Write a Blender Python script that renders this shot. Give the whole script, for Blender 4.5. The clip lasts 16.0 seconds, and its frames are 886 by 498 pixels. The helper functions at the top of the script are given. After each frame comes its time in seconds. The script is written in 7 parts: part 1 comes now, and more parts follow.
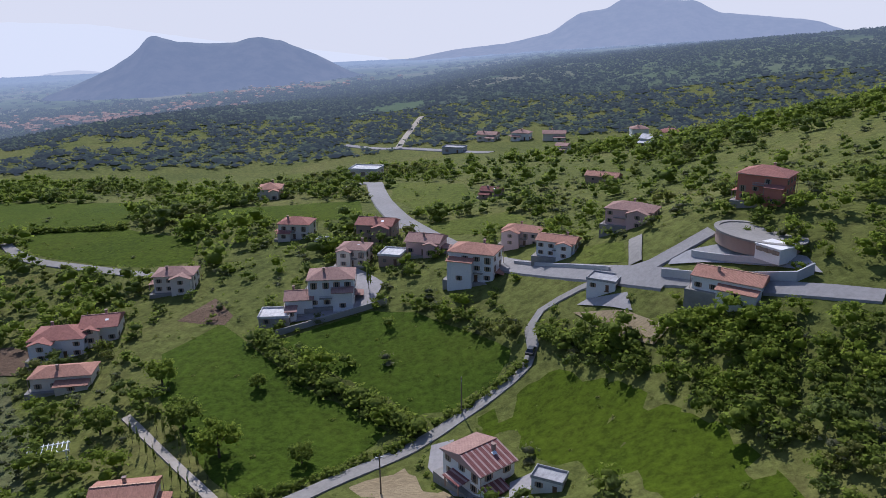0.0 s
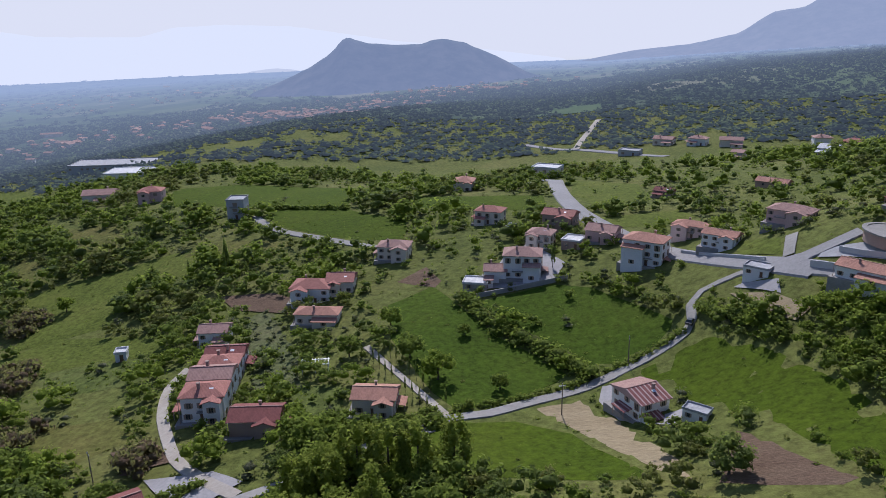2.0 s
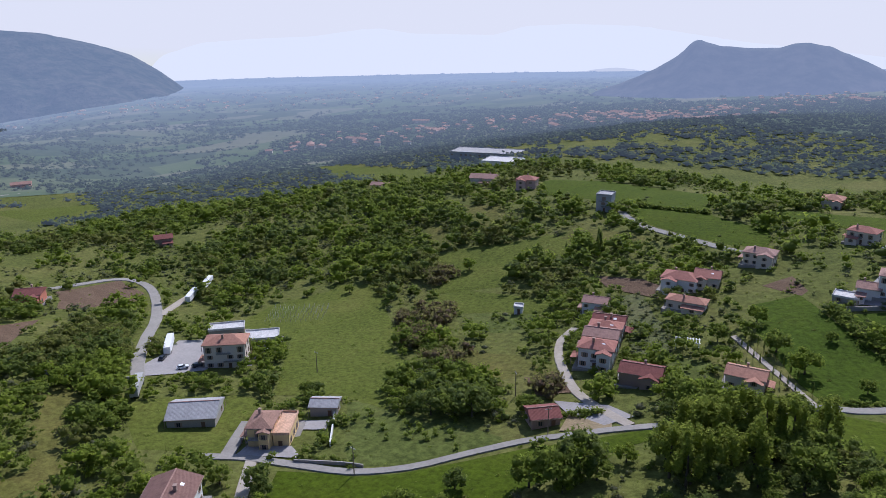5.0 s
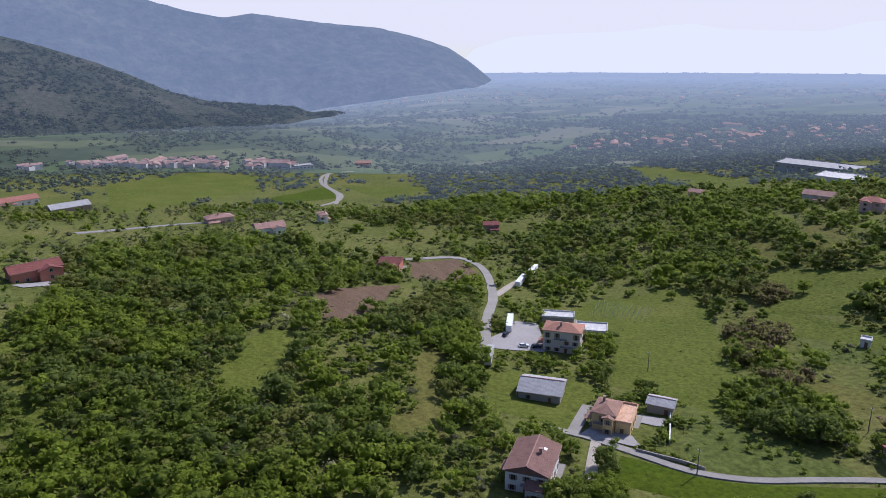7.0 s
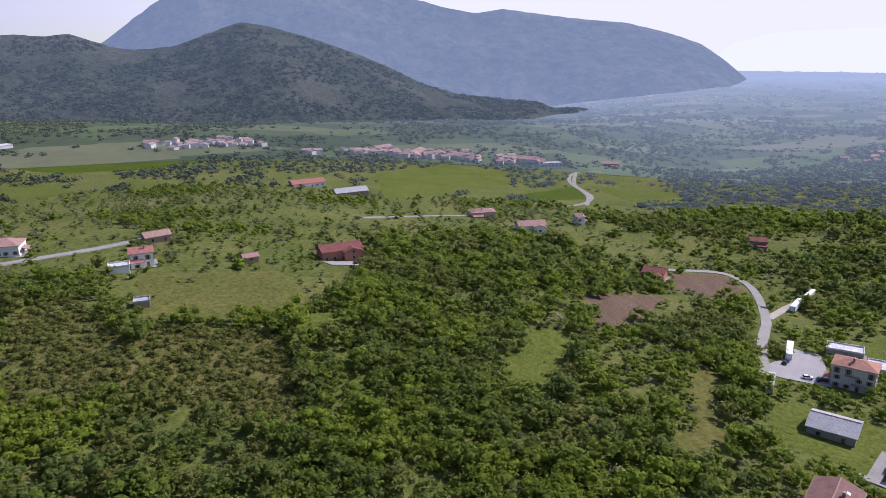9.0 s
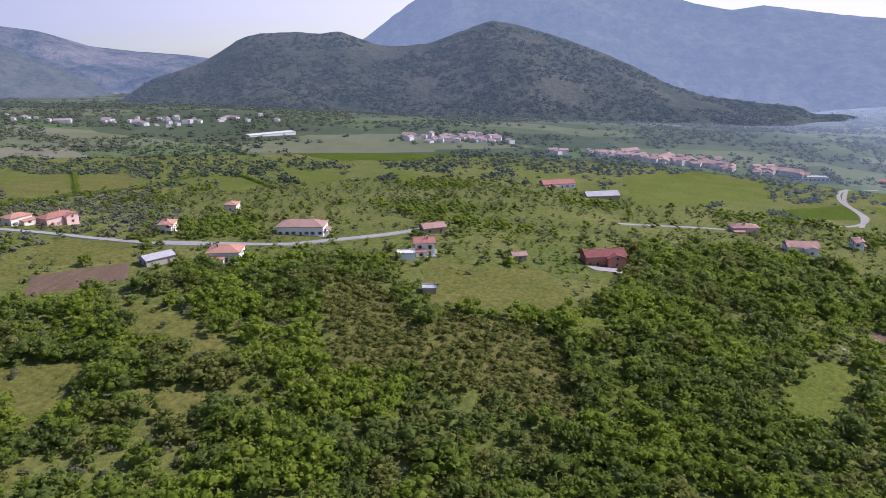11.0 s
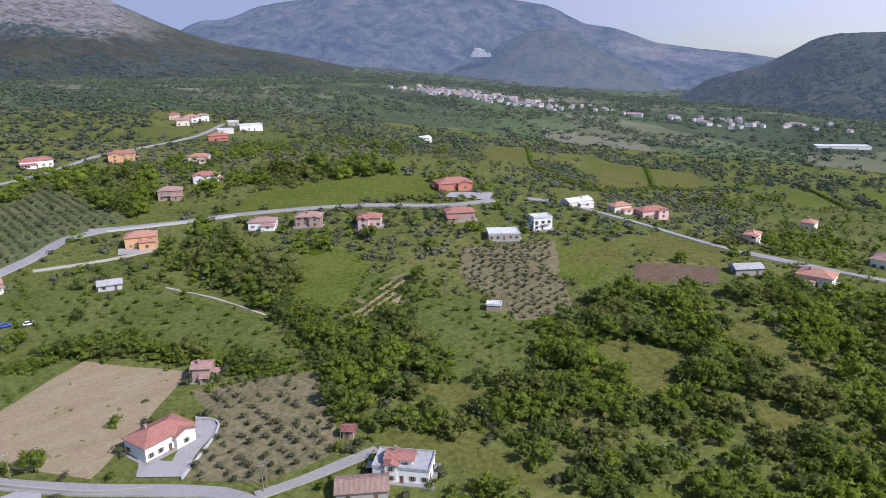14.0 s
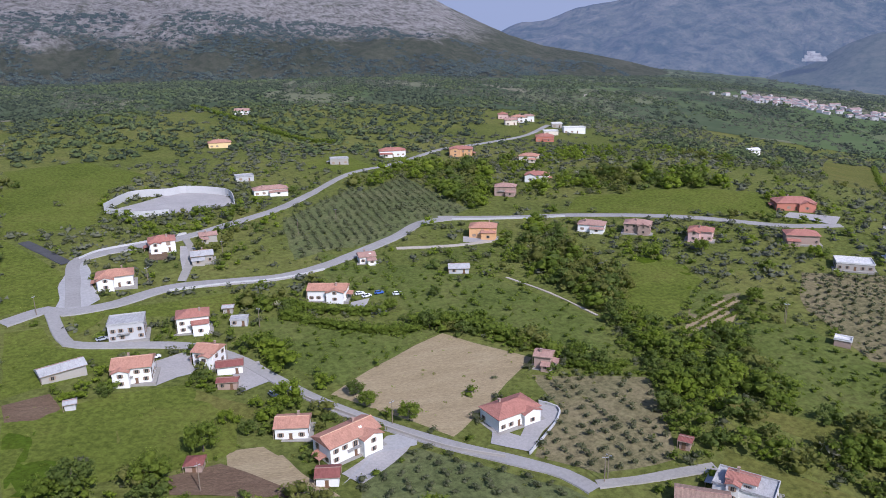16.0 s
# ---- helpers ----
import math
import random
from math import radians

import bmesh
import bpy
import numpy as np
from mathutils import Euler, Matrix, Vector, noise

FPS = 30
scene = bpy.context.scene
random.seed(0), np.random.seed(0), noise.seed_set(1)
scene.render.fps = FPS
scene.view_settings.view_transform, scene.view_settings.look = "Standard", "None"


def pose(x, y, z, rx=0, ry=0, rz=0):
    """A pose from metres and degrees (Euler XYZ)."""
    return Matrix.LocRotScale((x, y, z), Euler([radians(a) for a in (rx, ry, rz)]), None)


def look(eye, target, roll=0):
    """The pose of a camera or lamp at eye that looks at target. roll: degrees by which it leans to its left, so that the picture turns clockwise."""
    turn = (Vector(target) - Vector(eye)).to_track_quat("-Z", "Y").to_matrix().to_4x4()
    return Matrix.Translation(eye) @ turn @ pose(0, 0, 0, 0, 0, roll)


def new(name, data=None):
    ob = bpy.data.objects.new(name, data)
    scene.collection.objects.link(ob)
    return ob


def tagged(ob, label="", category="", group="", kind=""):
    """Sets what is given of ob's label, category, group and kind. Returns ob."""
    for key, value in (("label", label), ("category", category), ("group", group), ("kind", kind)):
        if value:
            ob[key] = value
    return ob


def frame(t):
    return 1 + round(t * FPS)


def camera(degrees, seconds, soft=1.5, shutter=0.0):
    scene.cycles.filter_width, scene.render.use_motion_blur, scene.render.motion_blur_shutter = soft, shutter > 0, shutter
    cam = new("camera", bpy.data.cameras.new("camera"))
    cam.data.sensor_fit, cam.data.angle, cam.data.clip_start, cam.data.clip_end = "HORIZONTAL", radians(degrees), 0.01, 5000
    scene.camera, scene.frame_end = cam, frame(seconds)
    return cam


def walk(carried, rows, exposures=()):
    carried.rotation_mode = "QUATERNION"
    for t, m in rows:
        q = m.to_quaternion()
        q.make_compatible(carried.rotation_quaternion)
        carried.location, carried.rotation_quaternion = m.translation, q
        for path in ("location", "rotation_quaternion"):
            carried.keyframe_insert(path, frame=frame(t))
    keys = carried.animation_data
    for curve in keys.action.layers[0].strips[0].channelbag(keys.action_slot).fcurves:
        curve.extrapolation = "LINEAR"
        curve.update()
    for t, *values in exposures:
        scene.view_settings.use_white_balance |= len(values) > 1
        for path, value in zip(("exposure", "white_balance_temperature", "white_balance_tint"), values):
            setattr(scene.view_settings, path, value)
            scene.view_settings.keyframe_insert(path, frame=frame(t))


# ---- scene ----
cam = camera(62.36, 16.0, soft=0.45)
# seconds, x, y, z and the turns of the flight
ROWS = [
    (0.0, 0.00, -0.00, 100.00, 72.568, 0.873, -0.249),
    (0.5, -0.63, -9.59, 101.41, 72.705, 0.962, 2.447),
    (1.0, -1.33, -19.56, 103.20, 72.699, 1.020, 4.971),
    (1.5, -2.18, -30.19, 105.34, 72.618, 1.166, 7.972),
    (2.0, -2.86, -41.62, 107.30, 72.770, 1.242, 12.986),
    (2.5, -3.50, -52.97, 109.13, 72.889, 1.258, 19.378),
    (3.0, -4.18, -62.40, 110.97, 73.005, 1.159, 25.424),
    (3.2, -4.42, -65.98, 111.70, 73.071, 1.057, 27.638),
    (5.3, -7.26, -94.04, 117.60, 73.051, 0.831, 40.959),
    (5.5, -7.53, -97.04, 118.38, 73.036, 0.831, 43.328),
    (6.0, -8.25, -104.61, 120.34, 72.996, 0.828, 49.595),
    (6.5, -9.20, -112.04, 122.28, 73.001, 0.685, 55.225),
    (7.0, -10.04, -119.20, 124.22, 72.944, 0.683, 60.640),
    (7.5, -10.67, -125.98, 126.17, 72.914, 0.587, 65.852),
    (8.0, -10.89, -132.25, 128.11, 72.876, 0.660, 71.830),
    (8.2, -10.91, -134.70, 128.87, 72.857, 0.686, 73.628),
    (10.3, -5.29, -157.34, 136.47, 72.618, 0.878, 87.457),
    (10.5, -4.40, -159.70, 137.08, 72.649, 0.862, 89.692),
    (11.0, -2.06, -165.62, 138.63, 72.696, 0.846, 96.498),
    (11.5, 0.72, -171.18, 140.18, 72.759, 0.749, 103.853),
    (12.0, 4.01, -176.15, 141.80, 72.798, 0.783, 111.456),
    (12.5, 7.95, -180.69, 143.47, 72.837, 0.827, 118.016),
    (13.0, 12.74, -184.55, 145.09, 72.878, 0.895, 124.722),
    (13.5, 17.83, -187.54, 146.79, 72.963, 0.912, 131.181),
    (14.0, 23.28, -189.77, 148.47, 73.037, 0.943, 136.648),
    (14.5, 29.14, -191.23, 149.92, 73.060, 1.097, 139.318),
    (15.0, 35.02, -191.94, 151.23, 73.178, 1.216, 145.105),
    (15.5, 40.75, -191.97, 152.52, 73.308, 1.052, 152.270),
    (16.0, 46.63, -191.53, 153.86, 73.439, 1.005, 159.612),
]

EXPOSURES = [(0.0, 0.18, 5680, 19), (3.0, 0.24, 5680, 19), (6.0, 0.25, 5680, 20), (8.0, 0.4, 5860, 24), (10.5, 0.58, 5840, 27), (12.5, 0.74, 5880, 25), (14.0, 0.54, 5700, 21), (16.0, 0.46, 5630, 21)]
walk(cam, [(t, pose(x, y, z, rx, ry, rz)) for t, x, y, z, rx, ry, rz in ROWS], EXPOSURES)

# ---- light ----
SUN_TURN, SUN_HEIGHT = -14.0, 43.0
world = bpy.data.worlds.new("world")
scene.world = world
world.use_nodes = True
wn = world.node_tree
sky = wn.nodes.new("ShaderNodeTexSky")
sky.sky_type = "NISHITA"
sky.sun_disc = False
sky.sun_elevation = radians(SUN_HEIGHT)
sky.sun_rotation = radians(SUN_TURN)
sky.altitude = 200
sky.air_density, sky.dust_density, sky.ozone_density = 1.0, 0.1, 5.0
wn.nodes["Background"].inputs["Strength"].default_value = 0.132
pale = wn.nodes.new("ShaderNodeHueSaturation")
pale.inputs["Saturation"].default_value = 0.75
most = wn.nodes.new("ShaderNodeVectorMath")
most.operation = "MINIMUM"
most.inputs[1].default_value = (4.8, 4.88, 4.95)
wn.links.new(sky.outputs[0], most.inputs[0])
wn.links.new(most.outputs[0], pale.inputs["Color"])
# bright milky air round the sun, clearer and bluer sky away from it
sky_dir = wn.nodes.new("ShaderNodeTexCoord")
sun_side = wn.nodes.new("ShaderNodeVectorMath")
sun_side.operation = "DOT_PRODUCT"
sun_side.inputs[1].default_value = (math.sin(radians(SUN_TURN)), math.cos(radians(SUN_TURN)), 0.0)
clear = wn.nodes.new("ShaderNodeMapRange")
clear.interpolation_type = "SMOOTHSTEP"
clear.inputs[1].default_value, clear.inputs[2].default_value = 0.45, -0.75
milk = wn.nodes.new("ShaderNodeMix")
milk.data_type, milk.blend_type = "RGBA", "MULTIPLY"
milk.inputs[7].default_value = (0.40, 0.46, 0.60, 1)
wn.links.new(sky_dir.outputs["Generated"], sun_side.inputs[0])
wn.links.new(sun_side.outputs["Value"], clear.inputs[0])
wn.links.new(clear.outputs[0], milk.inputs[0])
wn.links.new(pale.outputs[0], milk.inputs[6])
wn.links.new(milk.outputs[2], wn.nodes["Background"].inputs["Color"])
sun_data = bpy.data.lights.new("sun", "SUN")
sun_data.energy, sun_data.angle, sun_data.color = 3.8, radians(0.6), (1.0, 0.95, 0.87)
sun = new("sun", sun_data)
az, el = radians(SUN_TURN), radians(SUN_HEIGHT)
SUN_WAY = Vector((math.sin(az) * math.cos(el), math.cos(az) * math.cos(el), math.sin(el)))
sun.matrix_world = look(SUN_WAY * 400 + Vector((0, 0, 300)), (0, 0, 300))
tagged(sun, kind="structure")

# ---- materials ----
MATS = {}


def nodes_of(m):
    m.use_nodes = True
    t = m.node_tree
    t.nodes.clear()
    return t, t.nodes.new("ShaderNodeOutputMaterial"), t.nodes.new("ShaderNodeBsdfPrincipled")


def ramp(t, fac, stops):
    r = t.nodes.new("ShaderNodeValToRGB")
    els = r.color_ramp.elements
    while len(els) < len(stops):
        els.new(0.5)
    for e, (p, c) in zip(els, stops):
        e.position, e.color = p, (*c, 1)
    t.links.new(fac, r.inputs[0])
    return r.outputs[0]


def noise_tex(t, scale, detail=4.0, rough=0.6, coord="Object", stretch=None):
    c = t.nodes.new("ShaderNodeTexCoord")
    n = t.nodes.new("ShaderNodeTexNoise")
    n.inputs["Scale"].default_value, n.inputs["Detail"].default_value, n.inputs["Roughness"].default_value = scale, detail, rough
    out = c.outputs[coord]
    if stretch:
        m = t.nodes.new("ShaderNodeMapping")
        m.inputs["Scale"].default_value = stretch
        m.inputs["Rotation"].default_value = (0, 0, 0.4)
        t.links.new(out, m.inputs[0])
        out = m.outputs[0]
    t.links.new(out, n.inputs["Vector"])
    return n.outputs["Fac"]


def mix(t, fac, a, b, mode="MIX"):
    m = t.nodes.new("ShaderNodeMix")
    m.data_type, m.blend_type = "RGBA", mode
    for value, slot in ((fac, 0), (a, 6), (b, 7)):
        if isinstance(value, (int, float)):
            m.inputs[slot].default_value = value
        elif isinstance(value, tuple):
            m.inputs[slot].default_value = (*value, 1)
        else:
            t.links.new(value, m.inputs[slot])
    return m.outputs[2]


def bump(t, height, strength, distance, bsdf):
    b = t.nodes.new("ShaderNodeBump")
    b.inputs["Strength"].default_value, b.inputs["Distance"].default_value = strength, distance
    t.links.new(height, b.inputs["Height"])
    t.links.new(b.outputs[0], bsdf.inputs["Normal"])


def surface(name, cols, big=0.03, fine=0.6, rough=0.95, relief=0.3, spread=0.5, coord="Object", spec=0.06, stretch=None, grain=1.0):
    """Two scales of change over three colours, with fine relief."""
    if name in MATS:
        return MATS[name]
    m = bpy.data.materials.new(name)
    t, out, b = nodes_of(m)
    n1 = noise_tex(t, big, 5, 0.6, coord, stretch)
    n2 = noise_tex(t, fine, 5, 0.7, coord, stretch)
    c1 = ramp(t, n1, [(0.5 - spread * 0.4, cols[0]), (0.5, cols[1]), (0.5 + spread * 0.4, cols[2])])
    dark = tuple(v * (1 - 0.62 * grain) for v in cols[1])
    light = tuple(min(0.85, v * (1 + 0.5 * grain)) for v in cols[1])
    c2 = ramp(t, n2, [(0.36, dark), (0.64, light)])
    col = mix(t, 0.55, c1, c2)
    t.links.new(col, b.inputs["Base Color"])
    b.inputs["Roughness"].default_value = rough
    b.inputs["Specular IOR Level"].default_value = spec
    bump(t, n2, relief, 1.0 / max(fine, 0.2) * 0.3, b)
    t.links.new(b.outputs[0], out.inputs[0])
    MATS[name] = m
    return m


def leaf(name, dark, mid, light):
    """Foliage: tone by tree and by patch, broken up into sprays and gaps, half of the light passing through."""
    m = bpy.data.materials.new(name)
    t, out, b = nodes_of(m)
    g = t.nodes.new("ShaderNodeNewGeometry")

    def grain(scale, detail):
        n = t.nodes.new("ShaderNodeTexNoise")
        n.inputs["Scale"].default_value, n.inputs["Detail"].default_value, n.inputs["Roughness"].default_value = scale, detail, 0.75
        t.links.new(g.outputs["Position"], n.inputs["Vector"])
        return n.outputs["Fac"]
    isl = ramp(t, g.outputs["Random Per Island"], [(0.0, dark), (0.5, mid), (1.0, light)])
    reg = ramp(t, grain(0.07, 3), [(0.3, dark), (0.5, mid), (0.68, light)])
    spray = grain(1.6, 6)
    tone = mix(t, 0.45, isl, reg)
    col = mix(t, ramp(t, spray, [(0.36, (0, 0, 0)), (0.62, (1, 1, 1))]), mix(t, 1.0, tone, (0.74, 0.76, 0.74), "MULTIPLY"), mix(t, 1.0, tone, (1.5, 1.45, 1.3), "MULTIPLY"))
    t.links.new(col, b.inputs["Base Color"])
    b.inputs["Roughness"].default_value = 0.7
    b.inputs["Specular IOR Level"].default_value = 0.08
    bump(t, spray, 0.6, 0.8, b)
    tr = t.nodes.new("ShaderNodeBsdfTranslucent")
    t.links.new(mix(t, 0.55, col, (0.27, 0.33, 0.065)), tr.inputs[0])
    mx = t.nodes.new("ShaderNodeMixShader")
    mx.inputs[0].default_value = 0.52
    t.links.new(b.outputs[0], mx.inputs[1])
    t.links.new(tr.outputs[0], mx.inputs[2])
    t.links.new(mx.outputs[0], out.inputs[0])
    return m


def distance_mat(name, cols, glow, near, far, fade=(1300, 4600), big=0.01, fine=0.05, south=None, relief=0.0, plots=None):
    """The hazy distance: dull land with haze painted in as emission that thickens with the way from the village."""
    m = bpy.data.materials.new(name)
    t, out, b = nodes_of(m)
    n1, n2 = noise_tex(t, big, 6, 0.65), noise_tex(t, fine, 6, 0.7)
    c = mix(t, 0.5, ramp(t, n1, [(0.38, cols[0]), (0.5, cols[1]), (0.62, cols[2])]), ramp(t, n2, [(0.40, cols[0]), (0.60, cols[2])]))
    if plots:
        # a patchwork of small fields
        vor, tc, mp = t.nodes.new("ShaderNodeTexVoronoi"), t.nodes.new("ShaderNodeTexCoord"), t.nodes.new("ShaderNodeMapping")
        mp.inputs["Scale"].default_value, mp.inputs["Rotation"].default_value = (1.0, 0.55, 1.0), (0, 0, 0.6)
        vor.inputs["Scale"].default_value = plots
        t.links.new(tc.outputs["Object"], mp.inputs[0])
        t.links.new(mp.outputs[0], vor.inputs["Vector"])
        pick = t.nodes.new("ShaderNodeSeparateColor")
        t.links.new(vor.outputs["Color"], pick.inputs[0])
        c = mix(t, 0.6, c, ramp(t, pick.outputs[0], [(0.0, (0.04, 0.06, 0.025)), (0.45, (0.065, 0.085, 0.034)), (0.66, (0.09, 0.135, 0.035)), (0.84, (0.14, 0.15, 0.068)), (1.0, (0.24, 0.21, 0.14))]))
    t.links.new(c, b.inputs["Base Color"])
    b.inputs["Roughness"].default_value = 1.0
    b.inputs["Specular IOR Level"].default_value = 0.0
    if relief:
        bump(t, n2, 1.0, relief, b)
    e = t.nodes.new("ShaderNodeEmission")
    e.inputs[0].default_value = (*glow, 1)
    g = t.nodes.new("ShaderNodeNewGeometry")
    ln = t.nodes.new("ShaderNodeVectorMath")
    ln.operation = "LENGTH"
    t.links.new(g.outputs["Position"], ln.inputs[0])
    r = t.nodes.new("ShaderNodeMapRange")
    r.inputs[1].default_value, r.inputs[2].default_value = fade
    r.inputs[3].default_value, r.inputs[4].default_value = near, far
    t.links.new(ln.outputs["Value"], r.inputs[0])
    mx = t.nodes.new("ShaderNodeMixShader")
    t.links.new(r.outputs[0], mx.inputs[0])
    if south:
        # the painted haze is thinner and darker away from the sun
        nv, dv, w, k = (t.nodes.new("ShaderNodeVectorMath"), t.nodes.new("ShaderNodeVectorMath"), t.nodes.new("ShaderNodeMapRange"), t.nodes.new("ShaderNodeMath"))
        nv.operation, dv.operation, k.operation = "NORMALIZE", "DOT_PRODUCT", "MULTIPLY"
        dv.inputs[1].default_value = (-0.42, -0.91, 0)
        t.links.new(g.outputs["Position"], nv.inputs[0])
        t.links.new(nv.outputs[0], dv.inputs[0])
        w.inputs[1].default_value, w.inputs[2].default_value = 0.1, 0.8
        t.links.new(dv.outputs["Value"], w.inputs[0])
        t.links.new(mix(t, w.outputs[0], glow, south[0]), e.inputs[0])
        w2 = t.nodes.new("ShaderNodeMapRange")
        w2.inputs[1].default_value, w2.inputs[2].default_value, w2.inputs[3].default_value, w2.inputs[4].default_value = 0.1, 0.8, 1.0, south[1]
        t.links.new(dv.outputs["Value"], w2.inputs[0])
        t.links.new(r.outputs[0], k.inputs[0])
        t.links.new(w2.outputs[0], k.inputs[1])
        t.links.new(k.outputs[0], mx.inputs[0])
    t.links.new(b.outputs[0], mx.inputs[1])
    t.links.new(e.outputs[0], mx.inputs[2])
    t.links.new(mx.outputs[0], out.inputs[0])
    return m


GROUND = surface("ground_mat", [(0.062, 0.083, 0.017), (0.112, 0.124, 0.030), (0.182, 0.162, 0.055)], 0.02, 0.45, relief=0.7)
FIELD = {
    "dark": surface("grass_dark", [(0.037, 0.064, 0.005), (0.054, 0.086, 0.007), (0.083, 0.105, 0.012)], 0.03, 0.6, relief=0.7),
    "mid": surface("grass_mid", [(0.068, 0.09, 0.013), (0.1, 0.12, 0.02), (0.152, 0.148, 0.036)], 0.035, 0.6, relief=0.7),
    "bright": surface("grass_bright", [(0.042, 0.069, 0.005), (0.059, 0.086, 0.005), (0.084, 0.106, 0.010)], 0.03, 0.6, relief=0.5),
    "olive": surface("grass_dry", [(0.078, 0.090, 0.020), (0.114, 0.115, 0.028), (0.177, 0.145, 0.047)], 0.05, 0.5, relief=0.6),
    "scrub": surface("scrub_soil", [(0.078, 0.080, 0.022), (0.120, 0.110, 0.033), (0.172, 0.140, 0.048)], 0.05, 0.5, relief=0.7),
    "plough": surface("ploughed_soil", [(0.10, 0.065, 0.042), (0.15, 0.10, 0.065), (0.19, 0.14, 0.09)], 0.05, 0.8, relief=0.7, stretch=(1, 6, 1)),
    "tan": surface("dry_soil", [(0.21, 0.162, 0.09), (0.295, 0.23, 0.135), (0.36, 0.295, 0.18)], 0.05, 0.7, relief=0.5, stretch=(1, 4, 1), grain=0.6),
    "grove": surface("grove_soil", [(0.10, 0.10, 0.045), (0.17, 0.145, 0.075), (0.25, 0.20, 0.12)], 0.06, 0.6, relief=0.6),
    "orchard": surface("orchard_grass", [(0.062, 0.084, 0.017), (0.095, 0.115, 0.027), (0.152, 0.145, 0.05)], 0.05, 0.5, relief=0.6),
    "olives": surface("grove_grass", [(0.07, 0.088, 0.03), (0.105, 0.118, 0.046), (0.165, 0.15, 0.075)], 0.05, 0.6, relief=0.6),
    "gravel": surface("gravel_mat", [(0.25, 0.235, 0.22), (0.32, 0.30, 0.285), (0.40, 0.375, 0.35)], 0.08, 1.2, relief=0.2, grain=0.3),
    "paving": surface("paving_mat", [(0.26, 0.25, 0.25), (0.33, 0.32, 0.31), (0.38, 0.36, 0.35)], 0.06, 0.8, relief=0.2, grain=0.3),
}
ASPHALT = surface("asphalt", [(0.22, 0.205, 0.195), (0.28, 0.265, 0.25), (0.33, 0.31, 0.29)], 0.05, 1.0, rough=0.85, relief=0.15, grain=0.3)
TAR = surface("dark_asphalt", [(0.05, 0.05, 0.052), (0.075, 0.074, 0.075), (0.10, 0.098, 0.096)], 0.08, 1.2, rough=0.8, relief=0.15, grain=0.3)
CONCRETE = surface("concrete", [(0.21, 0.195, 0.17), (0.285, 0.265, 0.235), (0.35, 0.33, 0.295)], 0.1, 1.0, rough=0.85, relief=0.2, grain=0.3)
DIRT = surface("dirt_road", [(0.30, 0.255, 0.20), (0.38, 0.335, 0.275), (0.45, 0.41, 0.35)], 0.08, 0.9, relief=0.4, grain=0.3)
BARK = surface("bark", [(0.07, 0.055, 0.04), (0.11, 0.09, 0.065), (0.15, 0.12, 0.09)], 0.8, 4.0, relief=0.6)
LEAF = {
    "green": leaf("leaves_green", (0.081, 0.115, 0.018), (0.142, 0.188, 0.029), (0.204, 0.250, 0.042)),
    "dark": leaf("leaves_dark", (0.073, 0.103, 0.027), (0.116, 0.152, 0.038), (0.166, 0.203, 0.055)),
    "fresh": leaf("leaves_fresh", (0.116, 0.164, 0.017), (0.180, 0.235, 0.025), (0.246, 0.302, 0.042)),
    "brown": leaf("leaves_brown", (0.100, 0.110, 0.029), (0.158, 0.165, 0.043), (0.221, 0.221, 0.072)),
    "bare": leaf("bare_twigs", (0.112, 0.076, 0.054), (0.175, 0.117, 0.082), (0.238, 0.176, 0.120)),
    "olive": leaf("leaves_olive", (0.076, 0.082, 0.049), (0.125, 0.131, 0.080), (0.194, 0.193, 0.124)),
    "poplar": leaf("leaves_poplar", (0.150, 0.185, 0.023), (0.220, 0.260, 0.037), (0.300, 0.335, 0.058)),
    "blossom": leaf("leaves_blossom", (0.251, 0.246, 0.163), (0.426, 0.398, 0.293), (0.602, 0.550, 0.435)),
}
WALLS = {"white": (0.74, 0.72, 0.68), "cream": (0.68, 0.60, 0.50), "rose": (0.62, 0.42, 0.37), "pink": (0.65, 0.50, 0.46), "yellow": (0.70, 0.52, 0.26),
         "orange": (0.62, 0.36, 0.18), "brick": (0.48, 0.19, 0.13), "brown": (0.36, 0.26, 0.21), "grey": (0.46, 0.45, 0.44), "stone": (0.36, 0.33, 0.29)}
ROOFS = {"orange": (0.44, 0.225, 0.155), "red": (0.37, 0.165, 0.125), "pink": (0.37, 0.225, 0.18), "terra": (0.32, 0.19, 0.14), "maroon": (0.23, 0.085, 0.07), "umber": (0.22, 0.125, 0.10),
         "brown": (0.30, 0.20, 0.15), "grey": (0.40, 0.39, 0.38), "white": (0.62, 0.60, 0.57), "peach": (0.66, 0.42, 0.28), "striped": (0.22, 0.09, 0.08)}


def plaster(key):
    c = WALLS[key]
    return surface("plaster_" + key, [tuple(v * 0.86 for v in c), c, tuple(min(0.85, v * 1.06) for v in c)], 0.25, 2.0, rough=0.9, relief=0.05, spread=0.9, grain=0.15)


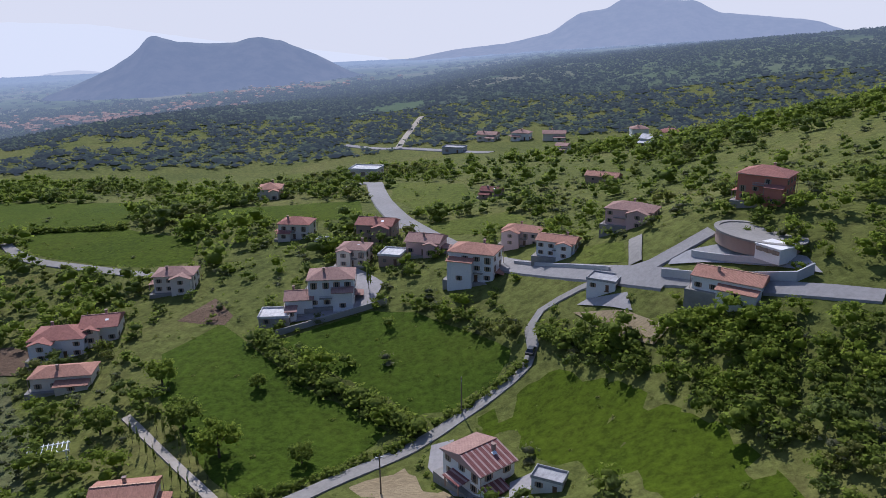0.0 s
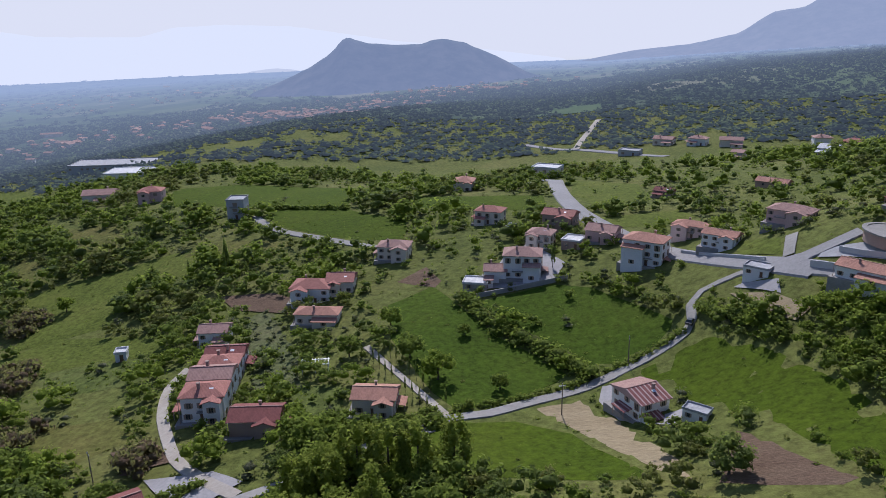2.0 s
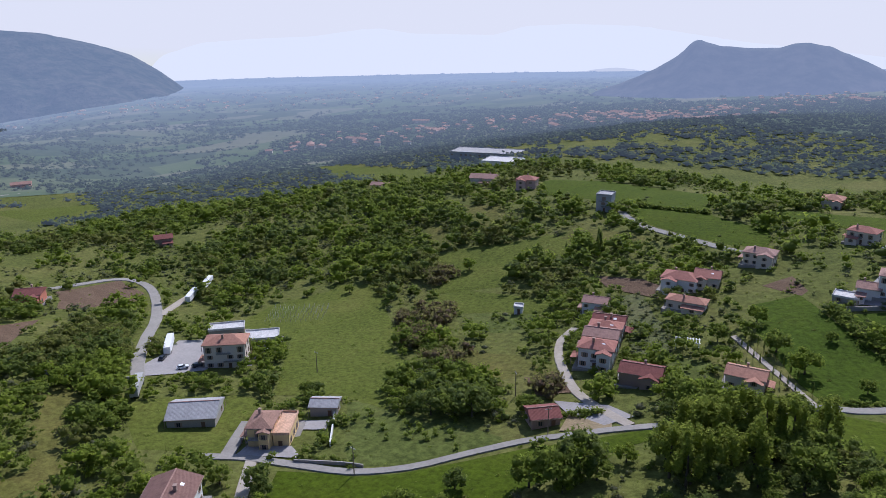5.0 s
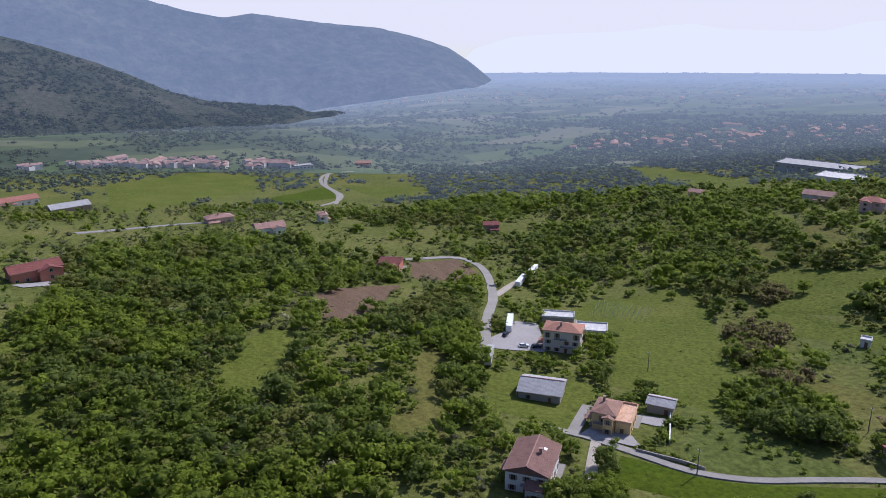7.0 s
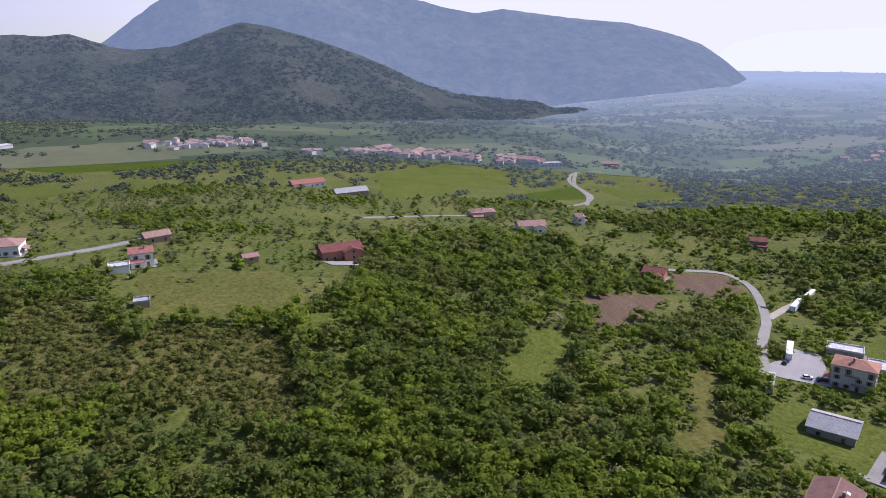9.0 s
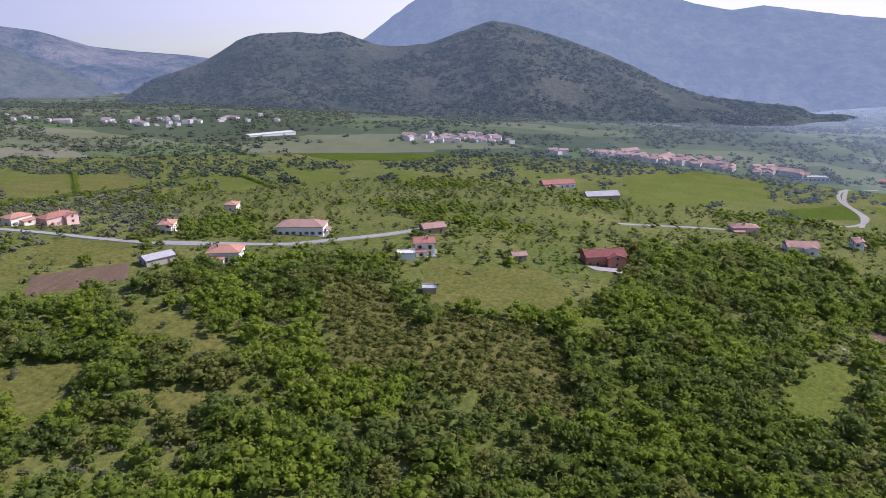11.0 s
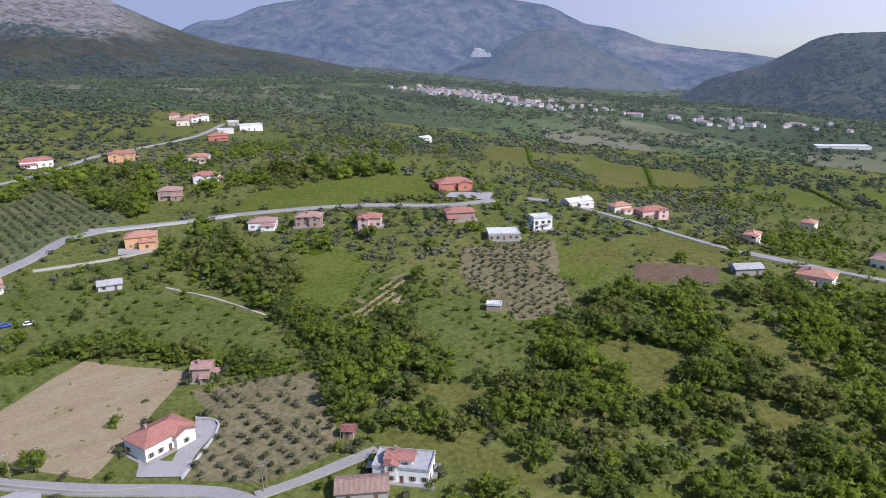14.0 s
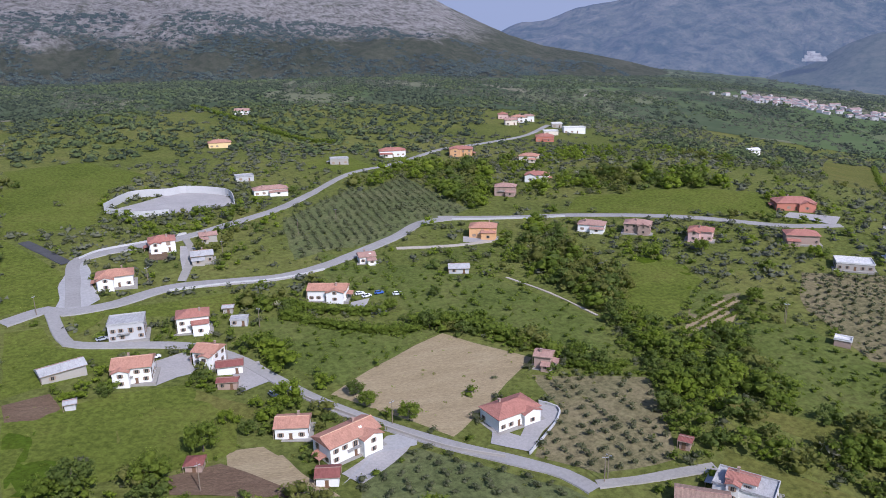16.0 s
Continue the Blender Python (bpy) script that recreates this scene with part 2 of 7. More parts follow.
def tiles(key):
    name = "tiles_" + key
    if name in MATS:
        return MATS[name]
    m = bpy.data.materials.new(name)
    t, out, b = nodes_of(m)
    c = ROOFS[key]
    g = t.nodes.new("ShaderNodeTexCoord")
    w = t.nodes.new("ShaderNodeTexWave")
    w.wave_type, w.bands_direction = "BANDS", "X"
    w.inputs["Scale"].default_value, w.inputs["Distortion"].default_value = 0.9, 0.6
    t.links.new(g.outputs["Object"], w.inputs["Vector"])
    n = noise_tex(t, 0.45, 7, 0.75)
    n2 = noise_tex(t, 2.2, 5, 0.75, stretch=(1.0, 0.35, 1.0))
    col = ramp(t, n, [(0.3, tuple(v * 0.62 for v in c)), (0.5, c), (0.7, tuple(min(0.8, v * 1.25) for v in c))])
    col = mix(t, 0.45, col, ramp(t, n2, [(0.35, tuple(v * 0.55 for v in c)), (0.65, tuple(min(0.8, v * 1.2) for v in c))]))
    if key == "striped":
        s = t.nodes.new("ShaderNodeTexWave")
        s.bands_direction = "X"
        s.inputs["Scale"].default_value = 0.22
        t.links.new(g.outputs["Object"], s.inputs["Vector"])
        col = mix(t, ramp(t, s.outputs["Fac"], [(0.72, (0, 0, 0)), (0.8, (1, 1, 1))]), col, (0.40, 0.28, 0.25))
    t.links.new(col, b.inputs["Base Color"])
    b.inputs["Roughness"].default_value = 0.9
    b.inputs["Specular IOR Level"].default_value = 0.2
    bump(t, w.outputs["Fac"], 0.5, 0.08, b)
    t.links.new(b.outputs[0], out.inputs[0])
    MATS[name] = m
    return m


def plain(name, colour, rough=0.5, metal=0.0, spec=0.4):
    return surface(name, [tuple(v * 0.9 for v in colour), colour, tuple(min(0.9, v * 1.08) for v in colour)], 0.5, 3.0, rough, 0.05, spec=spec, grain=0.2)


GLASS = plain("window_glass", (0.03, 0.035, 0.04), 0.15, spec=0.6)
FRAME = plain("window_frame", (0.30, 0.22, 0.16), 0.6)
DOOR = plain("door_wood", (0.16, 0.09, 0.05), 0.6)
WOODPOLE = plain("pole_wood", (0.22, 0.17, 0.12), 0.9)
METAL = plain("grey_metal", (0.35, 0.36, 0.37), 0.5)
WHITEPAINT = plain("white_paint", (0.78, 0.78, 0.76), 0.5)
TYRE = plain("tyre", (0.025, 0.025, 0.025), 0.9)

# ---- the land ----
# heights of the land on a 175 m lattice, from the south-west
LAND = [
    [-7, 16, 38, 57, 71, 80, 80, 75, 71],
    [-14, 6, 27, 48, 65, 74, 78, 77, 76],
    [-20, -3, 15, 38, 61, 61, 69, 75, 81],
    [-24, -9, 5, 29, 62, 52, 59, 72, 87],
    [-27, -12, 3, 19, 46, 42, 44, 68, 96],
    [-29, -17, 1, 22, 34, 29, 45, 73, 96],
    [-39, -29, -16, 3, 14, 12, 40, 81, 96],
    [-53, -45, -35, -15, -11, 9, 46, 89, 96],
    [-69, -55, -39, -18, 7, 22, 37, 74, 92],
    [-86, -63, -39, -13, 10, 3, 19, 29, 51],
]
HOLLOWS = [(6, 123, -15, 38), (62, 152, 14, 32)]

LAND = np.array(LAND, float)
# how far the open valley dips under the eye, by bearing
BEARING = [-230, -190, -165, -145, -130, -112, -96, -75, -60, -40, -15, 0, 15, 35, 60, 130]
DIP = [1.2, 1.2, 1.4, 2.0, 3.4, 4.4, 5.6, 5.6, 5.2, 4.8, 5.0, 4.7, 4.3, 3.8, 3.0, 1.2]
# height of the northern plain 1.5 km and 4.8 km out, by bearing: open to the north-west, a wooded slope to the north-east
PLAIN_BEARING = [-76, -58, -40, -15, -2, 7, 14, 22, 31, 60]
PLAIN_NEAR = [-75, -92, -85, -45, -20, 18, 38, 60, 80, 90]
PLAIN_FAR = [-170, -165, -165, -150, -130, -90, -60, -40, -20, 0]
SW, STEP = (-1000.0, -1100.0), 175.0


def cubic(u, n):
    u = np.clip(u, 0, n - 1 - 1e-6)
    i = u.astype(int)
    f = u - i
    w = (-0.5 * f + f * f - 0.5 * f ** 3, 1 - 2.5 * f * f + 1.5 * f ** 3, 0.5 * f + 2 * f * f - 1.5 * f ** 3, -0.5 * f * f + 0.5 * f ** 3)
    return [np.clip(i - 1 + k, 0, n - 1) for k in range(4)], w


def smooth(a, b, v):
    v = np.clip((v - a) / (b - a), 0, 1)
    return v * v * (3 - 2 * v)


def land(x, y):
    """Height of the land: hollows and banks by the village, the valley floor falling off to the west, slopes rising to the south."""
    x, y = np.atleast_1d(np.asarray(x, float)), np.atleast_1d(np.asarray(y, float))
    ix, wx = cubic((x - SW[0]) / STEP, LAND.shape[1])
    iy, wy = cubic((y - SW[1]) / STEP, LAND.shape[0])
    z = sum(LAND[iy[a], ix[b]] * wy[a] * wx[b] for a in range(4) for b in range(4))
    for hx, hy, d, s in HOLLOWS:
        z = z + d * np.exp(-((x - hx) ** 2 + (y - hy) ** 2) / (2 * s * s))
    r = np.hypot(x + 5, y + 120)
    b = np.degrees(np.arctan2(x + 5, y + 120))
    b = np.where(b > 130, b - 360, b)
    dip = np.interp(b, BEARING, DIP) + np.interp(b, [-150, -110, -95, -60], [0.8, 1.3, 1.3, 2.3]) * (1 - smooth(1200, 4500, r))
    w = smooth(800, 1500, r)
    cone = 127 - r * np.tan(np.radians(dip))
    out = np.clip((r - 1500) / 3300, -0.2, 1)
    plain_z = np.interp(b, PLAIN_BEARING, PLAIN_NEAR) * (1 - out) + np.interp(b, PLAIN_BEARING, PLAIN_FAR) * out
    k = smooth(-76, -58, b)
    return z * (1 - w) + w * (cone * (1 - k) + plain_z * k)


def height(x, y):
    return float(land(x, y)[0])


def axis(lo, fine_lo, fine_hi, hi, step):
    mid = list(np.arange(fine_lo, fine_hi + 0.1, step))
    a, s = [fine_lo], step
    while a[-1] > lo:
        s = min(s * 1.18, 160)
        a.append(max(lo, a[-1] - s))
    b, s = [fine_hi], step
    while b[-1] < hi:
        s = min(s * 1.18, 160)
        b.append(min(hi, b[-1] + s))
    return np.array(a[:0:-1] + mid + b[1:])


def mesh_from(name, verts, faces, mat, smooth_it=False):
    """A mesh from arrays of corners and of faces with one count of corners."""
    verts, faces = np.asarray(verts, np.float32), np.asarray(faces, np.int32)
    me = bpy.data.meshes.new(name)
    n, k = faces.shape
    me.vertices.add(len(verts))
    me.vertices.foreach_set("co", verts.ravel())
    me.loops.add(n * k)
    me.loops.foreach_set("vertex_index", faces.ravel())
    me.polygons.add(n)
    me.polygons.foreach_set("loop_start", np.arange(0, n * k, k, dtype=np.int32))
    me.polygons.foreach_set("loop_total", np.full(n, k, np.int32))
    me.polygons.foreach_set("use_smooth", np.full(n, smooth_it, bool))
    me.update(calc_edges=True)
    me.materials.append(mat)
    return me


def lattice(xs, ys):
    X, Y = np.meshgrid(xs, ys)
    nx, ny = len(xs), len(ys)
    i = np.arange(nx * ny).reshape(ny, nx)
    q = np.stack([i[:-1, :-1], i[:-1, 1:], i[1:, 1:], i[1:, :-1]], -1).reshape(-1, 4)
    return X.ravel(), Y.ravel(), q


gx, gy, gq = lattice(axis(-4900, -560, 200, 4900, 8), axis(-4900, -620, 420, 4900, 8))
ground = new("ground", mesh_from("ground", np.stack([gx, gy, land(gx, gy) - np.clip((np.hypot(gx + 5, gy + 120) - 980) * 0.012, 0, 14)], 1), gq, GROUND, True))
tagged(ground, "rolling green valley land with rough grass and scrub", "ground", kind="structure")

ROADS, FIELDS, WOODS, HOUSES = [], [], [], []


def dense(points, step):
    out = []
    P = [Vector(p) for p in points]
    for i in range(len(P) - 1):
        p0, p1, p2, p3 = P[max(i - 1, 0)], P[i], P[i + 1], P[min(i + 2, len(P) - 1)]
        n = max(1, int((p2 - p1).length / step))
        for k in range(n):
            f = k / n
            out.append(0.5 * (2 * p1 + (p2 - p0) * f + (2 * p0 - 5 * p1 + 4 * p2 - p3) * f * f + (3 * p1 - p0 - 3 * p2 + p3) * f ** 3))
    out.append(P[-1])
    return out


def road(kind, width, points):
    line = dense(points, 4.0)
    ROADS.append((np.array([tuple(p) for p in line]), width))
    verts, faces = [], []
    lift = {"road": 0.42, "lane": 0.36, "track": 0.30, "tar": 0.40}[kind]
    for i, p in enumerate(line):
        d = (line[min(i + 1, len(line) - 1)] - line[max(i - 1, 0)]).normalized()
        side = Vector((-d.y, d.x))
        wob = 0.25 * noise.noise((p.x * 0.08, p.y * 0.08, 0))
        slim = 1 - 0.34 * float(smooth(-10, 30, p.x) * smooth(60, 90, p.y) * (1 - smooth(210, 260, p.y)))
        for s in (-1.15, -1, -0.33, 0.33, 1, 1.15):
            q = p + side * (s * (width * slim / 2 + wob))
            edge = abs(s) > 1.1
            verts.append((q.x, q.y, height(q.x, q.y) + (lift if not edge else -0.5)))
        if i:
            a, b = 6 * (i - 1), 6 * i
            faces += [(a + k, b + k, b + k + 1, a + k + 1) for k in range(5)]
    mat = {"road": ASPHALT, "lane": CONCRETE, "track": DIRT, "tar": TAR}[kind]
    ob = new("road", mesh_from("road", verts, faces, mat, False))
    what = {"road": "grey worn asphalt country road with soft verges", "lane": "pale narrow concrete lane between fields", "track": "pale beaten earth farm track", "tar": "freshly tarred dark asphalt road"}[kind]
    return tagged(ob, what, "road", kind="structure")


def patch(name, points, mat, lift, step, label, category, soft=False):
    bm = bmesh.new()
    vs = [bm.verts.new((x, y, 0)) for x, y in points]
    es = [bm.edges.new((vs[i], vs[(i + 1) % len(vs)])) for i in range(len(vs))]
    bmesh.ops.triangle_fill(bm, use_beauty=True, edges=es)
    xs, ys = [p[0] for p in points], [p[1] for p in points]
    size = max(max(xs) - min(xs), max(ys) - min(ys))
    step = max(step, size / 30)
    for axis_no, vals in ((0, xs), (1, ys)):
        v = min(vals) + step
        while v < max(vals):
            co, no = ((v, 0, 0), (1, 0, 0)) if axis_no == 0 else ((0, v, 0), (0, 1, 0))
            bmesh.ops.bisect_plane(bm, geom=bm.verts[:] + bm.edges[:] + bm.faces[:], plane_co=co, plane_no=no)
            v += step
    for v in bm.verts:
        jx, jy = 2.0 * noise.noise((v.co.x * 0.05, v.co.y * 0.05, 3)), 2.0 * noise.noise((v.co.x * 0.05, v.co.y * 0.05, 9))
        v.co.x += jx
        v.co.y += jy
        v.co.z = height(v.co.x, v.co.y) + (0.05 if soft and v.is_boundary else lift)
    bmesh.ops.recalc_face_normals(bm, faces=bm.faces[:])
    for f in bm.faces:
        if f.normal.z < 0:
            f.normal_flip()
        f.smooth = True
    me = bpy.data.meshes.new(name)
    bm.to_mesh(me)
    bm.free()
    me.materials.append(mat)
    return tagged(new(name, me), label, category, kind="structure")


FIELD_WORDS = {"dark": "deep green meadow of thick spring grass", "mid": "green meadow with uneven tufts of grass", "bright": "bright green field of young grass", "olive": "dry yellowish green grass plot",
               "scrub": "brownish slope overgrown with low scrub", "plough": "ploughed reddish brown soil", "tan": "bare tan tilled field", "grove": "brown tilled soil of an olive grove",
               "olives": "grassy olive grove on a slope", "orchard": "grass plot with rows of small fruit trees", "gravel": "pale gravel yard", "paving": "grey paved forecourt"}


def field(kind, points):
    FIELDS.append((kind, np.array(points, float)))
    return patch("field", points, FIELD[kind], 0.16 + 0.004 * (len(FIELDS) % 12), 7.0, FIELD_WORDS[kind], "field", True)


def yard(kind, points):
    FIELDS.append(("yard", np.array(points, float)))
    return patch("yard", points, FIELD[kind], 0.26 + 0.004 * (len(FIELDS) % 12), 5.0, FIELD_WORDS[kind], "yard")


# roads: kind, width, centre line
road("lane", 3.3, [(-54, 89), (-46, 96), (-37, 106), (-29, 110), (-19, 118), (-7, 125), (2, 131), (10, 135), (17, 139), (19, 144), (19, 151), (22, 155), (31, 155), (39, 151)])
road("lane", 2.8, [(-40, 100), (-50, 89), (-61, 79), (-77, 68), (-86, 61), (-95, 54), (-105, 42), (-114, 30), (-126, 21), (-141, 16), (-155, 11), (-166, 4)])
road("track", 1.9, [(-37, 106), (-46, 116), (-59, 130), (-70, 142)])
road("road", 7.5, [(-33, 350), (-27, 304), (-20, 271), (-12, 245), (2, 212), (14, 190), (28, 168), (38, 152), (46, 140)])
road("road", 4.6, [(43, 145), (46, 140), (51, 134), (59, 125), (67, 118), (73, 113)])
road("road", 5.0, [(-33, 344), (-39, 354), (-45, 337)])
road("road", 6.0, [(40, 150), (44, 148), (50, 148), (57, 149)])
road("lane", 4.0, [(42, 152), (45, 164)])
road("road", 6.0, [(-77, 577), (-46, 539), (-30, 529), (6, 491), (32, 465)])
road("track", 5.0, [(-32, 530), (-28, 590), (-19, 700)])
road("track", 3.0, [(-124, 135), (-123, 123), (-116, 109), (-106, 96), (-97, 86), (-87, 79), (-78, 74), (-74, 72)])
road("lane", 4.0, [(-174, 279), (-164, 267), (-149, 254), (-127, 242), (-112, 234), (-97, 226), (-81, 218)])
road("lane", 3.8, [(-160, 8), (-167, 17), (-173, 25)])
road("track", 3.0, [(-153, 11), (-143, 1), (-137, -5)])
road("lane", 4.5, [(-229, 22), (-248, 33), (-270, 49), (-297, 69), (-339, 92), (-363, 97), (-375, 89), (-375, 58)])
road("track", 4.0, [(-298, 71), (-314, 92), (-329, 115)])
road("lane", 4.0, [(-860, 239), (-844, 186), (-782, 156), (-694, 141), (-625, 112)])
road("lane", 4.0, [(-605, 77), (-640, 115), (-689, 143), (-768, 156), (-862, 195)])
road("road", 4.5, [(-316, -338), (-320, -316), (-328, -282), (-341, -265), (-362, -241), (-385, -222)])
road("road", 4.5, [(-475, -106), (-502, -51), (-510, -24)])
road("road", 4.5, [(-90, -573), (-108, -567), (-136, -557), (-158, -548), (-189, -527), (-213, -507), (-245, -476), (-274, -465)])
road("road", 4.5, [(-295, -458), (-309, -440), (-315, -400), (-313, -366), (-313, -337), (-318, -313), (-322, -298)])
road("road", 6.0, [(112, -477), (99, -488), (92, -485), (76, -490), (55, -503), (32, -505), (8, -506), (-14, -515), (-34, -529), (-57, -546), (-77, -565), (-97, -569)])
road("road", 4.5, [(97, -485), (91, -463), (85, -457), (65, -454), (47, -449), (34, -437), (25, -422), (16, -407), (8, -395), (-6, -378), (-18, -365), (-31, -353), (-42, -342), (-46, -333)])
road("road", 5.5, [(90, -489), (92, -515), (93, -537), (83, -547), (64, -556), (46, -565), (13, -591), (-8, -610), (-32, -641)])
road("lane", 3.5, [(-48, -335), (-60, -333), (-73, -332), (-83, -331)])
road("lane", 3.5, [(50, -509), (44, -541), (46, -561)])
road("road", 4.5, [(-32, -641), (-67, -689), (-108, -715), (-158, -753), (-197, -761), (-250, -782), (-306, -844)])
road("track", 3.0, [(-52, -529), (-80, -525), (-102, -525)])
road("track", 1.0, [(-88, -477), (-98, -454), (-105, -427)])
road("track", 4.0, [(-467, -1048), (-533, -1152), (-579, -1255)])
road("tar", 5.0, [(117, -567), (96, -536)])
# fields
field("dark", [(-72, 169), (-60, 182), (-47, 166), (-33, 150), (-18, 139), (-10, 131), (-19, 122), (-37, 111), (-44, 118), (-55, 133), (-64, 148)])
field("dark", [(-43, 170), (-20, 179), (-8, 174), (4, 161), (14, 147), (15, 142), (6, 137), (-4, 133), (-10, 139), (-24, 152), (-35, 162)])
field("bright", [(21, 136), (33, 120), (43, 100), (45, 85), (47, 69), (45, 63), (41, 66), (28, 93), (15, 114), (3, 129), (11, 132)])
field("bright", [(-51, 88), (-43, 97), (-36, 105), (-23, 108), (-9, 101), (-2, 91), (8, 77), (-53, 83)])
field("bright", [(-174, 287), (-147, 288), (-91, 260), (-85, 234), (-100, 234), (-126, 245), (-154, 262)])
field("bright", [(-265, 348), (-219, 360), (-157, 335), (-133, 304), (-129, 285), (-180, 298), (-238, 306)])
field("mid", [(-10, 244), (22, 244), (30, 227), (24, 225), (16, 218), (-3, 227)])
field("mid", [(-25, 345), (9, 315), (15, 269), (-4, 256), (-21, 292)])
field("mid", [(-128, 453), (-93, 474), (-67, 389), (-102, 350)])
field("bright", [(-99, 304), (-35, 296), (-29, 263), (-89, 279)])
field("plough", [(-74, 188), (-67, 199), (-58, 186), (-59, 181)])
field("tan", [(-18, 115), (-7, 120), (3, 104), (12, 82), (14, 75), (8, 80), (-2, 95)])
field("plough", [(22, 91), (27, 85), (37, 68), (34, 67), (18, 73)])
field("olive", [(-198, 225), (-173, 248), (-133, 239), (-142, 227), (-179, 227)])
field("mid", [(34, 177), (43, 165), (41, 155), (32, 166)])
field("mid", [(-258, 79), (-273, 115), (-257, 154), (-232, 146), (-186, 107), (-167, 77), (-154, 57), (-158, 54), (-165, 55), (-183, 42), (-219, 80), (-249, 72)])
field("orchard", [(-159, 52), (-152, 55), (-142, 53), (-119, 57), (-102, 54), (-99, 50), (-116, 32), (-128, 23)])
field("mid", [(-212, 8), (-208, 20), (-192, 35), (-182, 37), (-169, 19), (-163, 8), (-183, -5)])
field("bright", [(-143, 11), (-124, 19), (-103, 39), (-93, 50), (-88, 54), (-67, 73), (-65, 68), (-83, 34), (-83, 29), (-133, -2)])
field("bright", [(-264, 354), (-222, 365), (-146, 348), (-135, 306), (-196, 311), (-235, 320)])
field("bright", [(-170, 293), (-132, 287), (-93, 253), (-94, 236), (-121, 242)])
field("mid", [(-766, 168), (-695, 241), (-617, 212), (-647, 166)])
field("plough", [(-112, 88), (-107, 93), (-102, 87), (-103, 80), (-108, 80)])
field("olives", [(-123, 167), (-115, 172), (-93, 143), (-80, 119), (-93, 117)])
field("orchard", [(-84, 118), (-71, 121), (-60, 101), (-72, 98)])
field("mid", [(-803, -51), (-869, 67), (-780, 101), (-582, -81)])
field("bright", [(-694, 73), (-759, 156), (-673, 132), (-647, 63)])
field("tan", [(-41, -435), (-64, -406), (-52, -393), (-20, -369), (8, -405), (-9, -418), (-19, -423)])
field("grove", [(-60, -394), (-96, -379), (-89, -362), (-75, -338), (-51, -338), (-38, -352), (-57, -372)])
field("orchard", [(-25, -511), (-79, -484), (-97, -447), (-104, -424), (-96, -396), (-65, -420), (-37, -453), (-20, -489)])
field("mid", [(-152, -473), (-170, -465), (-167, -440), (-124, -408), (-117, -428)])
field("orchard", [(-158, -400), (-172, -388), (-175, -347), (-152, -330), (-129, -340), (-136, -375)])
field("plough", [(-256, -362), (-281, -333), (-263, -324), (-238, -351)])
field("olive", [(-293, -383), (-321, -358), (-286, -335), (-267, -367)])
field("olive", [(-241, -392), (-279, -383), (-254, -364), (-221, -374)])
field("mid", [(-180, -567), (-237, -548), (-270, -518), (-255, -487), (-196, -527), (-170, -551)])
field("grove", [(-150, -430), (-172, -422), (-151, -406), (-131, -403)])
field("grove", [(-209, -428), (-251, -403), (-194, -348), (-174, -359), (-184, -399)])
field("mid", [(111, -470), (98, -473), (91, -455), (67, -450), (74, -440), (96, -428), (104, -422)])
field("mid", [(102, -410), (73, -421), (52, -423), (38, -402), (40, -380), (57, -374), (95, -371)])
field("plough", [(103, -419), (91, -425), (86, -413), (96, -405), (101, -407)])
field("tan", [(42, -375), (28, -375), (22, -356), (42, -358)])
field("mid", [(128, -575), (98, -528), (95, -493), (114, -485)])
field("mid", [(101, -592), (133, -607), (145, -677), (84, -671), (87, -616)])
field("mid", [(89, -482), (76, -486), (33, -494), (24, -492), (31, -471), (56, -476), (78, -480), (88, -463)])
field("orchard", [(18, -467), (-42, -437), (4, -410), (18, -427), (30, -456)])
field("olives", [(-4, -584), (-58, -651), (-91, -589), (-24, -536), (0, -524)])
field("olives", [(-33, -611), (-101, -673), (-115, -584), (-64, -552), (-31, -535), (-18, -537)])
field("mid", [(-223, -383), (-260, -393), (-276, -379), (-236, -363), (-216, -372)])
field("mid", [(-591, -621), (-646, -547), (-567, -491), (-488, -540)])
field("mid", [(-215, -567), (-276, -526), (-265, -504), (-221, -520), (-197, -539)])
field("olive", [(-527, -710), (-554, -607), (-471, -604), (-439, -630)])
# small plots on the valley floor
field("olive", [(-527, -710), (-584, -703), (-406, -539), (-361, -553)])
field("olive", [(-556, -602), (-627, -590), (-492, -497), (-398, -479)])
field("olive", [(-606, -568), (-651, -543), (-554, -478), (-498, -495)])
field("mid", [(-658, -469), (-625, -415), (-583, -376), (-541, -398)])
field("bright", [(-881, -481), (-990, -362), (-895, -249), (-815, -298), (-800, -387)])
field("olive", [(-331, -473), (-377, -465), (-341, -435), (-308, -446)])
field("mid", [(-706, -415), (-702, -356), (-626, -317), (-591, -352)])
field("olive", [(-307, -385), (-317, -350), (-284, -333), (-272, -356)])
field("mid", [(-919, -815), (-971, -727), (-900, -706), (-854, -762)])
field("mid", [(-580, -620), (-591, -571), (-502, -507), (-458, -523)])
field("olive", [(-613, -575), (-618, -523), (-538, -478), (-519, -511)])
field("bright", [(-887, -486), (-978, -406), (-970, -342), (-851, -294), (-814, -380)])
field("mid", [(-810, -63), (-896, 47), (-840, 108), (-732, 32), (-652, -72)])
field("mid", [(-884, -769), (-952, -715), (-909, -668), (-838, -724)])
field("mid", [(-746, -310), (-667, -255), (-588, -267)])
field("mid", [(-840, -14), (-868, 51), (-734, 16), (-698, -46)])
field("mid", [(152, -728), (106, -752), (65, -703), (83, -660), (124, -653)])
field("mid", [(138, -640), (89, -647), (88, -590), (128, -577)])
field("mid", [(-34, -722), (-75, -757), (-95, -699), (-66, -686)])
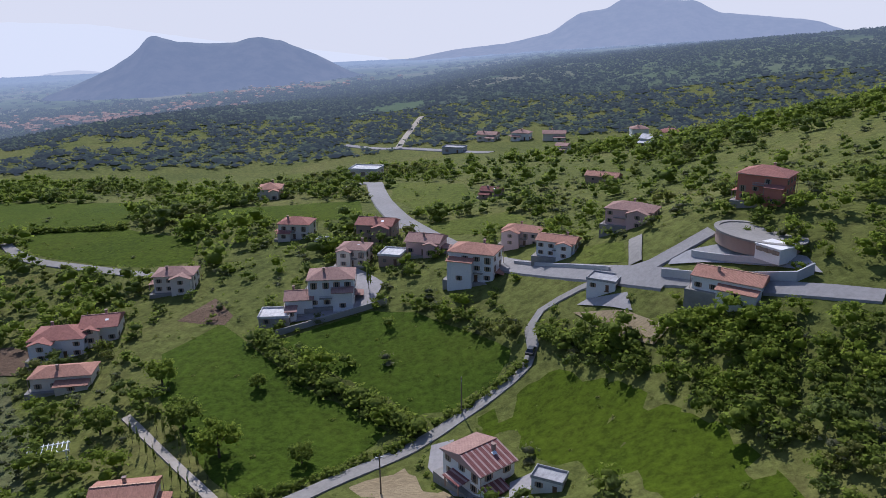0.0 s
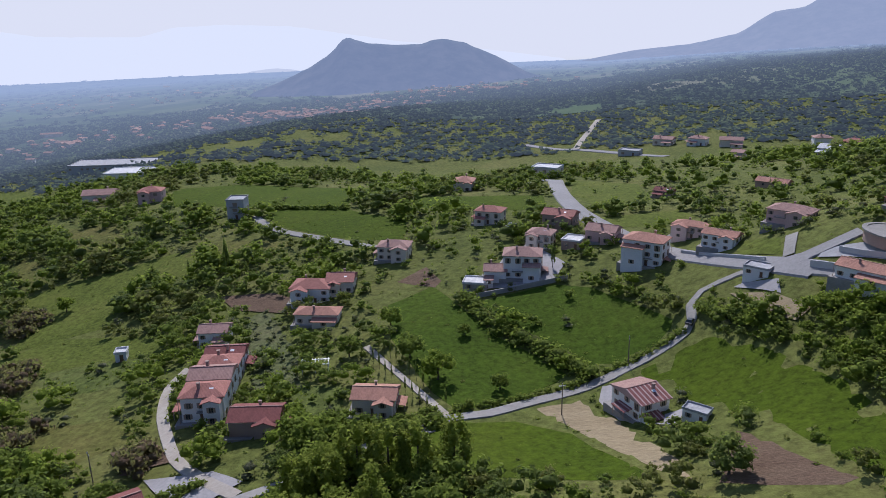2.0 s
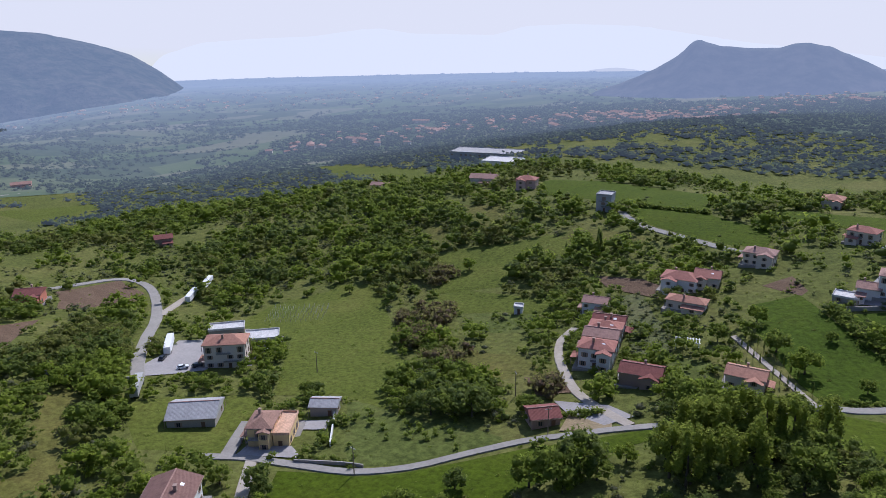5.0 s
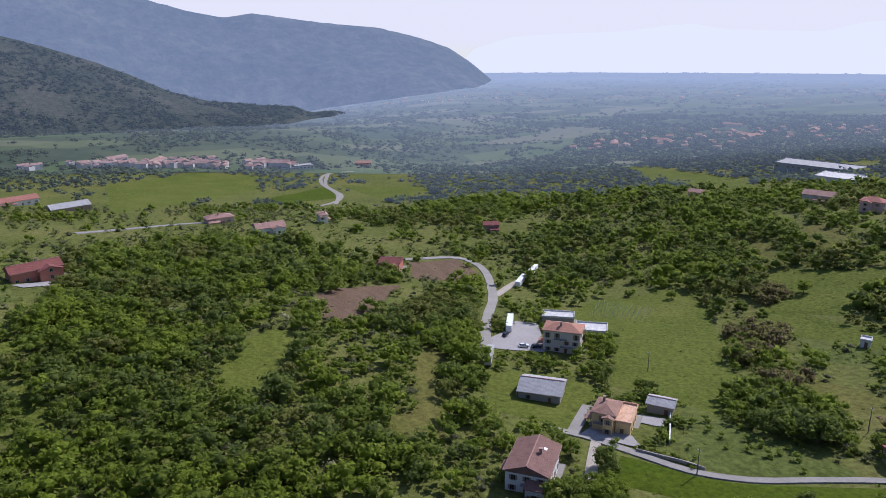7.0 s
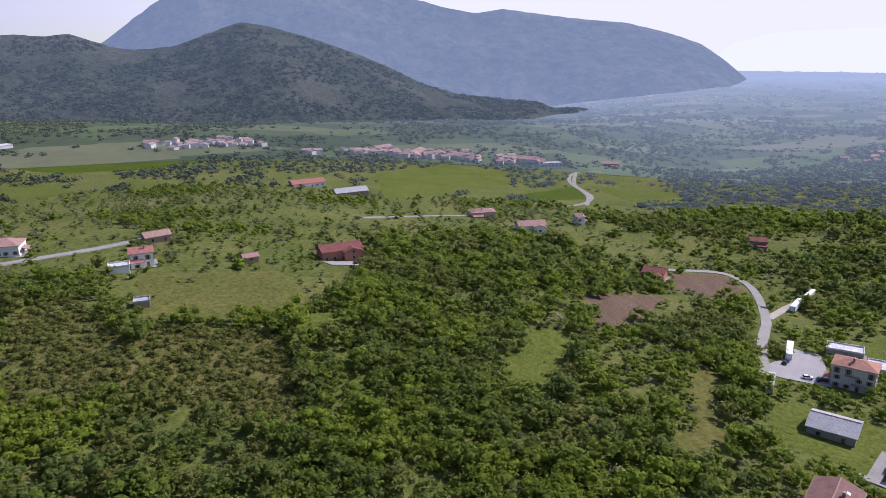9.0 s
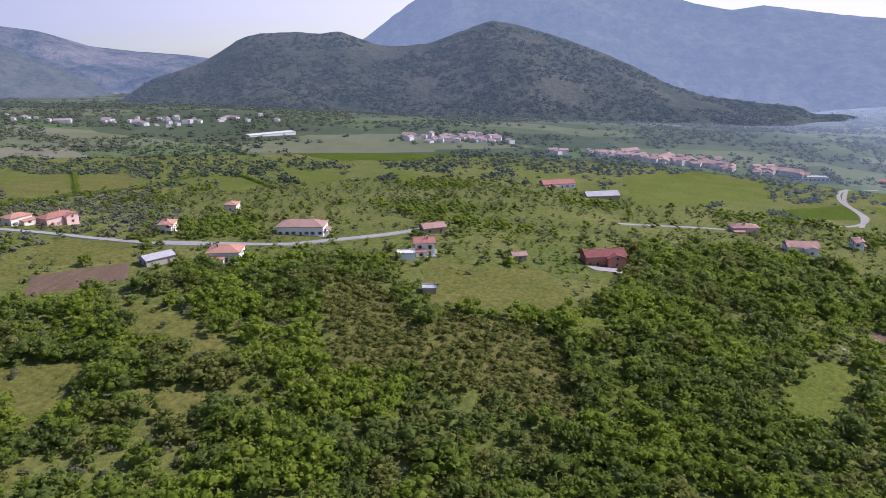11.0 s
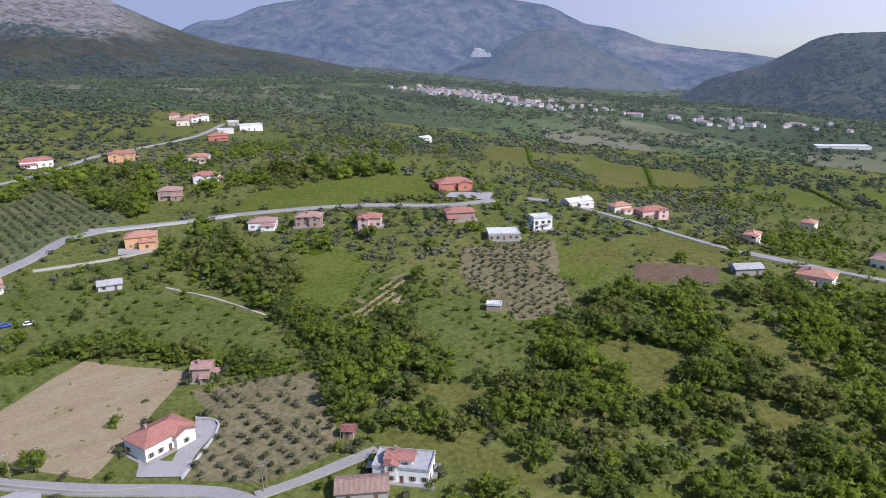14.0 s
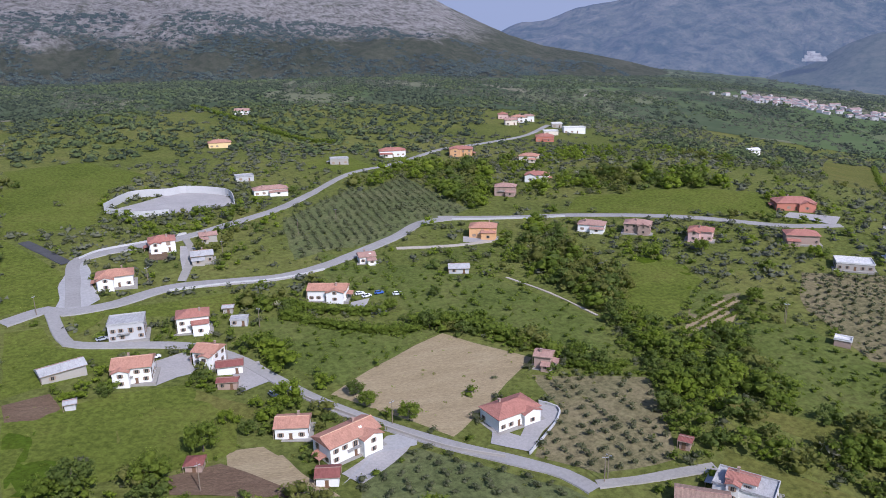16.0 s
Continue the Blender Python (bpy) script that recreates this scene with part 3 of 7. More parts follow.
field("mid", [(-181, -575), (-264, -534), (-256, -505), (-210, -515), (-162, -554)])
field("mid", [(-270, 148), (-246, 157), (-222, 139), (-211, 121), (-191, 101), (-159, 83), (-157, 71), (-142, 52), (-152, 51)])
field("mid", [(-242, 196), (-231, 207), (-210, 220), (-184, 240), (-169, 214), (-191, 194), (-177, 170), (-205, 154), (-206, 150), (-211, 164), (-221, 184)])
field("mid", [(-206, 148), (-196, 162), (-148, 160), (-140, 147), (-161, 144), (-184, 136), (-181, 127)])
field("olive", [(-155, 103), (-129, 107), (-115, 97), (-129, 82), (-140, 87)])
field("orchard", [(-185, 135), (-160, 142), (-146, 146), (-135, 126), (-162, 122)])
field("mid", [(-719, 522), (-439, 418), (-336, 336), (-486, 381)])
field("olive", [(-287, 276), (-249, 276), (-221, 237), (-252, 246)])
field("olive", [(-278, 234), (-272, 240), (-240, 213), (-247, 202)])
field("olives", [(9, -362), (-9, -366), (-40, -337), (-43, -331), (12, -349)])
field("tan", [(43, -381), (32, -381), (24, -364), (17, -352), (44, -360)])
field("tan", [(-126, -402), (-158, -426), (-168, -415), (-151, -403), (-130, -395)])
# clearings and scrub on the western slope
field("olive", [(-323, -214), (-323, -186), (-330, -157), (-282, -142), (-272, -156), (-267, -179), (-266, -202)])
field("orchard", [(-382, -174), (-383, -146), (-321, -132), (-321, -152), (-354, -165)])
field("scrub", [(-262, -202), (-262, -179), (-255, -152), (-222, -150), (-204, -145), (-197, -156), (-207, -178), (-227, -194)])
field("mid", [(-272, -150), (-279, -135), (-259, -131), (-249, -138), (-233, -128), (-213, -126), (-207, -119), (-203, -121), (-207, -131), (-220, -134), (-238, -138), (-254, -145)])
field("mid", [(-237, -79), (-259, -64), (-268, -49), (-260, -40), (-239, -51), (-219, -66), (-219, -81)])
field("plough", [(-306, -19), (-316, -6), (-323, 30), (-289, 4), (-268, -20), (-275, -28)])
field("olive", [(-236, -4), (-238, 10), (-208, -11), (-187, -20), (-174, -26), (-174, -44), (-179, -46), (-192, -37), (-192, -28), (-214, -19)])
field("plough", [(-368, 58), (-372, 93), (-340, 88), (-324, 74), (-336, 44)])
field("scrub", [(-264, -247), (-287, -241), (-288, -230), (-267, -215), (-252, -205), (-234, -223), (-237, -237)])
field("scrub", [(-227, -235), (-248, -204), (-229, -194), (-214, -203), (-204, -222), (-213, -233)])
field("scrub", [(-253, -184), (-260, -167), (-251, -156), (-216, -156), (-205, -169), (-210, -181)])
field("olive", [(-185, -329), (-196, -310), (-197, -299), (-170, -290), (-158, -297), (-169, -311), (-167, -320)])
field("olive", [(-239, -312), (-239, -302), (-230, -281), (-219, -257), (-210, -252), (-212, -284), (-218, -300)])
field("olive", [(-184, -283), (-190, -272), (-195, -246), (-183, -235), (-183, -244), (-174, -276)])
field("orchard", [(-158, -398), (-169, -384), (-173, -348), (-159, -333), (-135, -332), (-128, -349), (-136, -370), (-141, -383)])
field("orchard", [(-154, -437), (-170, -424), (-155, -410), (-133, -404)])
field("bright", [(-158, -477), (-170, -458), (-166, -443), (-142, -423), (-123, -411), (-119, -417)])
field("olive", [(-108, -361), (-132, -334), (-125, -325), (-117, -330), (-109, -349)])
field("olive", [(-92, -337), (-113, -302), (-105, -290), (-93, -310), (-86, -332)])
field("mid", [(-124, -276), (-134, -266), (-134, -258), (-128, -255), (-118, -270)])
field("mid", [(-244, -398), (-266, -385), (-256, -371), (-219, -357), (-215, -374)])
# yards
yard("gravel", [(63, -438), (49, -442), (48, -432), (60, -424)])
yard("gravel", [(37, -426), (29, -430), (25, -418), (34, -413)])
yard("gravel", [(49, -552), (42, -551), (46, -522), (50, -522)])
yard("plough", [(57, -371), (45, -375), (34, -364), (23, -354), (57, -363)])
yard("plough", [(64, -560), (56, -558), (54, -535), (63, -535)])
yard("gravel", [(-230, 24), (-240, 31), (-257, 55), (-250, 63), (-219, 42)])
yard("gravel", [(-28, -363), (-33, -371), (-39, -363), (-53, -377), (-57, -373), (-54, -368), (-38, -354)])
yard("gravel", [(65, -426), (63, -440), (50, -445), (48, -432)])
yard("gravel", [(15, -361), (4, -369), (-3, -375), (-10, -371), (-5, -365), (11, -355)])
yard("paving", [(47, 144), (67, 124), (67, 130), (57, 142), (49, 146)])
yard("gravel", [(31, 150), (38, 144), (38, 138), (29, 150)])
yard("tan", [(28, 148), (37, 139), (43, 128), (39, 126), (32, 137)])
yard("gravel", [(-162, 34), (-153, 40), (-149, 35), (-158, 30)])
yard("gravel", [(-161, 16), (-151, 22), (-143, 19), (-159, 10)])
yard("gravel", [(-264, -491), (-285, -475), (-272, -466), (-255, -487)])
yard("gravel", [(52, -648), (20, -650), (17, -621), (41, -606), (70, -606), (84, -616)])
yard("gravel", [(-15, -473), (-23, -475), (-17, -464), (-11, -466)])
yard("gravel", [(-91, -536), (-108, -530), (-105, -524), (-87, -528)])
yard("tan", [(-92, 72), (-82, 75), (-78, 68), (-90, 62)])
yard("gravel", [(-347, -137), (-350, -117), (-342, -120), (-340, -132)])

field("mid", [(111, -468), (97, -468), (90, -452), (86, -441), (98, -432), (104, -426)])
field("dark", [(101, -407), (92, -404), (80, -376), (78, -368), (95, -372)])
field("olive", [(49, -419), (28, -400), (35, -396), (52, -414)])
field("olive", [(80, -407), (64, -399), (65, -387), (77, -397)])
field("orchard", [(-14, -538), (-30, -511), (-50, -506), (-77, -482), (-84, -435), (-63, -427), (-50, -448), (-35, -476), (-10, -472)])
yard("paving", [(96, -533), (90, -544), (81, -495), (89, -483), (97, -482), (96, -497)])
yard("paving", [(5, -368), (-9, -367), (-10, -374), (-2, -375), (9, -362), (16, -356)])
yard("gravel", [(39, -432), (34, -415), (27, -419), (28, -434)])
yard("paving", [(62, -425), (49, -430), (48, -442), (58, -440), (63, -437)])
yard("gravel", [(-39, 210), (-28, 211), (-17, 194), (-19, 182), (-28, 178), (-40, 178)])
yard("tan", [(32, 142), (42, 130), (40, 127), (34, 134)])
yard("gravel", [(-116, 179), (-108, 184), (-100, 174), (-106, 172)])
yard("gravel", [(-3, 125), (1, 125), (0, 116), (6, 105), (10, 102), (11, 107), (16, 108), (13, 101), (1, 107), (-3, 118)])

yard("gravel", [(-100, 78), (-85, 81), (-75, 77), (-81, 69), (-93, 72)])
yard("plough", [(-143, 187), (-121, 188), (-108, 179), (-105, 167), (-129, 174)])
yard("plough", [(-118, 90), (-107, 94), (-99, 86), (-107, 81)])

# ---- the far hills ----
def join(name, boxes, mat):
    """One mesh of boxes given as centre and size."""
    bm = bmesh.new()
    for (x, y, z), (sx, sy, sz) in boxes:
        bmesh.ops.create_cube(bm, size=1, matrix=Matrix.Translation((x, y, z)) @ Matrix.Diagonal((sx, sy, sz, 1)))
    me = bpy.data.meshes.new(name)
    bm.to_mesh(me)
    bm.free()
    me.materials.append(mat)
    return me


EYE = Vector((-5, -120, 127))
SLOPES = {}


def ridge(name, profile, far, deep, foot, mat, label, rough=0.05, gullies=26.0, steps=26, bend=1.25):
    """A hill whose crest follows a profile of bearing and rise in degrees, seen from the village air."""
    prof = sorted(profile)
    down = min(prof[0][1], prof[-1][1]) - 3.5
    prof = [(prof[0][0] - 4, down)] + prof + [(prof[-1][0] + 4, down)]
    az = np.arange(prof[0][0], prof[-1][0] + 1e-6, 0.3)
    elv = np.interp(az, [p[0] for p in prof], [p[1] for p in prof])
    k = np.ones(3) / 3
    elv = np.convolve(np.pad(elv, 1, mode="edge"), k, "valid")
    verts, n = [], len(az)
    tip = np.clip(np.minimum(az - prof[0][0], prof[-1][0] - az) / 7.0, 0.05, 1.0)
    floor_z = land(EYE.x + (far - deep) * np.sin(np.radians(az)), EYE.y + (far - deep) * np.cos(np.radians(az)))
    for j in range(steps + 4):
        v = j / (steps - 1)
        for i, (a, e) in enumerate(zip(az, elv)):
            ra = math.radians(a)
            crest = EYE.z + far * math.tan(math.radians(e))
            low = min(foot, floor_z[i] - 40, crest - 30)
            rise = crest - low
            if v <= 1:
                rad = far - deep * (1 - v)
                wx, wy = rad * math.sin(ra) / 420, rad * math.cos(ra) / 420
                fold = noise.fractal((wx, wy, far * 0.01), 0.9, 2.1, 6)
                rib = abs(noise.noise((wx * 1.7 + fold * 0.6, wy * 1.7, 5.0)))
                crag = noise.fractal((wx * 5, wy * 5, 3.0), 0.8, 2.1, 4)
                z = low + rise * v ** bend + tip[i] * (rise * rough * 3.0 * fold * (1 - v) * min(1, v * 4) + gullies * (rib - 0.25 + 0.35 * crag) * min(1, v * 3) * (1.02 - v))
                z += rise * 0.012 * noise.noise((a * 1.6, 7, 0)) * v
            else:
                rad, z = far + (v - 1) * deep * 1.5, crest - (v - 1) * rise * 5
            verts.append((EYE.x + rad * math.sin(ra), EYE.y + rad * math.cos(ra), z))
    i = np.arange(n * (steps + 4)).reshape(steps + 4, n)
    q = np.stack([i[:-1, :-1], i[:-1, 1:], i[1:, 1:], i[1:, :-1]], -1).reshape(-1, 4)
    ob = new(name, mesh_from(name, verts, q, mat, True))
    SLOPES[name] = np.array(verts).reshape(steps + 4, n, 3)[:steps]
    return tagged(ob, label, "mountain", kind="structure")


def cliff_material():
    """Pale rock where the mountain is steep and rough, scrub elsewhere, with thin haze painted in as emission."""
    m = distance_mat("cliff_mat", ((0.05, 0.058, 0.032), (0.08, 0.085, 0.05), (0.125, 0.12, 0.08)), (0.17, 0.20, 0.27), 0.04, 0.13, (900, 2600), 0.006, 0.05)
    t = m.node_tree
    b = [n for n in t.nodes if n.type == "BSDF_PRINCIPLED"][0]
    old = b.inputs["Base Color"].links[0].from_socket
    rock = ramp(t, noise_tex(t, 0.05, 10, 0.85), [(0.36, (0.045, 0.05, 0.03)), (0.45, (0.17, 0.155, 0.135)), (0.52, (0.30, 0.275, 0.25)), (0.64, (0.44, 0.41, 0.38))])
    g = t.nodes.new("ShaderNodeNewGeometry")
    s = t.nodes.new("ShaderNodeSeparateXYZ")
    t.links.new(g.outputs["Position"], s.inputs[0])
    h = t.nodes.new("ShaderNodeMapRange")
    h.inputs[1].default_value, h.inputs[2].default_value = 196, 222
    rough_foot = t.nodes.new("ShaderNodeMath")
    rough_foot.operation = "MULTIPLY_ADD"
    rough_foot.inputs[1].default_value = 130.0
    t.links.new(noise_tex(t, 0.006, 8, 0.7), rough_foot.inputs[0])
    t.links.new(s.outputs[2], rough_foot.inputs[2])
    t.links.new(rough_foot.outputs[0], h.inputs[0])
    # the bare face ends towards the valley
    b0 = radians(-157.5)
    side, reach = t.nodes.new("ShaderNodeVectorMath"), t.nodes.new("ShaderNodeMapRange")
    side.operation = "DOT_PRODUCT"
    side.inputs[1].default_value = (math.cos(b0), -math.sin(b0), 0)
    t.links.new(g.outputs["Position"], side.inputs[0])
    off = EYE.x * math.cos(b0) - EYE.y * math.sin(b0)
    reach.inputs[1].default_value, reach.inputs[2].default_value = off + 30, off - 140
    t.links.new(side.outputs["Value"], reach.inputs[0])
    n = noise_tex(t, 0.011, 9, 0.8)
    mul, mul2 = t.nodes.new("ShaderNodeMath"), t.nodes.new("ShaderNodeMath")
    mul.operation = mul2.operation = "MULTIPLY"
    t.links.new(h.outputs[0], mul.inputs[0])
    t.links.new(reach.outputs[0], mul.inputs[1])
    t.links.new(mul.outputs[0], mul2.inputs[0])
    t.links.new(ramp(t, n, [(0.36, (0, 0, 0)), (0.44, (1, 1, 1))]), mul2.inputs[1])
    t.links.new(mix(t, mul2.outputs[0], old, rock), b.inputs["Base Color"])
    bump(t, noise_tex(t, 0.05, 10, 0.85), 1.0, 12.0, b)
    return m


# the hills' blue haze is emission mixed into each material
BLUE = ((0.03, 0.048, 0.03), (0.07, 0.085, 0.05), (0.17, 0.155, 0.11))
HILL_GREEN = ((0.03, 0.042, 0.022), (0.06, 0.072, 0.038), (0.12, 0.112, 0.075))
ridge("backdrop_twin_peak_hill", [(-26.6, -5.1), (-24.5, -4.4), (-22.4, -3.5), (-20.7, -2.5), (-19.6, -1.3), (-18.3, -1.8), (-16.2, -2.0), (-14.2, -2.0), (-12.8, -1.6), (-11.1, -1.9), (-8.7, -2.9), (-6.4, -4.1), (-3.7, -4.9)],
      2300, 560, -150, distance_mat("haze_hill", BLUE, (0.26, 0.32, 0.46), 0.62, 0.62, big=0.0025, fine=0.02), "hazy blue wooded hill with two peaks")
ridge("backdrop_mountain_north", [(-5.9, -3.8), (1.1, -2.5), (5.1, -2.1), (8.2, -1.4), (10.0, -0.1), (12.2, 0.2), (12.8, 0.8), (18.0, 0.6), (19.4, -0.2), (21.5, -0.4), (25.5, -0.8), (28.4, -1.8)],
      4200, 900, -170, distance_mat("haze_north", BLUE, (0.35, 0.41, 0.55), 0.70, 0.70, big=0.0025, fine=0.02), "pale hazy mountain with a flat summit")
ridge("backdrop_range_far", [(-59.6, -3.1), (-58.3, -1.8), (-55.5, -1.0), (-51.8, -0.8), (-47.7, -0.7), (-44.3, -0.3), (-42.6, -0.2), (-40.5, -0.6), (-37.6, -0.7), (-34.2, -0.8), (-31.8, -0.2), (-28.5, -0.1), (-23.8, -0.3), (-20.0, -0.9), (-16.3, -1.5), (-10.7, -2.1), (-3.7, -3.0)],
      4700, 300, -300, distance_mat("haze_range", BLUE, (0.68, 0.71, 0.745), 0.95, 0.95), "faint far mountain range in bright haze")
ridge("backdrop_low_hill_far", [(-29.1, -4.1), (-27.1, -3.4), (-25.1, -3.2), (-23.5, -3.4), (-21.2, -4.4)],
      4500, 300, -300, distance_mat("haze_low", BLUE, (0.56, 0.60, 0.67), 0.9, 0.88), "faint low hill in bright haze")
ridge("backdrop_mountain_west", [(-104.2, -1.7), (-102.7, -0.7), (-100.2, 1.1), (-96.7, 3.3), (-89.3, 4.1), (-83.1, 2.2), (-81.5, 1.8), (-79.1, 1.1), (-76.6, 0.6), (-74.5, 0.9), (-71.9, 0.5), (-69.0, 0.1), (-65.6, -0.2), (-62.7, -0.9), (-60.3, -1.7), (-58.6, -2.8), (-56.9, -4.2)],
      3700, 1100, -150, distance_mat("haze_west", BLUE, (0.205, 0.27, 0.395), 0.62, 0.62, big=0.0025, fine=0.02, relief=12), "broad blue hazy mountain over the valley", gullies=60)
# this hill's green is mixed with a thin blue haze glow
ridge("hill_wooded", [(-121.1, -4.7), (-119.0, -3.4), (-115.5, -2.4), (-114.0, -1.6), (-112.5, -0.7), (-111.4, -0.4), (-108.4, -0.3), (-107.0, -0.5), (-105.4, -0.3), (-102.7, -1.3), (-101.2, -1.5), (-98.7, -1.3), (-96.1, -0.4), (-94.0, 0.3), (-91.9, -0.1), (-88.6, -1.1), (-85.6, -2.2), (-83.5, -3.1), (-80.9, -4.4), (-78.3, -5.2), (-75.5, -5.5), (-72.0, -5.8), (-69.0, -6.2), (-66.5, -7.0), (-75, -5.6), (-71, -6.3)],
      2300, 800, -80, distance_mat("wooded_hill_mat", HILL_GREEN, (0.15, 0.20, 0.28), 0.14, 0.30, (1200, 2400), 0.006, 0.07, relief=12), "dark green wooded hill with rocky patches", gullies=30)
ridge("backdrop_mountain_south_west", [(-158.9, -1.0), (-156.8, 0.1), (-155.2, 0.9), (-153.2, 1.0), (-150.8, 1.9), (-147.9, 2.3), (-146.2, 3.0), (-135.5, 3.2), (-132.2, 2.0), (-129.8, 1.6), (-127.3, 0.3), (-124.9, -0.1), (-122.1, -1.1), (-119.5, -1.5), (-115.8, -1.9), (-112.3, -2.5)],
      4000, 1100, 0, distance_mat("haze_south_west", ((0.03, 0.048, 0.03), (0.07, 0.085, 0.05), (0.27, 0.235, 0.17)), (0.16, 0.22, 0.37), 0.42, 0.42, big=0.0016, fine=0.012, relief=60), "dark green mountain with pale slopes, tinted by painted blue haze", gullies=70)
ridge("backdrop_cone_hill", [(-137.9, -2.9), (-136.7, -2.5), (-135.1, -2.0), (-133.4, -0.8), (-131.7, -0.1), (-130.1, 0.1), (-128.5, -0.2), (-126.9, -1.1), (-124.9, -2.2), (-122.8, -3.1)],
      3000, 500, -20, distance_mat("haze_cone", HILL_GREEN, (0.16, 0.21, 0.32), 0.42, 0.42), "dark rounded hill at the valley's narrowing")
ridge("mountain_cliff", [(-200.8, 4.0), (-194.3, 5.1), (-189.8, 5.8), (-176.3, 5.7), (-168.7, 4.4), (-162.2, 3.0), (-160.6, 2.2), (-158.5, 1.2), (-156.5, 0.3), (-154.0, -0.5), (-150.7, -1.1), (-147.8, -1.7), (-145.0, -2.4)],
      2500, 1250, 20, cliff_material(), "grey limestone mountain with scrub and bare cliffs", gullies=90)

# a pale quarry of stepped benches at the mountain's foot
r0, b0 = 2890.0, radians(-135.2)
steps_q = []
for k in range(5):
    steps_q.append(((6.0 * (k % 2) - 3 * k, 12.0 * k, -6 + 5.5 * k), (78 - 13 * k, 30, 9)))
# rock colour carries a fixed share of blue haze as emission
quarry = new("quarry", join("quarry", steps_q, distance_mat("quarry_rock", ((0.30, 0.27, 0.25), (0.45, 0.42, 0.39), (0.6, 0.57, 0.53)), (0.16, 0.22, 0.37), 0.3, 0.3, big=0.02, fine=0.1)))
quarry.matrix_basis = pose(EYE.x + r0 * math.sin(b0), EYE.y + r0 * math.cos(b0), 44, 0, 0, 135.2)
tagged(quarry, "pale stone quarry with stepped benches at the mountain's foot", "quarry")

# ---- houses ----
SHARED = {}


def part(name, data, parent, m=None, label=""):
    ob = new(name, data)
    ob.parent = parent
    if m is not None:
        ob.matrix_basis = m
    if label:
        tagged(ob, label)
    return ob


def solid(name, verts, faces, mat):
    me = bpy.data.meshes.new(name)
    me.from_pydata(verts, [], faces)
    me.update()
    me.materials.append(mat)
    return me


def roof_mesh(kind, w, d, h, mat, over=0.55, thick=0.22):
    a, b = w / 2 + over, d / 2 + over
    if kind == "flat":
        bm = [((0, 0, 0.12), (w + 0.5, d + 0.5, 0.24)), ((0, d / 2 + 0.1, 0.5), (w + 0.5, 0.22, 0.6)), ((0, -d / 2 - 0.1, 0.5), (w + 0.5, 0.22, 0.6)),
              ((w / 2 + 0.1, 0, 0.5), (0.22, d + 0.06, 0.6)), ((-w / 2 - 0.1, 0, 0.5), (0.22, d + 0.06, 0.6))]
        return join("roof", bm, mat)
    if kind == "hip":
        r = max(w, d) / 2 - min(w, d) / 2
        ends = [(-r, 0, h), (r, 0, h)] if w >= d else [(0, -r, h), (0, r, h)]
        r1, r2 = 4, 5
        faces = [(0, 1, r2, r1), (1, 2, r2), (2, 3, r1, r2), (3, 0, r1)] if w >= d else [(0, 1, r1), (1, 2, r2, r1), (2, 3, r2), (3, 0, r1, r2)]
    else:
        ends = [(-a, 0, h), (a, 0, h)]
        faces = [(0, 1, 5, 4), (2, 3, 4, 5), (1, 2, 5), (3, 0, 4)]
    eaves = [(-a, -b, 0), (a, -b, 0), (a, b, 0), (-a, b, 0)]
    top = eaves + ends
    n = len(top)
    verts = [(x, y, z + thick) for x, y, z in top] + eaves
    faces = faces + [(n + 3, n + 2, n + 1, n)] + [(k, n + k, n + (k + 1) % 4, (k + 1) % 4) for k in range(4)]
    return solid("roof", verts, faces, mat)


def cross_gable(w, d, wall_h, low, rise, wall, cover):
    """A wing at right angles to the main roof: its walls with a pointed end, and its two roof slopes."""
    a, b = w / 2, d
    body = solid("wing", [(-a, -0.3, low), (a, -0.3, low), (a, b, low), (-a, b, low), (-a, -0.3, wall_h), (a, -0.3, wall_h), (a, b, wall_h), (-a, b, wall_h), (0, b, wall_h + rise), (0, -0.3, wall_h + rise)],
                 [(0, 4, 7, 3), (1, 2, 6, 5), (3, 7, 8, 6, 2), (4, 9, 8, 7), (5, 6, 8, 9)], plaster(wall))
    o, back, t = 0.5, -d * 0.9, 0.2
    k = rise / a
    eave = wall_h - o * k
    v = []
    for z in (t, 0.0):
        v += [(-a - o, back, eave + z), (0, back, wall_h + rise + z), (a + o, back, eave + z), (-a - o, b + o, eave + z), (0, b + o, wall_h + rise + z), (a + o, b + o, eave + z)]
    cap = solid("roof", v, [(0, 1, 4, 3), (1, 2, 5, 4), (9, 10, 7, 6), (10, 11, 8, 7), (3, 4, 10, 9), (4, 5, 11, 10), (0, 3, 9, 6), (2, 8, 11, 5)], tiles(cover))
    return body, cap


def window_mesh(width, tall):
    key = ("w", width, tall)
    if key not in SHARED:
        f = join("window", [((0, 0.015, 0), (width * 2.0, 0.07, tall)), ((0, 0, tall / 2 + 0.05), (width + 0.2, 0.16, 0.12)), ((0, -0.05, -tall / 2 - 0.05), (width + 0.3, 0.26, 0.12)), ((0, -0.05, 0), (0.07, 0.1, tall + 0.1))], FRAME)
        p = join("pane", [((0, -0.03, 0), (width * 0.92, 0.06, tall - 0.1))], GLASS)
        SHARED[key] = (f, p)
    return SHARED[key]


WALL_WORDS = {"white": "white-plastered", "cream": "cream-plastered", "rose": "dusty rose", "pink": "pale pink", "yellow": "yellow-plastered", "orange": "orange-plastered", "brick": "brick-red", "brown": "brown-walled", "grey": "bare grey concrete", "stone": "grey-brown stone"}
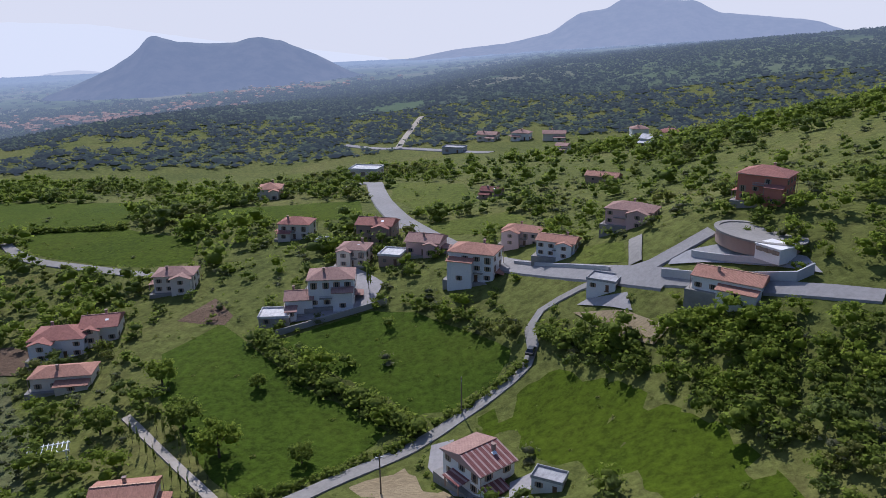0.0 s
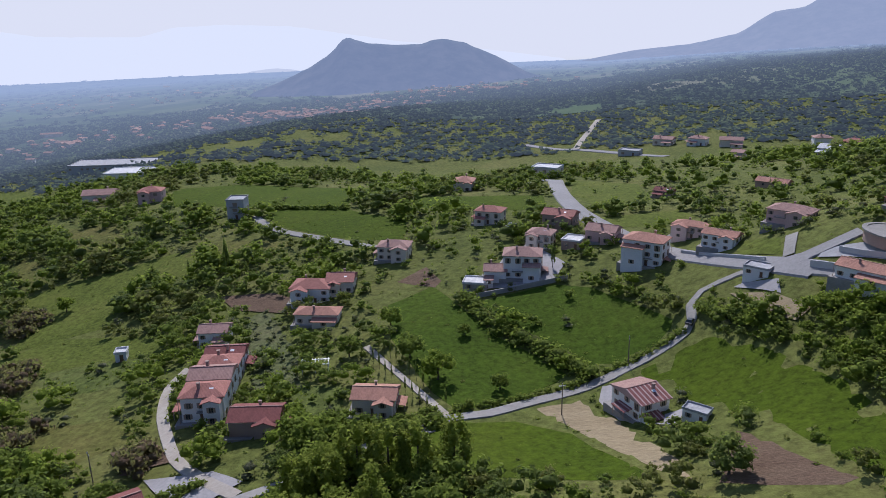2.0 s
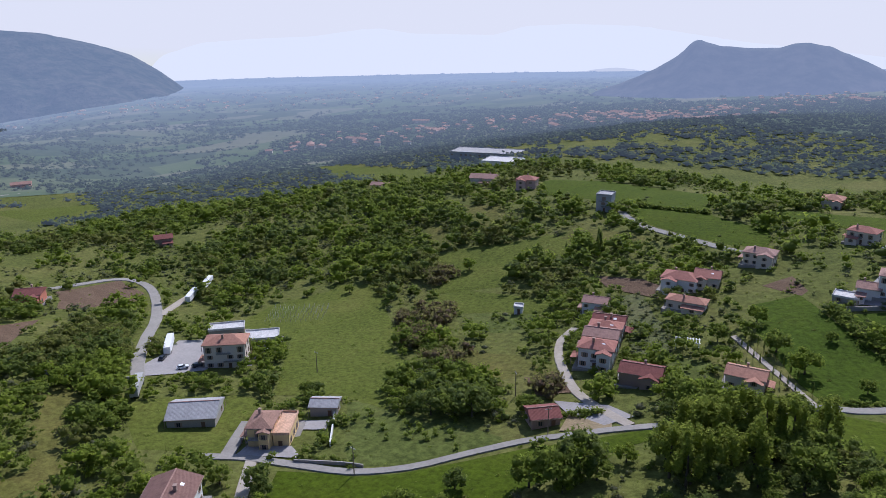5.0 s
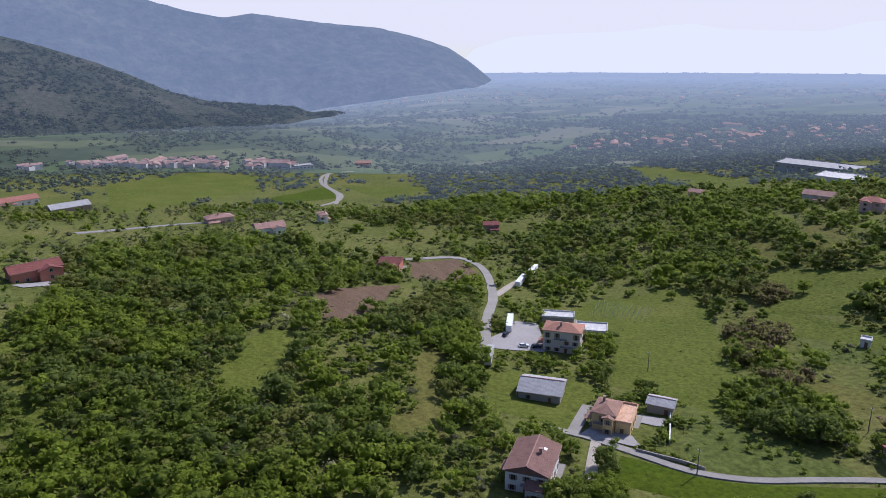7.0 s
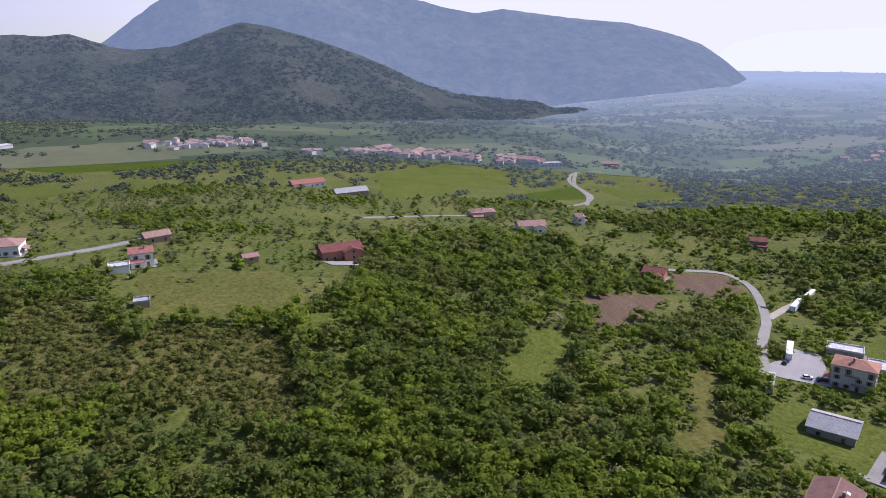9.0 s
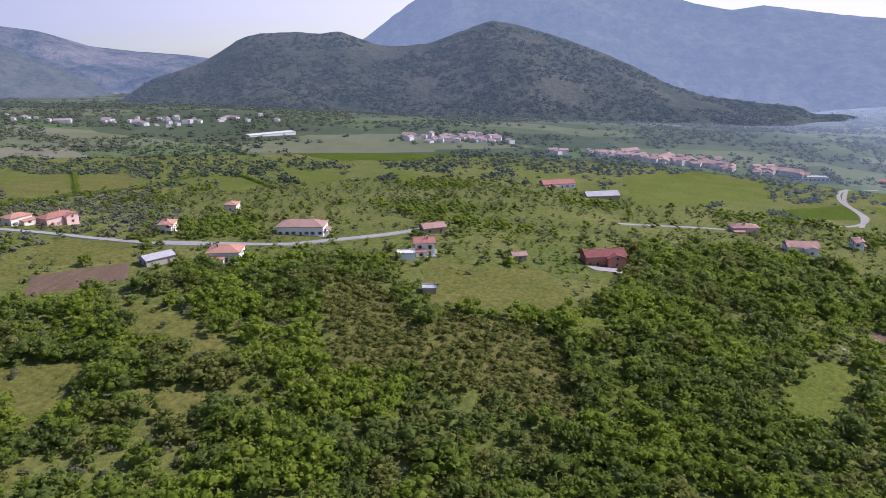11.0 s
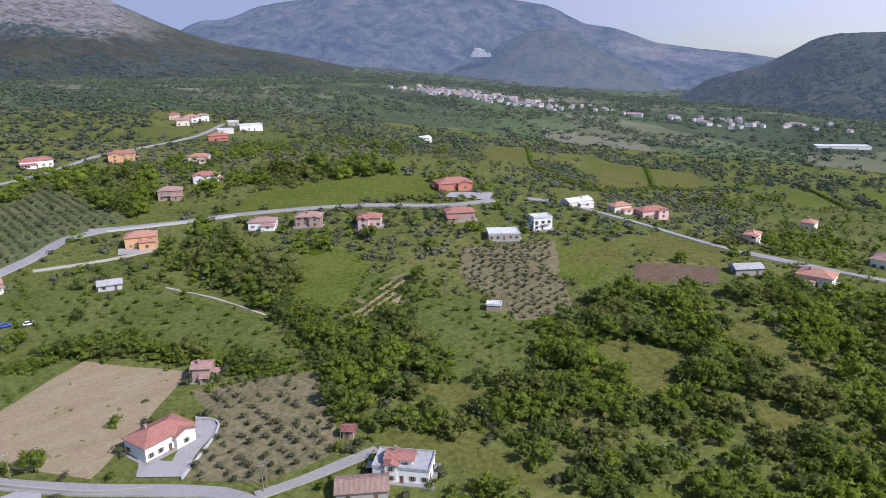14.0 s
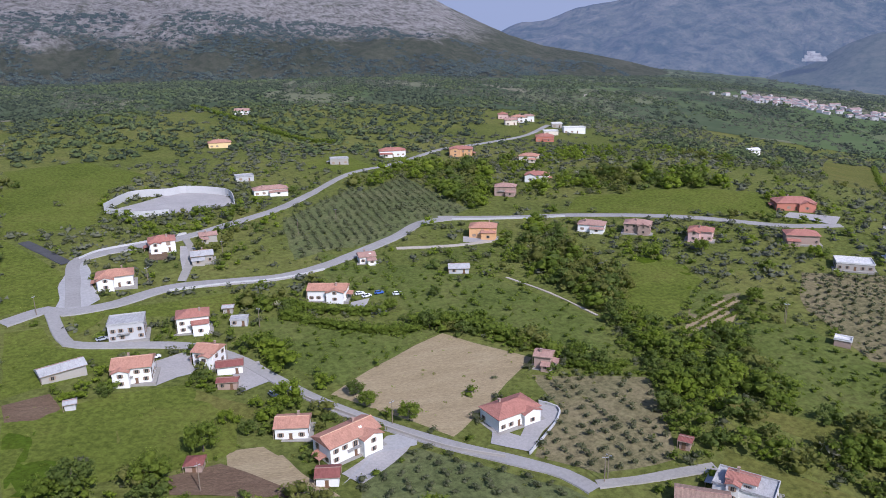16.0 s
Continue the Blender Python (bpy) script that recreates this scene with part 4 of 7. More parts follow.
ROOF_WORDS = {"orange": "orange tile roof", "red": "red tile roof", "pink": "faded pink tile roof", "terra": "weathered brown tile roof", "maroon": "dark maroon roof", "umber": "dark brown tile roof", "brown": "brown tile roof", "grey": "grey sheet roof", "white": "flat pale roof", "peach": "peach terrace roof", "striped": "tile roof with pale stripes"}


def house(x, y, turn, w, d, storeys, roof, wall, cover, size_k=1.0):
    HOUSES.append((x, y, max(w, d) / 2))
    rng = random.Random(int(x * 7 + y * 13))
    w, d = max(w, 3.0), max(d, 3.0)
    a = radians(turn)
    corners = [height(x + cx * math.cos(a) - cy * math.sin(a), y + cx * math.sin(a) + cy * math.cos(a)) for cx in (-w / 2, w / 2) for cy in (-d / 2, d / 2)]
    base, low = sum(corners) / 4, min(corners) - 0.6
    w, d, low = w / size_k, d / size_k, base - (base - low) / size_k
    small = storeys <= 1.0
    far_off = math.hypot(x + 20, y + 120) > 420
    top = new("shed" if small else "house")
    top.matrix_basis = pose(x, y, base, 0, 0, turn) @ Matrix.Diagonal((size_k, size_k, size_k, 1))
    size = "small " if small else ("tall " if storeys >= 2.5 else "")
    tagged(top, "%s%s %s with %s" % (size, WALL_WORDS[wall], "outbuilding" if small else "country house", ROOF_WORDS[cover]), "shed" if small else "house", "houses of the village")
    tall = storeys * 3.0 + 0.3
    rise = min(w, d) * 0.20
    walls = [((0, 0, (tall + low - base) / 2), (w, d, tall - low + base))]
    if not small:
        walls.append(((0, 0, (0.5 + low - base) / 2), (w + 0.14, d + 0.14, 0.5 - low + base)))
    kind = roof
    wm = join("wall", walls, plaster(wall))
    part("wall", wm, top)
    gable_turn = 90 if roof == "gableend" else 0
    rw, rd = (d, w) if gable_turn else (w, d)
    if roof in ("gable", "gableend"):
        tri = solid("gable", [(-rw / 2, -rd / 2, 0), (-rw / 2, rd / 2, 0), (-rw / 2, 0, rise), (rw / 2, -rd / 2, 0), (rw / 2, rd / 2, 0), (rw / 2, 0, rise)], [(0, 2, 1), (3, 4, 5), (0, 3, 5, 2), (4, 1, 2, 5), (0, 1, 4, 3)], plaster(wall))
        part("gable", tri, top, pose(0, 0, tall - 0.02, 0, 0, gable_turn))
    rf = part("roof", roof_mesh("gable" if roof == "gableend" else roof, rw, rd, rise * (1 if roof != "hip" else 1.05), tiles(cover)), top, pose(0, 0, tall, 0, 0, gable_turn))
    if cover == "striped":
        # one slope was laid anew in faded pink tiles
        rf.data.materials.append(tiles("pink"))
        rf.data.polygons[1].material_index = 1
    if roof != "flat" and not small:
        if "ch" not in SHARED:
            SHARED["ch"] = join("chimney", [((0, 0, 0.7), (0.7, 0.7, 1.9)), ((0, 0, 1.75), (0.95, 0.95, 0.16))], plaster("brown"))
        ch = part("chimney", SHARED["ch"], rf, pose(rw * rng.uniform(-0.25, 0.25), rd * rng.choice((-0.18, 0.18)), rise * 0.62))
    if not small and not far_off:
        part("apron", join("apron", [((0, 0, (low - base + 0.12) / 2 - 0.1), (w + 3.2, d + 3.2, 0.12 - low + base + 0.2))], CONCRETE), top, label="pale concrete paving round the house")
    if roof != "flat" and not far_off:
        a, b = rw / 2 + 0.6, rd / 2 + 0.6
        for side in (-1, 1):
            part("gutter", join("gutter", [((0, side * b, 0.06), (2 * a, 0.14, 0.16)), ((side * (a - 0.2), side * (b - 0.02), -tall / 2 + 0.05), (0.12, 0.12, tall))], FRAME), rf)
        if roof != "hip":
            part("ridge_cap", join("ridge_cap", [((0, 0, rise + 0.26), (2 * rw / 2 + 1.0, 0.34, 0.14))], tiles("peach" if cover == "orange" else "pink")), rf)
        if not small and rng.random() < 0.35:
            part("skylight", join("skylight", [((0, 0, 0.1), (1.1, 0.9, 0.1))], WHITEPAINT), rf, pose(rw * 0.2, -rd * 0.24, rise * 0.52 + 0.2, math.degrees(math.atan2(rise, rd / 2)), 0, 0))
    if not small and roof != "flat" and storeys >= 1.4 and rng.random() < 0.5:
        # a wing across the main roof
        ww, wd = w * rng.uniform(0.38, 0.5), rng.uniform(1.6, 3.0)
        body, cap = cross_gable(ww, wd, tall - 0.35, low - base, ww * 0.17, wall, cover)
        wing = part("wing", body, top, pose(rng.choice((-1, 1)) * (w - ww) / 2 * 0.85, -d / 2, 0, 0, 0, 180))
        part("roof", cap, wing)
        fm, pm = window_mesh(1.1, 1.35)
        for z in [1.65 + 3 * k for k in range(int(storeys + 0.4))]:
            part("pane", pm, part("window", fm, wing, pose(0, wd + 0.03, z, 0, 0, 180)))
    elif not small and roof != "flat" and rng.random() < 0.75:
        # a lower wing with its own lean-to roof, and a porch on posts
        ww, wd, wh = w * rng.uniform(0.35, 0.6), rng.uniform(2.4, 3.6), max(2.5, tall - rng.choice((2.2, 3.2)))
        side = rng.choice((-1, 1))
        wing = part("wing", join("wing", [((0, wd / 2, (wh + low - base) / 2), (ww, wd, wh - low + base))], plaster(wall)), top, pose(side * (w - ww) / 2 * 0.9, -d / 2, 0, 0, 0, 180))
        lean = solid("roof", [(-ww / 2 - 0.4, 0, wh + 0.75), (ww / 2 + 0.4, 0, wh + 0.75), (ww / 2 + 0.4, wd + 0.5, wh), (-ww / 2 - 0.4, wd + 0.5, wh), (-ww / 2 - 0.4, 0, wh + 0.5), (ww / 2 + 0.4, 0, wh + 0.5), (ww / 2 + 0.4, wd + 0.5, wh - 0.22), (-ww / 2 - 0.4, wd + 0.5, wh - 0.22)],
                     [(0, 3, 2, 1), (4, 5, 6, 7), (3, 7, 6, 2), (0, 4, 7, 3), (1, 2, 6, 5)], tiles(cover))
        part("roof", lean, wing)
        fm, pm = window_mesh(1.1, 1.35)
        part("pane", pm, part("window", fm, wing, pose(0, wd + 0.03, 1.65, 0, 0, 180)))
    if storeys >= 1.4 and rng.random() < 0.6:
        pw = min(d * 0.6, 5.0)
        posts = [((2.6, sy * pw * 0.45, 1.1), (0.2, 0.2, 2.4)) for sy in (-1, 1)]
        porch = part("porch", join("porch", posts + [((2.6, 0, 2.35), (0.22, pw, 0.18))], plaster("brown")), top, pose(w / 2 * rng.choice((-1, 1)), 0, 0, 0, 0, 0))
        if porch.matrix_basis.translation.x < 0:
            porch.matrix_basis = pose(-w / 2, 0, 0, 0, 0, 180)
        part("canopy", solid("canopy", [(0, -pw / 2 - 0.3, 2.95), (0, pw / 2 + 0.3, 2.95), (2.9, pw / 2 + 0.3, 2.5), (2.9, -pw / 2 - 0.3, 2.5), (0, -pw / 2 - 0.3, 2.8), (0, pw / 2 + 0.3, 2.8), (2.9, pw / 2 + 0.3, 2.36), (2.9, -pw / 2 - 0.3, 2.36)],
                             [(0, 3, 2, 1), (4, 5, 6, 7), (3, 7, 6, 2), (0, 4, 7, 3), (1, 2, 6, 5)], tiles(cover)), porch)
    floors = max(1, int(storeys + 0.4))
    for fl in range(floors):
        z = fl * 3.0 + 1.65
        if z + 0.8 > tall:
            continue
        for side in range(4):
            run = w if side % 2 == 0 else d
            off = d / 2 if side % 2 == 0 else w / 2
            n = max(1, int(run / (3.4 if not far_off else 4.5)))
            if small:
                n = min(n, 2)
            for k in range(n):
                u = (k + 0.5) / n * run - run / 2 + rng.uniform(-0.3, 0.3)
                ang = 90 * side
                if rng.random() < 0.15:
                    continue
                tallw = 1.35 if (fl == 0 or rng.random() < 0.7) else 2.0
                fm, pm = window_mesh(1.1, tallw)
                m = pose(0, 0, 0, 0, 0, ang) @ pose(u, -off - 0.03, z - (0.3 if tallw > 1.5 else 0))
                if side == 0 and fl == 0 and k == n // 2:
                    if "door" not in SHARED:
                        SHARED["door"] = join("door", [((0, 0, 1.05), (1.1, 0.14, 2.1)), ((0, -0.02, 2.18), (1.3, 0.2, 0.14)), ((0, -0.25, 0.06), (1.6, 0.6, 0.14))], DOOR)
                    part("door", SHARED["door"], top, pose(u, -off - 0.03, 0.05))
                    continue
                win = part("window", fm, top, m)
                if not far_off:
                    part("pane", pm, win)
    if storeys >= 1.9 and not small:
        bw = min(w * 0.5, 5.0)
        key = ("balcony", round(bw, 1))
        if key not in SHARED:
            rails = [((k * 0.3 - bw / 2 + 0.05, -1.15, 0.5), (0.05, 0.05, 0.9)) for k in range(int(bw / 0.3) + 1)]
            SHARED[key] = (join("balcony", [((0, -0.6, 0), (bw, 1.2, 0.16))], CONCRETE), join("railing", rails + [((0, -1.15, 0.98), (bw, 0.07, 0.07))], METAL))
        slab, rail = SHARED[key]
        for fl in range(1, floors):
            bal = part("balcony", slab, top, pose(w * rng.uniform(-0.2, 0.2), -d / 2, fl * 3.0 + 0.1))
            part("railing", rail, bal)
    return top


# houses: centre, turn, width, depth, storeys, roof, wall colour, roof colour
house(-174.0, -372.1, -233, 5.5, 4.0, 0.7, "flat", "brown", "white")
house(-81.1, -341.5, -229, 2.2, 3.0, 0.8, "gable", "brown", "maroon")
house(84.3, -414.6, -177, 3.0, 2.6, 0.7, "gable", "grey", "grey", 0.86)
house(38.8, -418.4, -194, 6.2, 3.4, 0.9, "gable", "brown", "maroon", 0.86)
house(33.6, -475.8, -192, 3.7, 3.4, 0.8, "gable", "stone", "grey", 0.86)
house(35.7, -558.9, -178, 8.0, 6.0, 1.1, "gable", "stone", "pink", 0.86)
house(5.5, 110.9, 36.7, 7.6, 10.4, 1.8, "gable", "white", "striped", 0.82)
house(16.6, 101.8, -26, 5.1, 3.2, 1, "flat", "white", "grey", 0.64)
house(-56.2, 109.0, 8, 10.3, 7.4, 1.6, "gable", "cream", "orange", 0.82)
house(-83.0, 99.4, 14, 11.7, 8.2, 1.5, "gable", "brown", "maroon", 0.82)
house(-123.9, 151.2, 16, 8.9, 7.4, 2, "gable", "white", "pink", 0.82)
house(-102.2, 180.3, 8, 13.4, 9.8, 2, "hip", "white", "red", 0.82)
house(-93.9, 186.2, 12, 9.2, 9.8, 1.6, "gable", "cream", "red", 0.82)
house(-92.7, 161.6, 8, 13.8, 6.6, 1.3, "hip", "cream", "orange", 0.82)
house(-30.4, 187.6, 4, 12.1, 9.0, 3, "hip", "white", "pink", 0.82)
house(-39.0, 185.1, 6, 7.1, 7.4, 1.5, "gable", "white", "pink", 0.82)
house(-44.6, 179.8, 2, 7.9, 6.6, 0.8, "flat", "stone", "white", 0.82)
house(8.5, 184.8, -21, 12.2, 8.2, 3, "hip", "white", "orange", 0.82)
house(29.4, 178.5, -26, 9.8, 5.8, 2, "gable", "white", "orange", 0.64)
house(22.8, 199.8, -24, 10.6, 5.8, 2, "hip", "pink", "orange", 0.64)
house(47.5, 177.4, -31, 11.7, 7.0, 2, "hip", "rose", "pink", 0.64)
house(70.9, 156.7, -39, 10.1, 7.7, 3, "hip", "brick", "red", 0.64)
house(53.9, 129.1, -37, 12.3, 6.4, 1.3, "gable", "white", "orange", 0.64)
house(35.1, 150.5, -29, 6.3, 5.1, 1, "flat", "white", "grey", 0.64)
house(-51.4, 249.2, -8, 11.1, 8.2, 2, "hip", "cream", "red", 0.82)
house(-21.5, 232.3, -14, 12.0, 8.2, 2.3, "gable", "brown", "red", 0.82)
house(-26.8, 212.6, -12, 8.8, 7.4, 2, "hip", "cream", "pink", 0.82)
house(-15.1, 208.8, -15, 6.6, 7.4, 1, "flat", "brown", "white", 0.82)
house(-5.1, 212.4, -17, 10.4, 8.2, 1.5, "gable", "rose", "pink", 0.82)
house(-38.7, 231.4, -10, 6.2, 4.1, 0.9, "flat", "grey", "white", 0.82)
house(-82.0, 212.4, 5, 11.7, 8.2, 2, "hip", "cream", "pink", 0.82)
house(-39.3, 375.5, -13, 15.2, 12.0, 2, "flat", "cream", "white")
house(-77.5, 323.7, 3, 10.0, 10.0, 1.5, "hip", "cream", "orange")
house(-183.6, 280.0, 13, 8.4, 10.0, 3, "flat", "grey", "grey")
house(19.1, 276.1, -22, 7.8, 5.8, 1.2, "gable", "brown", "maroon", 0.64)
house(60.5, 270.0, -30, 12.2, 6.4, 1, "gable", "brown", "orange", 0.64)
house(132.1, 490.4, -2, 10.8, 9.0, 1.6, "hip", "white", "pink")
house(143.3, 459.6, -34, 12.6, 9.0, 1.6, "hip", "rose", "red")
house(104.1, 362.2, -33, 8.8, 9.0, 1.2, "gable", "white", "white")
house(55.8, 508.6, -23, 12.3, 9.0, 1.5, "hip", "white", "pink")
house(76.5, 496.9, -10, 15.0, 9.0, 1.4, "gable", "cream", "pink")
house(33.1, 519.9, -22, 14.1, 9.0, 1.3, "gable", "cream", "pink")
house(69.9, 420.0, -27, 6.8, 8.0, 1.3, "gable", "cream", "pink")
house(-262.3, 324.1, 18, 12.9, 10.0, 2, "hip", "rose", "red")
house(8.6, 486.6, -19, 14.3, 10.0, 1, "flat", "grey", "grey")
house(-145.0, -17.7, 41, 11.1, 15.0, 2, "gableend", "white", "umber")
house(-159.6, 20.8, 35, 6.7, 9.0, 2, "hip", "yellow", "terra")
house(-156.1, 25.6, 37, 4.4, 12.0, 1.3, "flat", "yellow", "peach")
house(-158.8, 43.0, 35, 7.9, 6.0, 1, "gable", "stone", "grey")
house(-186.9, 16.8, 43, 13.8, 12.0, 1, "gable", "stone", "grey")
house(-219.7, 51.7, 43, 14.4, 9.0, 3, "hip", "cream", "orange")
house(-228.9, 74.3, 49, 12.8, 9.0, 1.1, "flat", "stone", "white")
house(-249.0, 72.2, 50, 13.7, 7.0, 1.2, "flat", "stone", "white")
house(-355.0, 40.8, 51, 11.0, 10.0, 1.5, "gable", "brick", "maroon")
house(-424.9, 150.8, 61, 10.5, 9.0, 1.5, "gable", "brown", "maroon")
house(-96.5, 65.6, 47, 7.8, 7.0, 0.9, "gable", "brown", "maroon")
house(-400.6, 483.0, 17, 74.3, 30.0, 1.2, "flat", "grey", "grey")
house(-342.7, 416.8, 16, 31.3, 25.0, 1.2, "flat", "white", "white")
house(-304.4, 333.6, 23, 18.4, 12.0, 1.5, "gable", "cream", "pink")
house(-395.4, 322.3, 25, 14.0, 9.0, 1.3, "gable", "rose", "pink")
house(-154.5, 144.7, 26, 3.4, 4.0, 0.8, "flat", "white", "white")
house(-495.7, 53.2, 82, 6.0, 10.0, 2, "hip", "white", "pink")
house(-912.7, 263.1, 65, 21.1, 12.0, 1.3, "gable", "rose", "pink")
house(-334.8, -214.2, -258, 9.5, 9.0, 2, "gable", "white", "red")
house(-322.6, -221.0, -259, 8.1, 6.0, 0.9, "flat", "white", "white")
house(-357.3, -127.3, 103, 20.2, 11.0, 1.6, "gable", "brick", "maroon")
house(-356.4, -280.6, -267, 23.8, 12.0, 1.5, "hip", "white", "pink")
house(-297.5, -297.3, -262, 14.2, 11.0, 1.4, "hip", "white", "orange")
house(-339.6, -345.0, -258, 6.9, 9.0, 1.6, "hip", "cream", "orange")
house(-381.2, -216.2, -244, 12.2, 9.0, 1, "gable", "brown", "pink")
house(-343.4, -169.1, -254, 6.7, 6.0, 0.8, "gable", "brown", "pink")
house(-281.9, -204.8, -260, 5.5, 5.0, 0.6, "flat", "brown", "grey")
house(-509.3, -16.4, 92, 17.8, 10.0, 1.3, "hip", "rose", "pink")
house(-459.3, 4.1, 88, 18.4, 12.0, 1.4, "gable", "white", "pink")
house(-668.4, -138.1, 106, 29.9, 14.0, 1.2, "gable", "white", "red")
house(-620.2, -103.2, 103, 27.8, 14.0, 1, "gable", "brown", "grey")
house(-444.1, -355.1, -264, 8.0, 9.0, 1.4, "hip", "cream", "orange")
house(-895.4, 164.5, 88, 42.2, 14.0, 1.2, "flat", "white", "grey")
house(-987.0, -520.5, -232, 65.4, 16.0, 0.9, "flat", "white", "white")
house(-40.3, -372.5, -168, 15.3, 9.5, 1.5, "hip", "white", "red", 0.86)
house(-81.9, -318.5, -233, 14.7, 8.6, 1.4, "flat", "white", "grey", 0.86)
house(-81.2, -319.0, -232, 7.1, 4.3, 2.0, "gable", "white", "red", 0.86)
house(-68.4, -318.8, -218, 12.7, 6.9, 1, "gable", "stone", "brown", 0.86)
house(-66.1, -399.3, -219, 5.7, 6.0, 1.6, "gable", "brown", "pink", 0.86)
house(-101.8, -535.1, -207, 13.9, 9.5, 2, "hip", "orange", "orange", 0.86)
house(-158.6, -519.9, -219, 13.8, 8.6, 1.3, "hip", "white", "pink", 0.86)
house(-177.3, -505.2, -220, 13.3, 8.6, 1.8, "hip", "brown", "pink", 0.86)
house(-198.2, -481.3, -225, 11.7, 8.6, 1.7, "hip", "rose", "red", 0.86)
house(-237.1, -455.5, -214, 15.0, 9.5, 1.6, "hip", "brown", "red", 0.86)
house(-234.6, -422.4, -220, 15.2, 10.3, 1.1, "flat", "stone", "white", 0.86)
house(-259.8, -419.5, -211, 9.9, 7.7, 2.3, "flat", "white", "white", 0.86)
house(-272.1, -496.3, -207, 20.6, 12.0, 1.4, "hip", "brick", "red", 0.86)
house(-313.9, -437.1, -197, 15.6, 8.6, 1.1, "gable", "cream", "white", 0.86)
house(-329.4, -418.8, -200, 11.4, 7.7, 1.5, "hip", "cream", "orange", 0.86)
house(-340.2, -404.8, -202, 16.8, 8.6, 1.7, "hip", "rose", "red", 0.86)
house(-284.9, -322.8, -219, 12.5, 7.7, 1, "gable", "stone", "grey", 0.86)
house(10.3, -372.7, -158, 16.7, 8.6, 2, "gable", "white", "orange", 0.86)
house(23.2, -386.1, -197, 9.3, 7.7, 1.3, "gable", "white", "orange", 0.86)
house(18.5, -359.2, -197, 5.8, 5.2, 1, "gable", "white", "maroon", 0.86)
house(50.9, -374.6, -195, 4.3, 4.3, 0.8, "hip", "brown", "maroon", 0.86)
house(43.3, -436.4, -214, 7.8, 7.7, 2, "gable", "white", "orange", 0.86)
house(37.2, -429.1, -186, 8.2, 5.2, 1, "gable", "white", "maroon", 0.86)
house(67.0, -431.2, -187, 11.8, 9.5, 2, "gable", "white", "orange", 0.86)
house(88.7, -436.2, -159, 13.3, 6.9, 1, "gable", "stone", "grey", 0.86)
house(69.7, -462.7, -183, 12.1, 9.5, 2.3, "flat", "grey", "grey", 0.86)
house(47.1, -464.6, -183, 11.3, 8.6, 2.2, "hip", "white", "red", 0.86)
house(75.6, -510.8, -179, 14.0, 9.5, 1.7, "hip", "white", "orange", 0.86)
house(56.9, -549.6, -178, 11.6, 9.5, 1.8, "hip", "white", "red", 0.86)
house(40.0, -531.9, -182, 9.3, 7.7, 1.2, "gable", "stone", "grey", 0.86)
house(-7.4, -480.2, -203, 15.8, 8.6, 1.6, "gable", "white", "orange", 0.86)
house(-33.2, -516.0, -184, 7.6, 6.9, 1.1, "gable", "white", "pink", 0.86)
house(-70.7, -491.5, -199, 9.1, 6.9, 0.8, "gable", "grey", "grey", 0.86)
house(-6.0, -642.8, -180, 20.3, 8.6, 1.2, "hip", "white", "pink", 0.86)
house(-66.9, -722.2, -188, 13.2, 7.7, 1.5, "flat", "stone", "grey", 0.86)
house(-114.0, -742.9, -192, 20.3, 9.5, 1.6, "hip", "white", "red", 0.86)
house(-165.8, -726.8, -207, 17.8, 9.5, 2, "hip", "orange", "red", 0.86)
house(12.3, -791.4, -180, 16.9, 9.5, 1.4, "hip", "yellow", "orange", 0.86)
house(-147.4, -604.9, -210, 13.1, 8.6, 2, "hip", "brown", "pink", 0.86)
house(-179.5, -623.8, -218, 15.2, 9.5, 1.5, "hip", "white", "red", 0.86)
house(-201.3, -678.8, -219, 13.6, 8.6, 1.5, "hip", "cream", "orange", 0.86)
house(-252.1, -750.2, -205, 15.3, 9.5, 1.5, "hip", "brick", "red", 0.86)
house(-303.9, -790.5, -200, 20.0, 9.0, 1.6, "flat", "white", "white")
house(-307.4, -829.6, -200, 10.0, 8.0, 1.2, "flat", "stone", "white")
house(-274.4, -780.8, -200, 13.0, 8.0, 1.0, "flat", "cream", "white")
house(-284.7, -869.2, -200, 13.0, 9.0, 1.6, "hip", "white", "orange")
house(-299.0, -873.7, -200, 11.0, 8.0, 1.8, "hip", "white", "pink")
house(-267.1, -849.5, -200, 12.0, 9.0, 1.5, "gable", "cream", "pink")
house(-278.3, -891.7, -200, 10.0, 8.0, 1.5, "hip", "rose", "red")
house(-21.7, -952.1, -196, 13.7, 10.3, 1.4, "gable", "white", "pink", 0.86)
house(5.5, -680.0, -179, 11.4, 8.6, 1, "flat", "grey", "grey", 0.86)
house(-453.5, -724.4, -185, 11.9, 8.6, 1.6, "gable", "white", "white", 0.86)
house(30.5, -464.5, -193, 6.3, 4.3, 0.8, "flat", "grey", "grey", 0.86)
house(-101.3, 107.3, 17, 10.6, 8.0, 2.2, "hip", "white", "red")
house(-104.0, 115.8, 17, 10.6, 8.0, 2.4, "gable", "white", "pink")
house(-106.8, 124.4, 17, 10.6, 8.0, 2.1, "hip", "white", "red")
house(-109.5, 132.9, 17, 10.6, 8.0, 1.8, "gable", "white", "maroon")

# ---- plants ----
def wood(points):
    WOODS.append(np.array(points, float))


HEDGES = []
THICKETS = [(-189, 127, 13, 46), (-216, 171, 9, 24), (-151, 94, 8, 22), (-106, 84, 5, 16), (-174, 106, 9, 24)]


def hedge(tall, points):
    HEDGES.append((tall, points))


